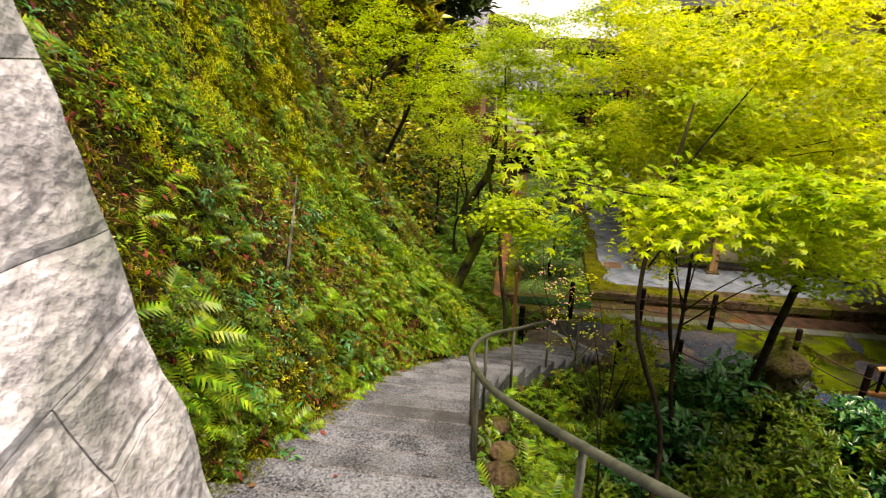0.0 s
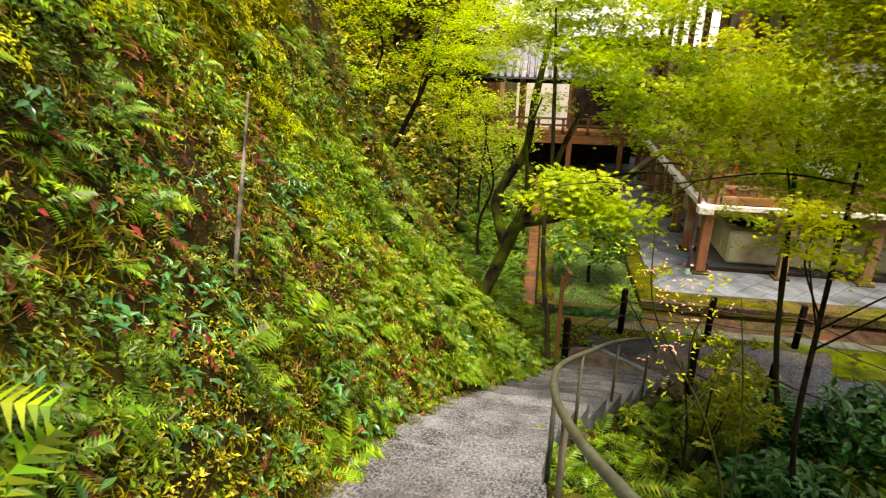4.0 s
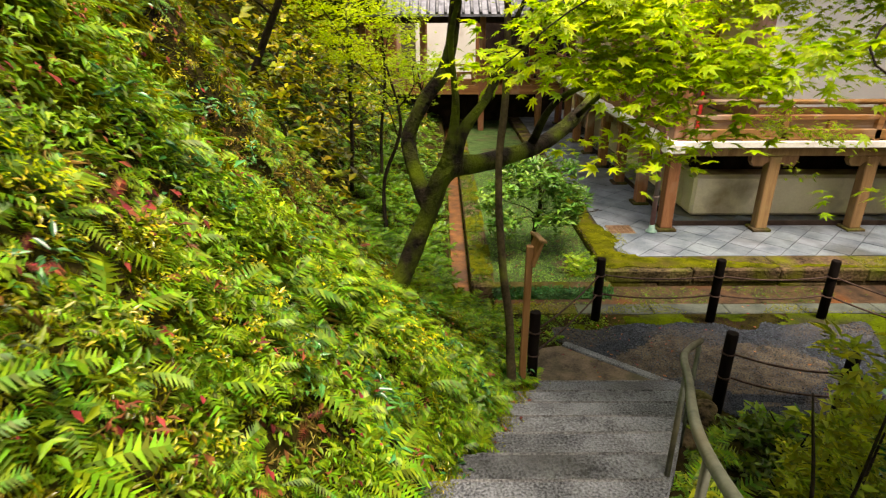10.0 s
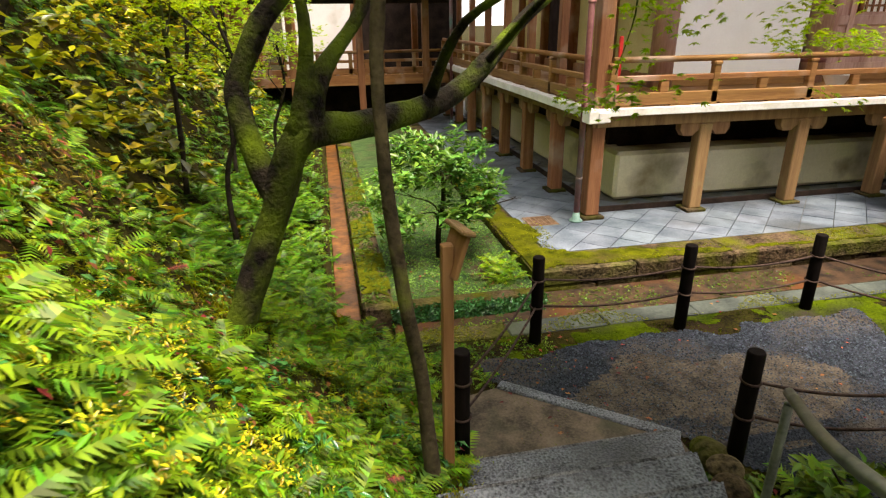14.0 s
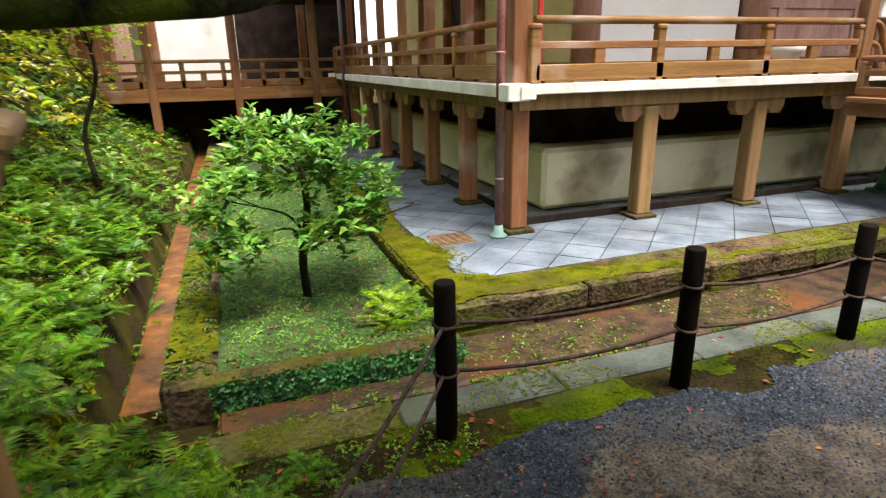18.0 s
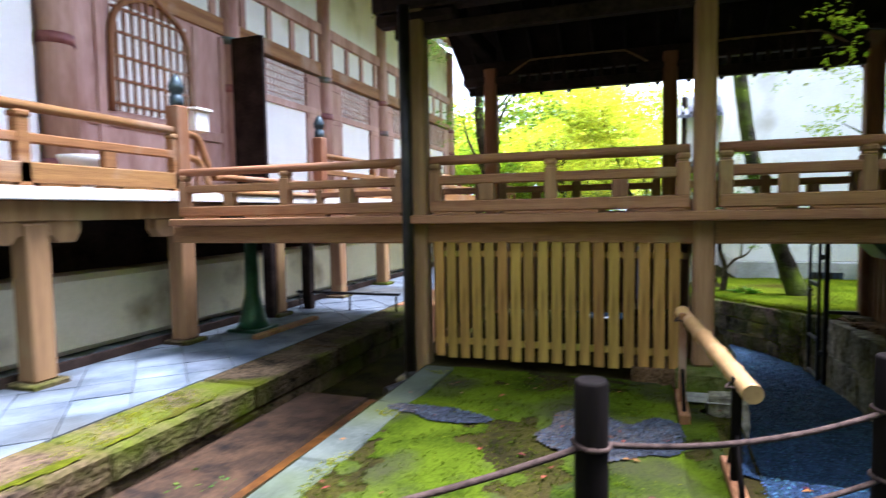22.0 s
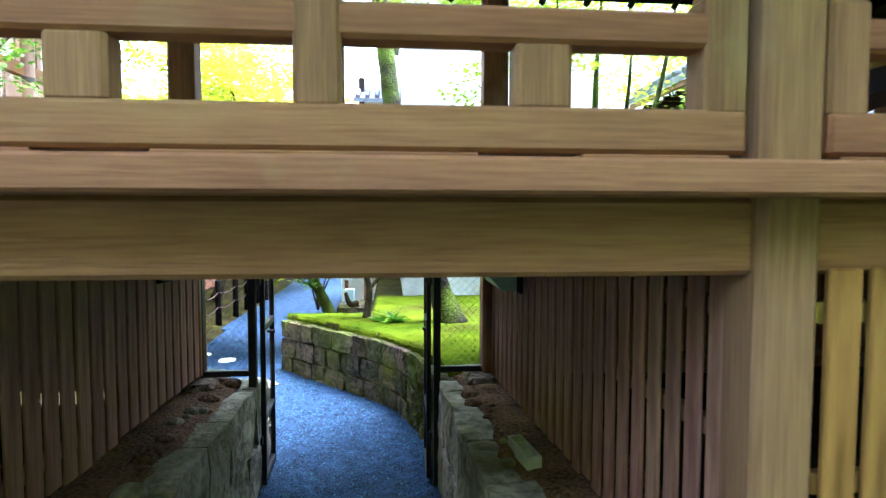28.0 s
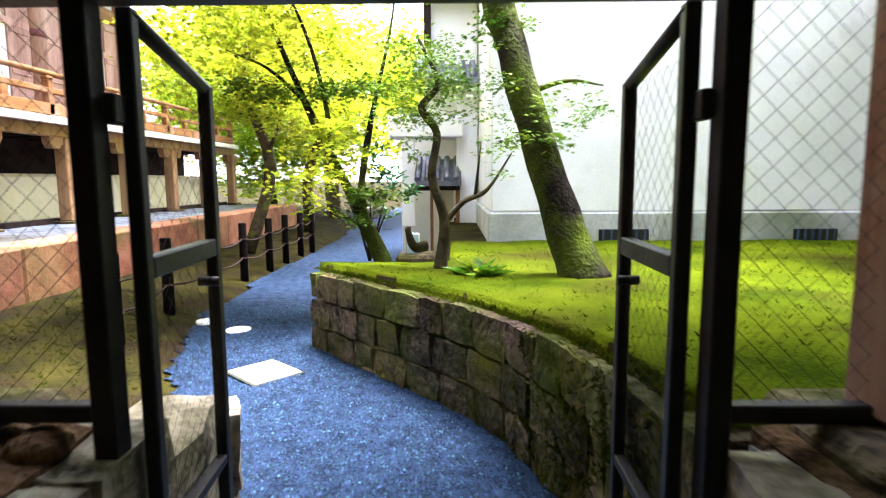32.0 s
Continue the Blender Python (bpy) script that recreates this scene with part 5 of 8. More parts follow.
for y in (8.07, 9.68):
    v, f = chain_mesh(0.31, 0.8)
    v = v[:, [1, 0, 2]] + (10.4, y, 0.12)
    part("wire_mesh", raw_mesh("wire_mesh", v, f), BLACK, gate, "diamond wire mesh")
for hinge, s, swing in ((GY1, 1, 93), (GY0, -1, 91)):
    leaf = thing("gate_leaf", (10.46, hinge, -0.72), "open black steel gate leaf with diamond wire mesh", "gate", "gate leaves")
    W, H = 0.46, 1.66
    m = Matrix.Translation((10.45, hinge - s * 0.055, -0.72)) @ Matrix.Rotation(radians((90 - swing) * -s), 4, "Z")
    for nm, q in (("stile", (0, 0.036, 0, H)), ("stile", (W - 0.036, W, 0, H - 0.09)), ("bottom_rail", (0.036, W - 0.036, 0.02, 0.056)), ("middle_rail", (0.036, W - 0.036, 1.09, 1.14)), ("lower_rail", (0.036, W - 0.036, 0.46, 0.49))):
        part(nm, box(q[0], q[1], -0.017, 0.017, q[2], q[3], 0.004, m), BLACK, leaf)
    part("top_rail", tube([m @ Vector((0.01, 0, H - 0.012)), m @ Vector((W - 0.012, 0, H - 0.1))], 0.019, 6), BLACK, leaf)
    v, f = chain_mesh(W - 0.07, H - 0.15)
    v = np.array([m @ Vector((a + 0.035, b, c + 0.05)) for a, b, c in v])
    part("wire_mesh", raw_mesh("wire_mesh", v, f), BLACK, leaf, "diamond wire mesh")
    for z in (0.3, 1.42):
        part("hinge", box(-0.05, 0.02, -0.012 + s * 0.014, 0.012 + s * 0.014, z, z + 0.06, 0.004, m), BLACK, leaf)
    part("latch", tube([m @ Vector((W - 0.06, -0.03, 1.02)), m @ Vector((W - 0.06, 0.03, 1.02))], 0.014, 8), BLACK, leaf)


# ---- stair handrail ----
handrail = thing("handrail", (-0.7, 5, 2.2), "grey-green painted steel pipe handrail beside the stairs", "handrail")
rail_xy = [(1.6, -0.9), (0.82, 0.3), (0.02, 1.5), (-0.54, 2.6), (-0.74, 3.3), (-0.85, 4.0), (-0.88, 4.8), (-0.82, 5.6), (-0.66, 6.3), (-0.47, 6.9), (-0.2, 7.55), (0.13, 8.3), (0.52, 8.88)]
rp = curve_points([(x, y, float(stair_z(np.array(y))) + (0.84 if y < 7 else 0.88)) for x, y in rail_xy], 6)
part("pipe", tube(rp, 0.022, 10), STEEL, handrail)
for x, y in [(0.82, 0.3), (-0.2, 1.95), (-0.74, 3.3), (-0.85, 4.2), (-0.83, 5.5), (-0.55, 6.65), (-0.04, 7.9), (0.5, 8.85)]:
    z = float(stair_z(np.array(y)))
    part("rail_post", tube([(x, y, z - 0.3), (x, y, z + 0.84)], 0.018, 8), STEEL, handrail)

# ---- rope posts ----
def rope_post(x, y, z, h=0.85, r=0.058):
    t = thing("rope_post", (x, y, z), "short black charred log post with rope round it", "bollard", "rope fence posts")
    pts = [(x, y, z - 0.15), (x, y, z + h * 0.5), (x, y, z + h - 0.012), (x, y, z + h)]
    part("log", tube(pts, [r, r * 0.98, r * 0.97, r * 0.86], 14, True, 0.05), POST, t)
    for zz in (0.74, 0.42):
        part("rope_wrap", tube([(x + math.cos(a) * (r + 0.004), y + math.sin(a) * (r + 0.004), z + h * zz + 0.006 * math.sin(a)) for a in np.linspace(0, 6.28, 13)], 0.009, 6), ROPE, t)
    return t


def rope(p, q, sag=0.06):
    a, b = Vector(p), Vector(q)
    pts = [a.lerp(b, k / 10) - Vector((0, 0, sag * 4 * (k / 10) * (1 - k / 10))) for k in range(11)]
    ob = part("rope", tube(pts, 0.011, 6, True, 0.15), ROPE)
    return tagged(ob, "dark hemp rope strung between log posts", "rope", "fence ropes")


ROW_A = [(-0.45, 10.35, 0.02), (0.61, 11.82, -0.03), (2.1, 11.77, -0.03), (3.6, 11.84, -0.08), (4.77, 10.57, -0.1), (5.48, 9.48, -0.12)]
ROW_B = [(1.42, 10.03, -0.04), (2.42, 9.72, -0.08), (3.3, 9.2, -0.1), (4.2, 8.6, -0.1), (5.33, 8.0, -0.05)]
ROW_C = [(x, y, -0.86) for x, y in ((13.9, 11.75), (15.2, 11.95), (16.3, 11.9), (17.3, 11.9), (18.3, 11.85), (19.2, 11.85), (20.2, 11.85), (20.9, 11.8))]
for row in (ROW_A, ROW_B, ROW_C):
    for p in row:
        rope_post(*p)
    for p, q in zip(row, row[1:]):
        for h in (0.63, 0.36):
            rope((p[0], p[1], p[2] + h), (q[0], q[1], q[2] + h))


# ---- trees ----
def tree(name, at, limbs, blobs, label, bark, leaf, **kw):
    t = thing(name, at, label, "tree")
    for k, c in enumerate(limbs):
        part("trunk" if k == 0 else "limb", limb(c, 10 if k == 0 else 7), bark, t)
    if blobs:
        crown("crown", blobs, LEAF[leaf], t, **kw)
    return t


def twiggy(base, top, r, blobs, bend=0.3, seed=1):
    """Limbs for a slender tree: a bent trunk, and a branch to each leaf cloud."""
    g = random.Random(seed)
    b, t = Vector(base), Vector(top)
    mid = [b.lerp(t, f) + Vector((g.uniform(-1, 1), g.uniform(-1, 1), 0)) * bend * math.sin(f * math.pi) for f in (0.33, 0.66)]
    trunk = [(*b, r), (*mid[0], r * 0.85), (*mid[1], r * 0.7), (*t, r * 0.4)]
    out = [trunk]
    for x, y, z, rad in blobs:
        q = Vector((x, y, z))
        f = min(0.95, max(0.35, (z - b.z) / max(0.1, t.z - b.z) - 0.25))
        s = mid[0].lerp(mid[1], (f - 0.33) / 0.33) if f < 0.66 else mid[1].lerp(t, (f - 0.66) / 0.34)
        if (q - s).length > 1.9:
            continue
        m = s.lerp(q, 0.5) + Vector((g.uniform(-0.2, 0.2), g.uniform(-0.2, 0.2), g.uniform(0.0, 0.25)))
        e = q + Vector((g.uniform(-0.3, 0.3), g.uniform(-0.3, 0.3), 0.1)) * rad
        out.append([(*s, r * 0.36), (*m, r * 0.22), (*q, r * 0.12), (*e, 0.004)])
        d = Vector((g.uniform(-1, 1), g.uniform(-1, 1), g.uniform(-0.2, 0.4))) * rad * 0.8
        out.append([(*m.lerp(q, g.uniform(0.3, 1)), r * 0.13), (*(q + d * 0.5), r * 0.08), (*(q + d), 0.003)])
    return out


def slender(name, base, top, r, blobs, label, leaf, bark=BARK_D, seed=1, **kw):
    return tree(name, base, twiggy(base, top, r, blobs, 0.3, seed), blobs, label, bark, leaf, **kw)


tree("maple_tree", (-1.6, 11.15, 0.2), [
    [(-2.02, 11.1, 0.5, 0.14), (-1.85, 11.15, 0.9, 0.11), (-1.55, 11.35, 1.6, 0.105), (-1.34, 11.45, 2.05, 0.125), (-0.9, 11.75, 2.08, 0.11), (-0.18, 12.3, 2.16, 0.1), (0.3, 12.65, 2.42, 0.09), (0.62, 12.95, 2.66, 0.07), (1.05, 13.3, 2.95, 0.06), (1.7, 13.6, 3.3, 0.03)],
    [(-1.52, 11.33, 1.6, 0.1), (-1.7, 11.6, 2.0, 0.09), (-1.78, 11.8, 2.35, 0.09), (-1.6, 11.85, 2.75, 0.085), (-1.32, 11.95, 3.2, 0.075), (-1.2, 11.9, 4.2, 0.06), (-1.0, 11.8, 5.2, 0.03)],
    [(-1.34, 11.45, 2.05, 0.13), (-1.15, 11.55, 2.5, 0.07), (-0.85, 11.75, 2.9, 0.05), (-0.6, 11.9, 3.6, 0.03), (-0.2, 12, 4.4, 0.012)],
    [(-1.34, 11.45, 2.05, 0.1), (-1.25, 11.5, 2.7, 0.045), (-1.3, 11.4, 3.5, 0.03), (-1.1, 11.0, 4.2, 0.012)],
    [(-0.3, 12.2, 2.2, 0.06), (-0.1, 11.7, 2.8, 0.035), (0.4, 11.1, 3.1, 0.02), (0.9, 10.6, 3.2, 0.008)],
    [(0.3, 12.65, 2.42, 0.04), (0.7, 11.7, 3.1, 0.02), (1.2, 10.9, 3.25, 0.01), (1.9, 10.5, 2.85, 0.004)], [(0.9, 11.3, 3.2, 0.012), (0.7, 10.7, 2.9, 0.006), (0.5, 10.5, 2.5, 0.003)],
], [(-0.9, 11.5, 4.1, 0.55), (-0.3, 11.9, 4.6, 0.8), (-1.4, 12.2, 5.3, 0.9), (0.3, 11.6, 4.3, 0.6), (1.7, 12.6, 3.9, 0.6), (1.1, 13.0, 3.7, 0.5), (-2.2, 12.0, 4.8, 0.7), (0.5, 10.5, 2.5, 0.25), (0.9, 10.5, 2.75, 0.35), (1.4, 10.4, 2.75, 0.4), (1.9, 10.4, 2.65, 0.4), (1.2, 10.6, 3.1, 0.35), (2.4, 10.5, 2.5, 0.3)],
    "crooked mossy maple with bright green leaves", BARK, "maple", density=34, flat=0.4, spray=0.36)

STAIR_CLOUDS = [(1.0, 6.7, 5.9, 0.7), (1.3, 5.9, 5.2, 0.6), (1.7, 6.3, 5.6, 0.8), (1.2, 4.4, 6.0, 0.7), (2.2, 5.8, 4.9, 0.8), (2.0, 4.6, 5.6, 0.8), (1.3, 3.9, 5.4, 0.55), (1.0, 3.6, 6.0, 0.5), (1.2, 8.6, 6.2, 1.0), (2.6, 8.4, 6.4, 1.0)]
stair_maple = tree("maple_tree", (0.46, 3.65, 1.3), twiggy((0.46, 3.65, 1.3), (0.7, 4.7, 5.5), 0.026, [(1.2, 4.4, 6.0, 0.7), (1.3, 3.9, 5.4, 0.55)], 0.3, 2), STAIR_CLOUDS, "slender maple with yellow-green leaves beside the stairs", BARK_D, "yellow", density=40)
for c in ([(0.66, 4.45, 4.9, 0.013), (0.75, 3.6, 5.22, 0.01), (0.45, 2.95, 5.28, 0.007), (0.0, 2.72, 5.32, 0.005), (-0.58, 2.76, 5.42, 0.002)], [(0.75, 3.6, 5.22, 0.007), (1.0, 3.0, 5.3, 0.004), (1.3, 2.6, 5.35, 0.002)], [(0.45, 2.95, 5.28, 0.005), (0.1, 3.2, 5.22, 0.003), (-0.25, 3.35, 5.2, 0.002)]):
    part("limb", limb(c, 6), BARK_D, stair_maple)
crown("leaves", [(-0.5, 2.77, 5.4, 0.12), (-0.3, 2.76, 5.36, 0.16), (-0.08, 2.75, 5.31, 0.18), (0.12, 2.6, 5.31, 0.2), (0.35, 2.8, 5.28, 0.22), (0.6, 3.0, 5.22, 0.25), (0.85, 3.1, 5.25, 0.25), (1.1, 2.9, 5.3, 0.25), (1.3, 2.65, 5.35, 0.22), (-0.2, 3.3, 5.2, 0.14), (0.1, 3.2, 5.2, 0.16), (0.3, 3.4, 5.08, 0.16), (0.8, 3.5, 5.15, 0.25)], LEAF["maple"], stair_maple, spray=0.4, density=120, flat=0.2)
crown("leaves", [(-1.0, 10.0, 5.5, 0.5), (-0.4, 10.2, 5.4, 0.5), (0.2, 10.0, 5.6, 0.5), (-0.55, 10.3, 4.85, 0.35), (0.1, 10.2, 4.85, 0.4), (-1.3, 10.4, 5.05, 0.4), (-0.2, 11, 6.0, 0.6), (0.6, 11, 6.2, 0.6), (1.2, 10.8, 6.3, 0.7), (-1.0, 11.2, 6.1, 0.5), (-0.6, 10.0, 5.85, 0.5), (0.1, 10.1, 5.95, 0.5), (-1.1, 9.8, 5.9, 0.45)], LEAF["maple"], stair_maple, spray=0.36, density=60, flat=0.45)
near_maple = slender("maple_tree", (2.1, 7.6, -0.15), (1.6, 7.3, 4.1), 0.035, [(2.6, 7.0, 3.5, 0.6), (3.2, 7.0, 3.3, 0.6), (3.2, 8.2, 3.3, 0.6), (4.0, 8.0, 3.4, 0.7), (2.6, 6.0, 4.1, 0.6), (1.9, 5.5, 4.5, 0.5), (2.2, 5.0, 4.7, 0.5), (1.3, 5.0, 4.95, 0.45), (1.2, 9.0, 3.6, 0.45), (1.8, 9.3, 3.5, 0.45), (3.4, 6.2, 3.9, 0.7), (1.25, 7.0, 3.6, 0.42), (1.6, 7.5, 3.45, 0.4), (2.0, 9.0, 3.6, 0.5), (2.7, 9.0, 3.4, 0.5)], "young maple with fresh green sprays reaching over the stairs", "maple", seed=31, density=44, flat=0.45)
for c in ([(1.7, 7.3, 3.9, 0.012), (0.9, 7.2, 4.0, 0.009), (0.0, 7.2, 3.85, 0.006), (-0.6, 7.2, 3.85, 0.004)], [(0.3, 7.2, 3.9, 0.006), (-0.1, 7.05, 3.6, 0.004), (0.2, 6.95, 3.4, 0.003)], [(-0.5, 7.2, 3.85, 0.005), (-0.9, 7.3, 3.75, 0.004), (-1.2, 7.45, 3.5, 0.003)]):
    part("limb", limb(c, 6), BARK_D, near_maple)
crown("leaves", [(-1.09, 7.93, 3.89, 0.2), (-0.92, 7.81, 3.78, 0.22), (-0.77, 7.68, 3.74, 0.22), (-0.64, 7.59, 3.61, 0.22), (-0.5, 7.5, 3.6, 0.22), (-0.39, 7.39, 3.5, 0.22), (-0.28, 7.29, 3.5, 0.2), (-0.18, 7.18, 3.41, 0.18), (-0.09, 7.08, 3.41, 0.18), (-0.02, 7.02, 3.35, 0.13), (-0.7, 7.58, 3.44, 0.14), (-1.08, 7.8, 3.5, 0.14), (-0.53, 7.45, 3.28, 0.12), (-0.4, 7.4, 3.24, 0.12), (-0.06, 7.02, 3.26, 0.1), (0.04, 6.91, 3.29, 0.06)], LEAF["maple"], near_maple, spray=0.42, density=130, flat=0.4)
slender("maple_tree", (2.3, 8.6, -0.15), (1.5, 8.5, 4.8), 0.04, [(0.3, 9.3, 4.3, 0.7), (1.1, 8.8, 4.6, 0.8), (2.1, 8.5, 4.3, 0.9), (3.2, 8.4, 4.5, 0.9), (1.0, 9.9, 3.9, 0.5), (2.8, 9.6, 3.9, 0.7), (1.7, 7.9, 4.0, 0.5), (-0.5, 9.6, 4.9, 0.6), (1.0, 10.5, 5.8, 0.9), (2.2, 10.5, 5.8, 0.9), (0.2, 10.8, 5.4, 0.8), (0.4, 10.2, 4.7, 0.65), (1.2, 10.2, 4.6, 0.7), (2.0, 10.3, 4.5, 0.7)], "slender maple with yellow-green leaves beside the stairs", "maple", seed=3, density=72)
over_maple = slender("maple_tree", (3.33, 8.84, -0.15), (3.3, 7.4, 5.2), 0.07, [(3.0, 6.2, 5.2, 1.0), (3.6, 8.2, 5.4, 0.9), (2.6, 4.6, 6.2, 0.9), (3.6, 6.8, 5.7, 0.9)], "maple turning yellow behind the shrubs", "yellow", seed=4, density=30)
crown("leaves", [(0.8, 6.85, 5.5, 0.5), (1.4, 6.65, 5.5, 0.6), (1.86, 6.46, 5.6, 0.6), (1.08, 6.74, 4.95, 0.5), (1.7, 6.5, 5.0, 0.55), (2.04, 6.33, 4.83, 0.5), (0.98, 8.77, 4.4, 0.5), (2.05, 8.42, 4.2, 0.6), (1.9, 6.3, 4.3, 0.45), (2.76, 8.06, 3.95, 0.6), (0.4, 8.94, 4.9, 0.5), (1.36, 6.57, 4.5, 0.4)], LEAF["yellow"], over_maple, spray=0.34, density=80, flat=0.4)
crown("leaves", [(1.2, 6.8, 5.2, 0.6), (2.3, 7.6, 4.7, 0.7), (1.8, 7.4, 5.3, 0.7), (2.6, 6.6, 5.0, 0.6), (2.9, 7.4, 4.4, 0.6), (1.3, 5.2, 5.2, 0.5), (1.5, 5.0, 4.75, 0.4), (1.0, 5.3, 5.5, 0.45)], LEAF["maple"], over_maple, spray=0.34, density=60, flat=0.4)
crown("leaves", [(0.73, 7.80, 5.01, 0.45), (1.09, 7.15, 4.77, 0.50), (1.32, 6.51, 4.63, 0.45), (1.64, 6.29, 4.24, 0.35), (0.99, 7.33, 4.27, 0.40), (1.42, 6.51, 5.10, 0.50), (1.20, 7.14, 5.33, 0.50), (0.42, 8.39, 5.33, 0.50)], LEAF["yellow"], over_maple, spray=0.34, density=60, flat=0.4)
crown("leaves", [(0.34, 8.36, 4.56, 0.40), (0.69, 8.22, 4.09, 0.35), (0.02, 9.42, 4.57, 0.50), (-0.56, 9.99, 4.88, 0.50), (-0.99, 10.50, 5.39, 0.60), (0.23, 8.92, 5.14, 0.50), (1.39, 6.71, 4.07, 0.25)], LEAF["maple"], over_maple, spray=0.34, density=60, flat=0.4)
slender("maple_tree", (4.6, 5.2, -0.1), (3.6, 4.8, 5.2), 0.06, [(2.9, 5.0, 5.3, 0.45), (3.4, 4.4, 5.1, 0.6), (3.2, 5.6, 4.7, 0.45)], "maple with orange autumn leaves", "orange", seed=5, density=36)
front_maple = slender("maple_tree", (6.2, 6.6, 0.05), (6.6, 7.2, 3.6), 0.05, [(6.7, 7.4, 3.15, 0.45), (6.6, 6.6, 2.95, 0.35), (7.0, 6.9, 3.1, 0.35), (6.3, 7.9, 3.4, 0.5), (6.1, 7.0, 3.7, 0.6)], "young maple with fresh green leaves before the corridor", "maple", seed=6, density=34)
for c in ([(6.3, 7.9, 3.3, 0.01), (6.35, 8.0, 2.7, 0.006), (6.35, 8.05, 2.2, 0.003)], [(6.35, 8.0, 2.9, 0.006), (6.55, 8.5, 2.6, 0.004), (6.75, 8.8, 2.3, 0.003), (6.83, 9.3, 2.35, 0.002)]):
    part("limb", limb(c, 5), BARK_D, front_maple)
crown("leaves", [(6.74, 8.75, 2.25, 0.12), (6.35, 8.05, 2.15, 0.2), (6.52, 8.4, 2.24, 0.1), (6.2, 7.8, 2.2, 0.16), (6.83, 9.3, 2.33, 0.06)], LEAF["maple"], front_maple, spray=0.2, density=120, flat=0.6)
for c in ([(6.5, 7.3, 3.0, 0.014), (6.2, 8.0, 2.5, 0.009), (6.05, 8.6, 2.25, 0.006), (6.0, 9.25, 2.06, 0.003)], [(6.05, 8.7, 2.22, 0.005), (6.0, 9.0, 2.05, 0.004), (6.0, 9.12, 1.93, 0.002)], [(6.2, 8.0, 2.5, 0.006), (6.0, 8.4, 2.15, 0.003)]):
    part("limb", limb(c, 5), BARK_D, front_maple)
crown("leaves", [(6.0, 9.1, 2.08, 0.05), (6.0, 9.0, 2.15, 0.07), (6.02, 8.82, 2.2, 0.07), (6.0, 8.49, 2.1, 0.06), (6.0, 8.38, 2.16, 0.07)], LEAF["fern"], front_maple, spray=0.26, density=150, flat=0.6, gaps=-1)
# pale maples high on the far bank
slender("maple_tree", (-4.4, 13.8, 2.2), (-3.2, 13.8, 5.2), 0.06, [(-3.5, 13.6, 4.6, 0.8), (-2.8, 13.6, 5.0, 0.8), (-2.0, 12.9, 4.95, 0.7), (-3.2, 15.0, 5.5, 0.9), (-1.5, 12.3, 4.75, 0.6), (-4.4, 15.5, 6.2, 0.9), (-2.3, 15.2, 4.6, 0.8), (-4.2, 12.6, 4.4, 0.6)], "pale green maple high on the far bank", "maple", seed=33, density=34)
slender("maple_tree", (-5.5, 17.5, 3.2), (-4.6, 17.5, 6.4), 0.07, [(-5.2, 17.2, 6.2, 0.9), (-6.6, 18.0, 7.0, 1.2), (-7.6, 16.5, 7.6, 1.2), (-6.4, 15.4, 6.6, 1.0), (-2.4, 18.0, 5.6, 1.0), (-1.2, 17.0, 5.4, 0.9), (-3.6, 18.2, 5.4, 0.8)], "tall maple above the far bank", "maple", seed=34, density=22, spray=0.5)
# sapling with pale pink and yellow leaves beside the handrail
TWIGLEAF = [leaf_clump(3, 90 + k, 0.45, 0.9, (-0.5, 0.6)) for k in range(3)]
sapling = tree("sapling", (0.57, 5.6, 0.5), [[(0.57, 5.6, 0.5, 0.014), (0.5, 5.55, 1.6, 0.012), (0.25, 5.65, 2.5, 0.009), (-0.2, 5.7, 3.3, 0.006), (-0.3, 5.65, 3.95, 0.003)], [(0.5, 5.55, 1.7, 0.008), (0.45, 5.65, 2.7, 0.006), (0.3, 5.65, 3.5, 0.003)], [(0.1, 5.66, 2.75, 0.006), (0.0, 5.5, 3.2, 0.005), (0.05, 5.4, 3.6, 0.003)], [(-0.15, 5.72, 3.0, 0.008), (-0.4, 5.75, 3.4, 0.004)], [(0.1, 5.8, 2.4, 0.008), (0.45, 5.9, 2.9, 0.004)]], None, "twiggy sapling with sparse yellow and pink leaves", BARK_D, "yellow")
for bl, lf, dn in (([(-0.25, 5.7, 3.6, 0.3), (0.1, 5.6, 3.2, 0.35), (0.35, 5.8, 2.9, 0.25), (-0.1, 5.7, 2.9, 0.25)], "yellow", 60), ([(-0.2, 5.65, 3.6, 0.3), (0.0, 5.6, 3.4, 0.35)], "pink", 40)):
    crown("leaves", bl, LEAF[lf], sapling, spray=0.05, density=dn, templates=TWIGLEAF, flat=1.0)
crown("leaves", [(0.39, 6.11, 3.80, 0.16), (0.69, 6.06, 3.93, 0.20), (0.82, 5.75, 3.82, 0.16), (0.29, 6.04, 3.53, 0.14), (0.48, 5.77, 3.56, 0.14), (0.81, 6.00, 3.87, 0.18)], LEAF["yellow"], sapling, spray=0.26, density=150, flat=0.45)
stem = tree("sapling", ((-2.66), 4.66, 3.5), [[((-2.66), 4.66, 3.5 - 0.1, 0.014), ((-2.66), 4.66, 3.5 + 0.3, 0.013), ((-2.66) + 0.05, 4.66, 3.5 + 0.6, 0.012), ((-2.66) + 0.1, 4.66 + 0.02, 3.5 + 0.9, 0.01), ((-2.66) + 0.16, 4.66 + 0.05, 3.5 + 1.3, 0.004)]], None, "pale blotched sapling stem with glossy leaves on the bank", BARK_P, "shrub")
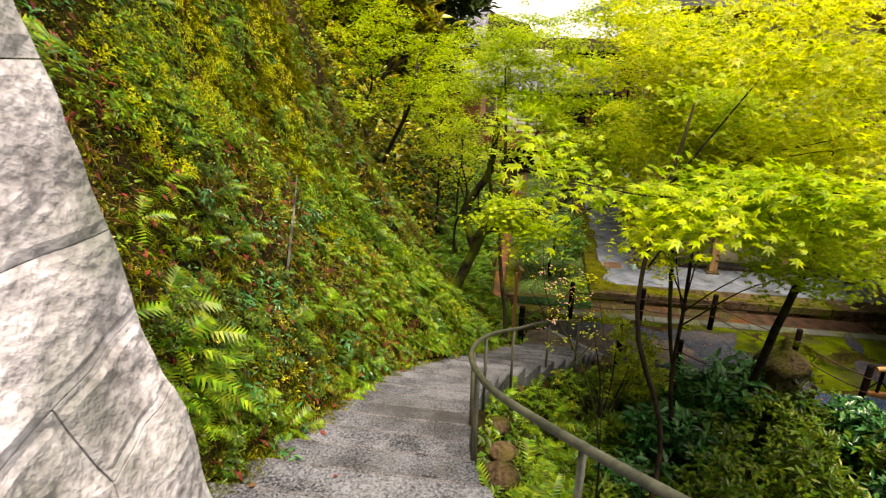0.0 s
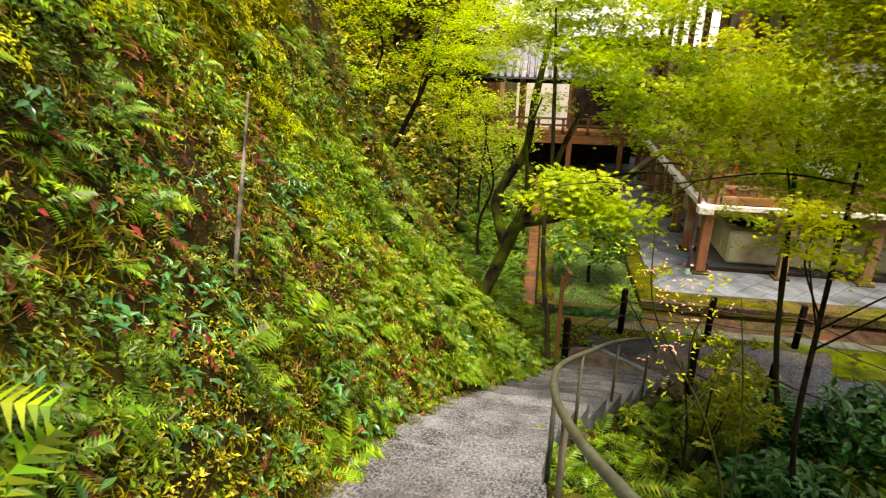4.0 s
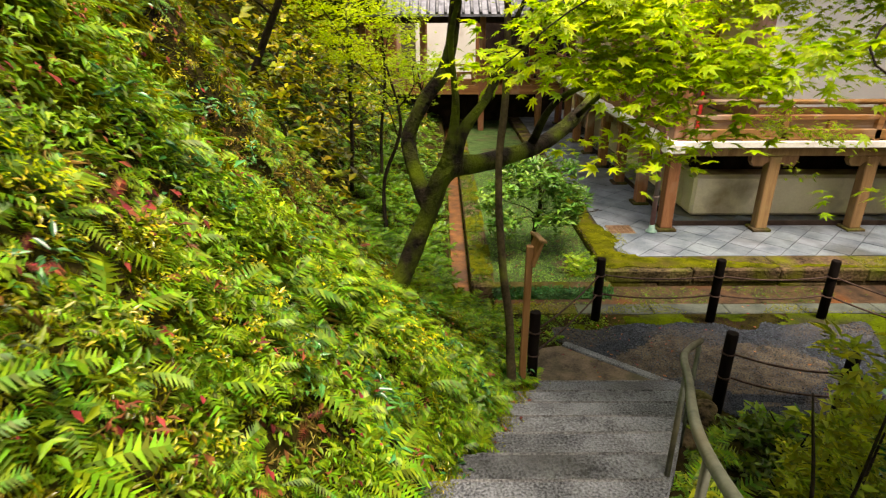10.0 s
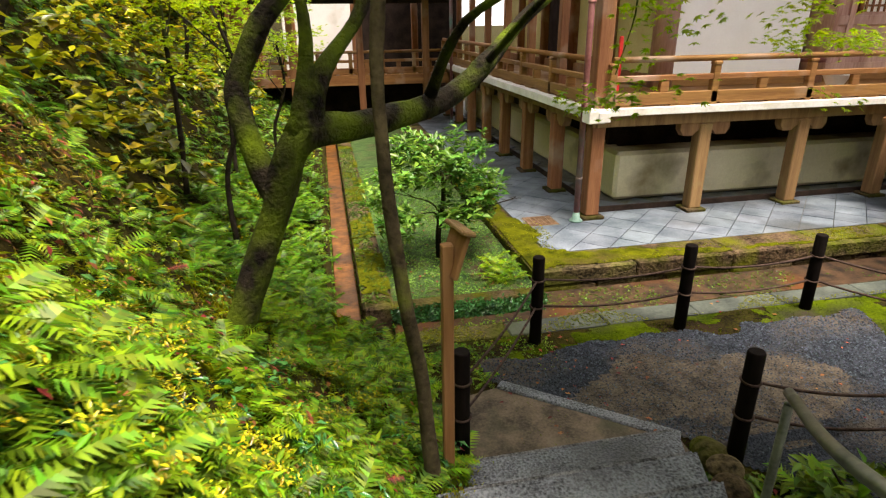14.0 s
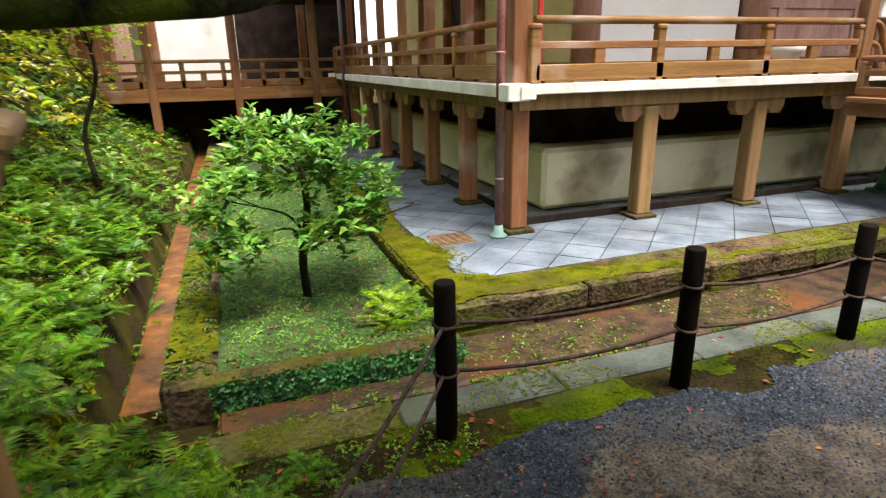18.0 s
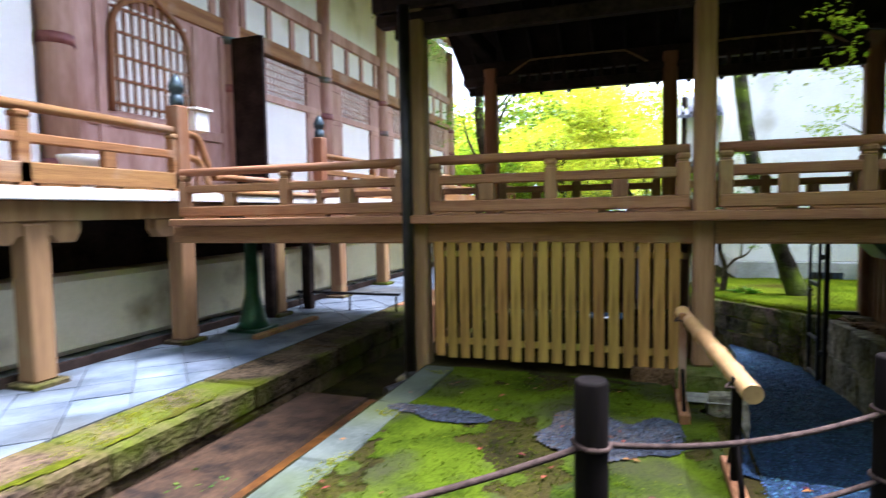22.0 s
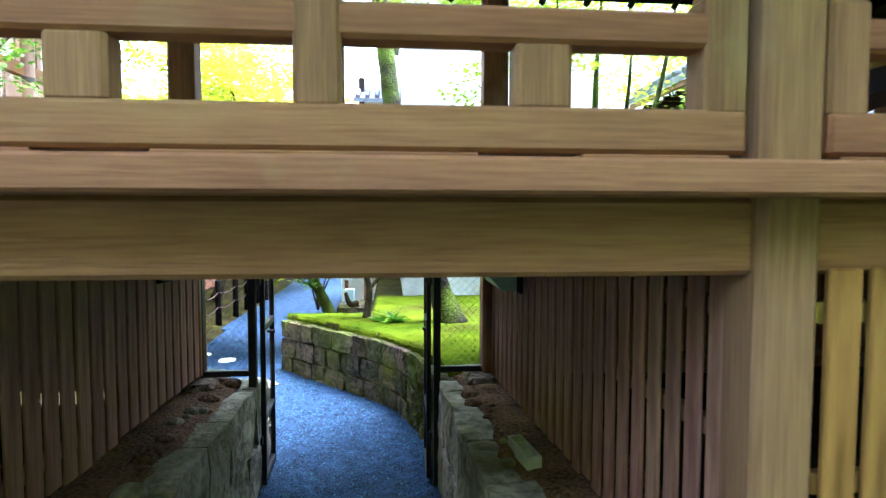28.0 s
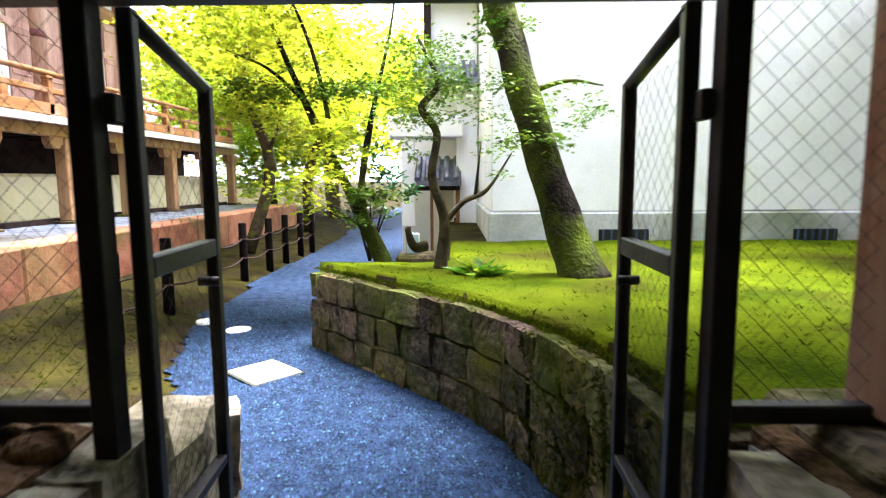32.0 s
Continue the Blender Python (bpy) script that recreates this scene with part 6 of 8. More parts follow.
crown("leaves", [((-2.66), 4.66, 3.5 + 0.9, 0.2), ((-2.66) + 0.1, 4.66, 3.5 + 1.1, 0.2), ((-2.66) - 0.1, 4.66 + 0.1, 3.5 + 1.2, 0.25)], LEAF["broad"], stem, spray=0.06, density=90, templates=TWIGLEAF, flat=0.9)
# leaning thin trunk beside the sign
tree("young_tree", (-0.72, 9.85, 0.4), [[(-0.72, 9.85, 0.2, 0.052), (-0.78, 9.83, 1.0, 0.04), (-0.88, 9.8, 1.7, 0.034), (-0.94, 9.8, 2.5, 0.03), (-0.9, 9.8, 3.3, 0.028), (-0.95, 9.9, 4.6, 0.024), (-1.0, 9.9, 5.4, 0.012)], [(-0.9, 9.8, 3.3, 0.02), (-0.6, 9.9, 4.0, 0.012), (-0.3, 10.0, 4.5, 0.006)]], [(-0.9, 10.0, 5.2, 0.6), (-0.4, 10.1, 4.7, 0.45)], "thin leaning trunk with lichened bark on the bank", BARK_L, "maple", density=12)
for k, (x, y, z, hh) in enumerate(((-2.95, 14.75, 0.9, 3.0), (-2.3, 13.9, 0.4, 2.6), (-2.6, 16.5, 0.7, 3.0), (-2.0, 18.0, 0.3, 2.4), (-4.4, 13.2, 2.0, 2.6), (-3.6, 18.5, 1.4, 3.0))):
    z = float(ground_z(x, y)) - 0.05
    slender("young_tree", (x, y, z), (x + 0.1, y, z + hh), 0.035, [(x, y, z + hh * 0.85, 0.55), (x + 0.5, y - 0.2, z + hh, 0.6), (x - 0.5, y + 0.2, z + hh * 1.05, 0.6)], "young dark-stemmed maple on the bank", "maple", seed=10 + k, density=24)

# shrub-like tree in the planted bed
SHRUBLEAF = [leaf_clump(12, k, 0.42, 0.55, (-0.4, 0.7)) for k in range(3)]
bed_tree_blobs = [(0.2, 14.55, 1.0, 0.55), (-0.4, 14.5, 0.75, 0.45), (0.95, 14.6, 0.72, 0.45), (1.25, 14.5, 0.55, 0.3), (0.45, 14.3, 0.45, 0.35), (-0.1, 14.9, 1.2, 0.4), (0.6, 15.0, 1.1, 0.4), (-0.35, 14.2, 0.45, 0.3), (0.95, 14.4, 0.45, 0.3)]
tree("garden_tree", (0.22, 14.55, -0.24), twiggy((0.22, 14.55, -0.3), (0.25, 14.6, 1.1), 0.045, bed_tree_blobs, 0.12, 7), bed_tree_blobs, "small spreading evergreen tree in the planted bed", BARK_D, "garden", spray=0.13, density=80, templates=SHRUBLEAF, flat=0.6)


def shrub(x, y, z, r, leaf="shrub", label="dark green leafy shrub beside the stairs", spray=0.12, dens=55, seed=0, h=1.0):
    t = thing("shrub", (x, y, z), label, "shrub", "shrubs")
    g = random.Random(seed)
    blobs = [(x + g.uniform(-0.5, 0.5) * r, y + g.uniform(-0.5, 0.5) * r, z + r * g.uniform(0.45, 1.1) * h, r * g.uniform(0.45, 0.7)) for _ in range(5)]
    for bx, by, bz, br in blobs:
        part("stem", limb([(x, y, z - 0.1, 0.018), ((x + bx) / 2 + 0.05, (y + by) / 2, (z + bz) / 2, 0.013), (bx, by, bz, 0.006)], 5), BARK_D, t)
    crown("leaves", blobs, LEAF[leaf], t, spray=spray, density=dens, templates=SHRUBLEAF, flat=0.75)
    return t


for k, (x, y, r) in enumerate([(0.9, 4.3, 0.55), (1.6, 5.3, 0.7), (0.6, 5.6, 0.5), (1.2, 6.3, 0.6), (2.3, 6.2, 0.8), (0.9, 7.4, 0.5), (1.9, 7.4, 0.7), (2.7, 7.6, 0.8), (1.6, 8.4, 0.55), (2.5, 8.8, 0.6), (3.5, 8.3, 0.7), (3.2, 5.2, 0.9), (1.4, 3.4, 0.7), (2.5, 3.9, 0.9), (3.6, 6.4, 0.9), (4.4, 7.9, 0.7), (1.7, 9.3, 0.45), (0.4, 3.6, 0.45), (3.0, 8.5, 0.8), (3.9, 7.6, 0.9), (4.7, 7.0, 0.8), (4.5, 5.8, 0.9)]):
    z = float(ground_z(x, y))
    shrub(x, y, z, r, "shrub" if k % 3 else "broad", seed=k, spray=0.13 if k % 3 else 0.19)


azalea = shrub(0.85, 7.75, 0.25, 0.85, "azalea", "tall olive-green azalea with rosettes of leaves beside the handrail", 0.1, 60, 51, 1.7)
shrub(1.25, 8.6, 0.0, 0.7, "azalea", "tall olive-green azalea with rosettes of leaves beside the handrail", 0.1, 55, 52, 1.4)


# ---- undergrowth ----
def frame_on(n, yaw, lean):
    """Rotation matrices whose z follows the mean of the slope's normal and the vertical."""
    up = np.stack([n[:, 0] * lean, n[:, 1] * lean, n[:, 2] * lean + (1 - lean)], 1)
    up /= np.linalg.norm(up, axis=1)[:, None]
    a = np.stack([np.cos(yaw), np.sin(yaw), np.zeros_like(yaw)], 1)
    xa = a - up * np.sum(a * up, 1)[:, None]
    xa /= np.linalg.norm(xa, axis=1)[:, None]
    return np.stack([xa, np.cross(up, xa), up], 2)


def bank_points(count, y0, y1, depth, near=1.0, start=0.03):
    y = rng.uniform(y0, y1, count)
    foot = np.where(y < 10.2, stair_left(y), np.interp(y, [10.2, 11.2, 12.4, 13.4, 30], [-0.46, -0.55, -0.9, -1.45, -1.5]))
    d = start + depth * rng.uniform(0, 1, count) ** near
    x = foot - d
    e = 0.08
    gx = (ground_z(x + e, y) - ground_z(x - e, y)) / (2 * e)
    gy = (ground_z(x, y + e) - ground_z(x, y - e)) / (2 * e)
    n = np.stack([-np.clip(gx, -3, 3), -np.clip(gy, -2, 2), np.ones_like(gx)], 1)
    n /= np.linalg.norm(n, axis=1)[:, None]
    return np.stack([x, y, rough_z(x, y) - 0.01], 1), n


def undergrowth(name, label, category, temps, pts, normals, size, leaf, lean=0.6):
    k = len(pts)
    rots = frame_on(normals, rng.uniform(0, 6.28, k), lean)
    sizes = rng.uniform(*size, k)
    which = rng.integers(0, len(temps), k)
    vs, fs, o = [], [], 0
    for j, t in enumerate(temps):
        s = which == j
        p = np.einsum("nij,kj->nki", rots[s] * sizes[s].reshape(-1, 1, 1), t[0]) + pts[s][:, None, :]
        fs.append((t[1][None] + (np.arange(s.sum()) * len(t[0]))[:, None, None]).reshape(-1, 3) + o)
        vs.append(p.reshape(-1, 3))
        o += len(vs[-1])
    ob = part(name, raw_mesh(name, np.vstack(vs), np.vstack(fs)), LEAF[leaf])
    return tagged(ob, label, category, kind="stuff")


FERNS = [fern_plant(7, k) for k in range(4)]
CLUMPS = [leaf_clump(7, k + 20, 0.5, 0.6, (-0.2, 0.9)) for k in range(4)]
TUFTS = [grass_tuft(6, k) for k in range(3)]
MTUFTS = [grass_tuft(3, k + 5) for k in range(4)]
SINGLE = [leaf_shape(1, 0.55, 0.08, 0.1)]


def patch(p, n, seed, low=0.0, s=0.9):
    """Keeps the points where a soft patch pattern is above low."""
    k = np.array([noise.noise(Vector(q) * s + Vector((seed * 7.3, seed * 3.1, 0))) + 0.35 * noise.noise(Vector(q) * s * 3.7 + Vector((0, seed, 0))) > low for q in p])
    return p[k], n[k]


p, n = patch(*bank_points(1700, 0.8, 12.5, 3.4, 1.2), 1, 0.02)
undergrowth("fern_undergrowth", "bright green ferns covering the bank", "ferns", FERNS, p, n, (0.1, 0.24), "darkfern", 0.65)
p, n = bank_points(190, 1.5, 12.5, 3.0, 1.1)
undergrowth("fern_undergrowth", "large fresh ferns on the bank", "ferns", FERNS, p, n, (0.26, 0.4), "fern", 0.6)
p, n = patch(*bank_points(9000, 2.0, 9.6, 2.4, 1.0), 31, 0.0, 1.7)
undergrowth("leafy_undergrowth", "fine leafy cover on the bank beside the stairs", "undergrowth", CLUMPS, p, n, (0.02, 0.05), "bank", 0.4)
BUSHY = [leaf_clump(16, k + 120, 0.4, 0.95, (-0.3, 0.8)) for k in range(5)]
SPRIG = [leaf_clump(9, k + 140, 0.34, 0.8, (-0.2, 0.7)) for k in range(4)]


def lifted(p, n, low, high):
    """Points raised off the slope along its normal, as leaves stand off on their twigs."""
    return p + n * rng.uniform(low, high, len(p))[:, None], n


p, n = lifted(*patch(*bank_points(3600, 0.5, 4.3, 3.2, 0.9), 21, -0.02, 1.3), 0.0, 0.16)
undergrowth("bank_shrubs", "glossy dark evergreen sprigs standing off the upper bank", "shrubs", BUSHY, p, n, (0.028, 0.052), "shrub", 0.6)
p, n = lifted(*patch(*bank_points(6500, 0.5, 11.0, 3.8, 0.9), 22, 0.0, 1.1), 0.0, 0.14)
undergrowth("bank_shrubs", "yellow-green leafy sprigs standing off the bank", "shrubs", BUSHY, p, n, (0.018, 0.04), "bank", 0.6)
p, n = lifted(*patch(*bank_points(1500, 0.8, 10.5, 3.4, 0.9), 23, 0.2, 1.2), 0.02, 0.16)
undergrowth("bank_shrubs", "broad shiny leaves on low shrubs of the bank", "shrubs", SPRIG, p, n, (0.05, 0.1), "broad", 0.6)
p, n = lifted(*patch(*bank_points(2600, 0.8, 10.5, 3.4, 0.8), 24, 0.05, 1.4), 0.0, 0.1)
undergrowth("bank_shrubs", "fresh light green seedling leaves on the bank", "shrubs", SPRIG, p, n, (0.025, 0.06), "fern", 0.6)
p, n = patch(*bank_points(8000, 1.5, 9.6, 2.6, 1.0), 26, -0.1, 1.6)
undergrowth("bank_grass", "fine grass and moss on the bank beside the stairs", "grass", TUFTS, p, n, (0.03, 0.08), "grass", 0.95)
p, n = patch(*bank_points(9000, 4.5, 9.7, 1.7, 1.0, 1.5), 25, -0.1, 0.8)
undergrowth("hanging_grass", "yellow-green grass hanging down the steep bank", "grass", TUFTS, p, n, (0.08, 0.2), "grass", 1.0)
# Bright yellow leaves added here in place of highlights on the upper bank.
p, n = lifted(*patch(*bank_points(4200, 3.5, 7.6, 2.4, 1.0, 1.0), 27, 0.0, 1.1), 0.03, 0.16)
undergrowth("bank_shrubs", "bright yellow sprigs high on the bank, standing in for lit leaves", "shrubs", BUSHY, p, n, (0.022, 0.045), "yellow", 0.9)
p, n = lifted(*patch(*bank_points(5200, 2.5, 8.5, 2.4, 1.0, 1.1), 34, -0.05, 1.2), 0.04, 0.18)
undergrowth("bank_shrubs", "bright shiny leaves on twigs high on the bank", "shrubs", SPRIG, p, n, (0.04, 0.075), "fern", 0.7)
p, n = bank_points(230, 6.3, 10.2, 1.3, 1.1)
undergrowth("fern_undergrowth", "fresh small ferns overhanging the lower steps", "ferns", FERNS, p, n, (0.14, 0.28), "fern", 0.75)
p, n = lifted(*patch(*bank_points(2000, 6.3, 10.2, 1.5, 1.1), 41, 0.0, 1.8), 0.0, 0.1)
undergrowth("leafy_undergrowth", "fresh green leaves overhanging the lower steps", "undergrowth", SPRIG, p, n, (0.035, 0.075), "fern", 0.6)
p, n = bank_points(110, 7.3, 11.0, 2.0, 1.0)
undergrowth("fern_undergrowth", "broad fresh ferns on the lower bank", "ferns", FERNS, p, n, (0.22, 0.4), "fern", 0.6)
p, n = bank_points(330, 1.5, 12.5, 3.4, 1.0)
undergrowth("dry_ferns", "withered red-brown fern fronds on the bank", "ferns", [fern_plant(3, k + 9) for k in range(3)], p, n, (0.1, 0.22), "dead", 0.8)
p, n = patch(*bank_points(22000, 0.5, 12.5, 4.0, 1.1), 2, -0.08, 1.5)
undergrowth("leafy_undergrowth", "mixed small green leaves covering the bank", "undergrowth", CLUMPS, p, n, (0.016, 0.045), "bank", 0.45)
p, n = patch(*bank_points(13000, 0.5, 12.5, 4.0, 1.0), 3, -0.2)
undergrowth("leafy_undergrowth", "dark green leaves among the ferns on the bank", "undergrowth", CLUMPS, p, n, (0.022, 0.06), "shrub", 0.4)
p, n = patch(*bank_points(15000, 0.5, 12.5, 4.2, 1.0), 4, -0.05)
undergrowth("bank_grass", "olive grass and moss tufts on the bank", "grass", TUFTS, p, n, (0.035, 0.12), "grass", 0.95)
p, n = patch(*bank_points(24000, 1.0, 12.0, 3.2, 1.0), 32, 0.05, 1.3)
undergrowth("bank_moss", "short olive moss covering the bare parts of the bank", "moss", MTUFTS, p, n, (0.018, 0.045), "grass", 1.0)
y = rng.uniform(1.0, 10.1, 6000)
p = np.stack([stair_left(y) + rng.normal(-0.01, 0.05, len(y)), y, -0.02 + (np.floor((STAIR_FOOT - y) / (RISE / STAIR_SLOPE)) + 1) * RISE], 1)
p = p[edge_noise(p[:, 0] * 0, p[:, 1], 1.8) > -0.25]
undergrowth("step_moss", "yellow-green moss along the edge of the steps", "moss", MTUFTS, p, np.tile((0.0, 0.0, 1.0), (len(p), 1)), (0.015, 0.035), "grass", 0.3)
p, n = patch(*bank_points(1100, 1.5, 12.0, 3.0, 1.0), 5, 0.05)
undergrowth("broad_leaf_plants", "glossy broad-leaved plants among the ferns", "plants", [leaf_clump(12, k + 40, 0.42, 0.8, (-0.2, 0.7)) for k in range(4)], p, n, (0.04, 0.085), "broad", 0.45)
p, n = patch(*bank_points(7000, 1.0, 12.0, 3.6, 1.0), 12, 0.05, 0.7)
undergrowth("dry_grass", "straw-coloured dry grass hanging on the bank", "grass", TUFTS, p, n, (0.04, 0.13), "straw", 0.9)
p = np.array([(-2.6, 2.78, 4.45), (-2.5, 2.86, 4.25), (-2.42, 2.54, 4.15), (-2.35, 2.74, 3.92), (-2.28, 2.84, 3.74), (-2.3, 2.52, 3.95), (-2.5, 2.6, 4.3), (-2.24, 3.07, 3.55)])
undergrowth("fern_undergrowth", "large pale green ferns beside the upper steps", "ferns", FERNS, p, np.tile((0.7, 0.0, 0.7), (len(p), 1)), (0.3, 0.44), "fern", 0.7)
p, n = patch(*bank_points(700, 1.5, 12.0, 3.2, 1.0), 6, 0.1)
undergrowth("yellow_leaf_plants", "yellowing seedlings on the bank", "plants", CLUMPS, p, n, (0.03, 0.07), "yellow", 0.7)
p, n = lifted(*patch(*bank_points(900, 1.5, 9.5, 3.4, 0.9), 7, 0.25, 1.6), 0.02, 0.14)
undergrowth("red_leaf_plants", "red-leaved seedlings on the bank", "plants", [leaf_clump(6, k + 60, 0.3, 0.5, (-0.2, 1.1)) for k in range(3)], p, n, (0.035, 0.075), "dead", 0.7)
p, n = lifted(*patch(*bank_points(4200, 1.5, 12.5, 3.2, 1.0), 33, 0.05, 1.5), 0.01, 0.13)
undergrowth("fallen_leaves", "fallen brown and red leaves on the bank", "leaves", SINGLE, p, n, (0.035, 0.075), "dead", 1.0)
p, n = lifted(*patch(*bank_points(1500, 6.0, 11.2, 2.0, 1.0), 42, 0.12, 2.0), 0.0, 0.1)
undergrowth("fallen_leaves", "brown and purple leaves caught on the lower bank", "leaves", SINGLE, p, n, (0.03, 0.055), "dead", 0.8)
p, n = bank_points(700, 12.0, 26.0, 6.0, 0.9)
undergrowth("fern_undergrowth", "ferns on the far part of the bank", "ferns", FERNS, p, n, (0.2, 0.42), "darkfern", 0.6)
p, n = bank_points(5000, 11.5, 28.0, 9.0, 0.9)
undergrowth("leafy_undergrowth", "dark leafy undergrowth on the far bank", "undergrowth", CLUMPS, p, n, (0.06, 0.16), "shrub", 0.6)
p, n = patch(*bank_points(6000, 11.5, 28.0, 7.0, 0.9), 8, 0.0)
undergrowth("leafy_undergrowth", "leafy undergrowth on the far bank", "undergrowth", CLUMPS, p, n, (0.05, 0.12), "bank", 0.6)
p, n = bank_points(2200, 12.5, 26.0, 8.0, 0.8)
p[:, 0] -= 1.2
p[:, 2] = rough_z(p[:, 0], p[:, 1]) + rng.uniform(0.1, 0.9, len(p))
undergrowth("dense_bushes", "dense dark bushes on the upper far bank", "bushes", CLUMPS, p, n, (0.14, 0.28), "bank", 0.3)
p, n = patch(*bank_points(4500, -2.0, 13.0, 9.0, 0.7), 9, -0.1)
keep = p[:, 0] < -4.4
p, n = p[keep], n[keep]
undergrowth("leafy_undergrowth", "leafy undergrowth on the upper bank", "undergrowth", CLUMPS, p, n, (0.06, 0.14), "bank", 0.4)
p, n = patch(*bank_points(4500, -2.0, 13.0, 9.0, 0.7), 10, -0.1)
keep = p[:, 0] < -4.4
p, n = p[keep], n[keep]
undergrowth("leafy_undergrowth", "dark leafy undergrowth on the upper bank", "undergrowth", CLUMPS, p, n, (0.08, 0.18), "grass", 0.4)


def scatter_box(count, x0, x1, y0, y1, keep=None):
    x, y = rng.uniform(x0, x1, count), rng.uniform(y0, y1, count)
    if keep is not None:
        k = keep(x, y)
        x, y = x[k], y[k]
    return np.stack([x, y, rough_z(x, y)], 1), np.tile((0.0, 0.0, 1.0), (len(x), 1))


p, n = scatter_box(260, -2.9, -1.3, 11.6, 19.0)
undergrowth("fern_undergrowth", "ferns hanging over the side drain", "ferns", FERNS, p, n, (0.18, 0.4), "darkfern", 0.3)
p, n = scatter_box(1300, -3.0, -1.25, 11.0, 24.0)
undergrowth("leafy_undergrowth", "leafy cover beside the side drain", "undergrowth", CLUMPS, p, n, (0.03, 0.1), "shrub", 0.3)
p, n = scatter_box(2600, -1.3, -0.62, 13.2, 22.0, lambda x, y: np.abs(x + 1.1 + 0.12 * edge_noise(y, y, 0.9)) > 0.1)
p[:, 2] = np.where(p[:, 0] > -0.92, -0.17, -0.45)
undergrowth("drain_weeds", "moss and small weeds along the side drain", "weeds", CLUMPS, p, n, (0.02, 0.05), "shrub", 0.1)
p, n = scatter_box(4500, -3.2, -1.25, 11.0, 24.0)
undergrowth("leafy_undergrowth", "light green cover beside the side drain", "undergrowth", CLUMPS, p, n, (0.025, 0.06), "fern", 0.3)
p, n = scatter_box(90, -1.9, -0.55, 10.7, 12.1)
undergrowth("fern_undergrowth", "bright green ferns at the foot of the bank", "ferns", FERNS, p, n, (0.2, 0.36), "fern", 0.3)


OFF = lambda x, y: (x < -0.38) | (y > 11.3)
p, n = scatter_box(26, -0.75, 0.1, 10.5, 12.0, OFF)
undergrowth("fern_undergrowth", "small ferns beside the landing", "ferns", FERNS, p, n, (0.1, 0.22), "fern", 0.1)
p, n = scatter_box(2200, -0.9, 0.75, 10.45, 12.3, OFF)
undergrowth("leafy_undergrowth", "short weeds and grass beside the landing", "weeds", CLUMPS, p, n, (0.012, 0.035), "fern", 0.0)
p, n = scatter_box(170, -0.9, 0.9, 10.45, 12.3)
p[:, 2] += 0.015
undergrowth("fallen_leaves", "fallen leaves beside the landing", "leaves", SINGLE, p, n, (0.03, 0.06), "dead", 0.0)


def right_bed(x, y):
    return (x > stair_right(y) + 0.08) & (y < 9.9) & (x < 5) & (y < 10.2 - 0.3 * x + 0.3)


p, n = scatter_box(330, -0.8, 5, 2.0, 9.9, right_bed)
undergrowth("fern_undergrowth", "ferns beside the handrail", "ferns", FERNS, p, n, (0.25, 0.5), "fern", 0.3)
p = np.array([(0.45, 7.0, 0.35), (0.2, 7.4, 0.65), (0.7, 6.7, 0.1), (0.1, 6.4, 0.6), (-0.2, 6.0, 1.0), (0.0, 7.0, 0.7), (-0.3, 5.2, 1.4)])
undergrowth("fern_undergrowth", "tall ferns beside the handrail", "ferns", FERNS, p, np.tile((0.4, 0.0, 0.9), (len(p), 1)), (0.5, 0.7), "fern", 0.4)
p, n = scatter_box(6500, -0.8, 6, 1.0, 9.9, right_bed)
undergrowth("leafy_undergrowth", "dark green undergrowth beside the stairs", "undergrowth", CLUMPS, p, n, (0.06, 0.16), "shrub", 0.3)
p, n = scatter_box(500, -0.6, 6.4, 12.85, 13.3, lambda x, y: rng.uniform(-0.6, 3.2, len(x)) + edge_noise(x, y, 1.5) * 2 > x * 0.5 - 0.6)
p[:, 2] = -0.41
undergrowth("drain_weeds", "small green weeds in the drain", "weeds", CLUMPS, p, n, (0.02, 0.05), "darkfern", 0.2)
p, n = scatter_box(2600, -0.6, 4.8, 12.78, 13.45, lambda x, y: edge_noise(x, y, 2.0) > -0.1)
p[:, 2] = -0.41
undergrowth("drain_weeds", "dark green weeds in the drain", "weeds", CLUMPS, p, n, (0.02, 0.05), "shrub", 0.2)
p, n = scatter_box(1500, -0.6, 1.2, 13.05, 13.1)
p[:, 2] = rng.uniform(-0.5, -0.22, len(p))
undergrowth("wall_ivy", "small ivy leaves on the bed wall", "ivy", CLUMPS, p, n * 0 + (0, -1, 0.2), (0.03, 0.06), "broad", 0.9)
p, n = scatter_box(6000, -0.55, 1.18, 13.3, 20)
p[:, 2] = -0.24
undergrowth("bed_groundcover", "low pale green groundcover in the bed", "groundcover", CLUMPS, p, n, (0.018, 0.04), "garden", 0.1)
p, n = scatter_box(220, -0.5, 1.1, 13.35, 17)
p[:, 2] = -0.21
undergrowth("fallen_leaves", "fallen leaves on the planted bed", "leaves", SINGLE, p, n, (0.03, 0.06), "dead", 0.0)
p, n = scatter_box(9, 0.75, 1.1, 13.35, 14.2)
p[:, 2] = -0.24
undergrowth("fern_undergrowth", "ferns at the foot of the garden tree", "ferns", FERNS, p, n, (0.15, 0.38), "fern", 0.1)


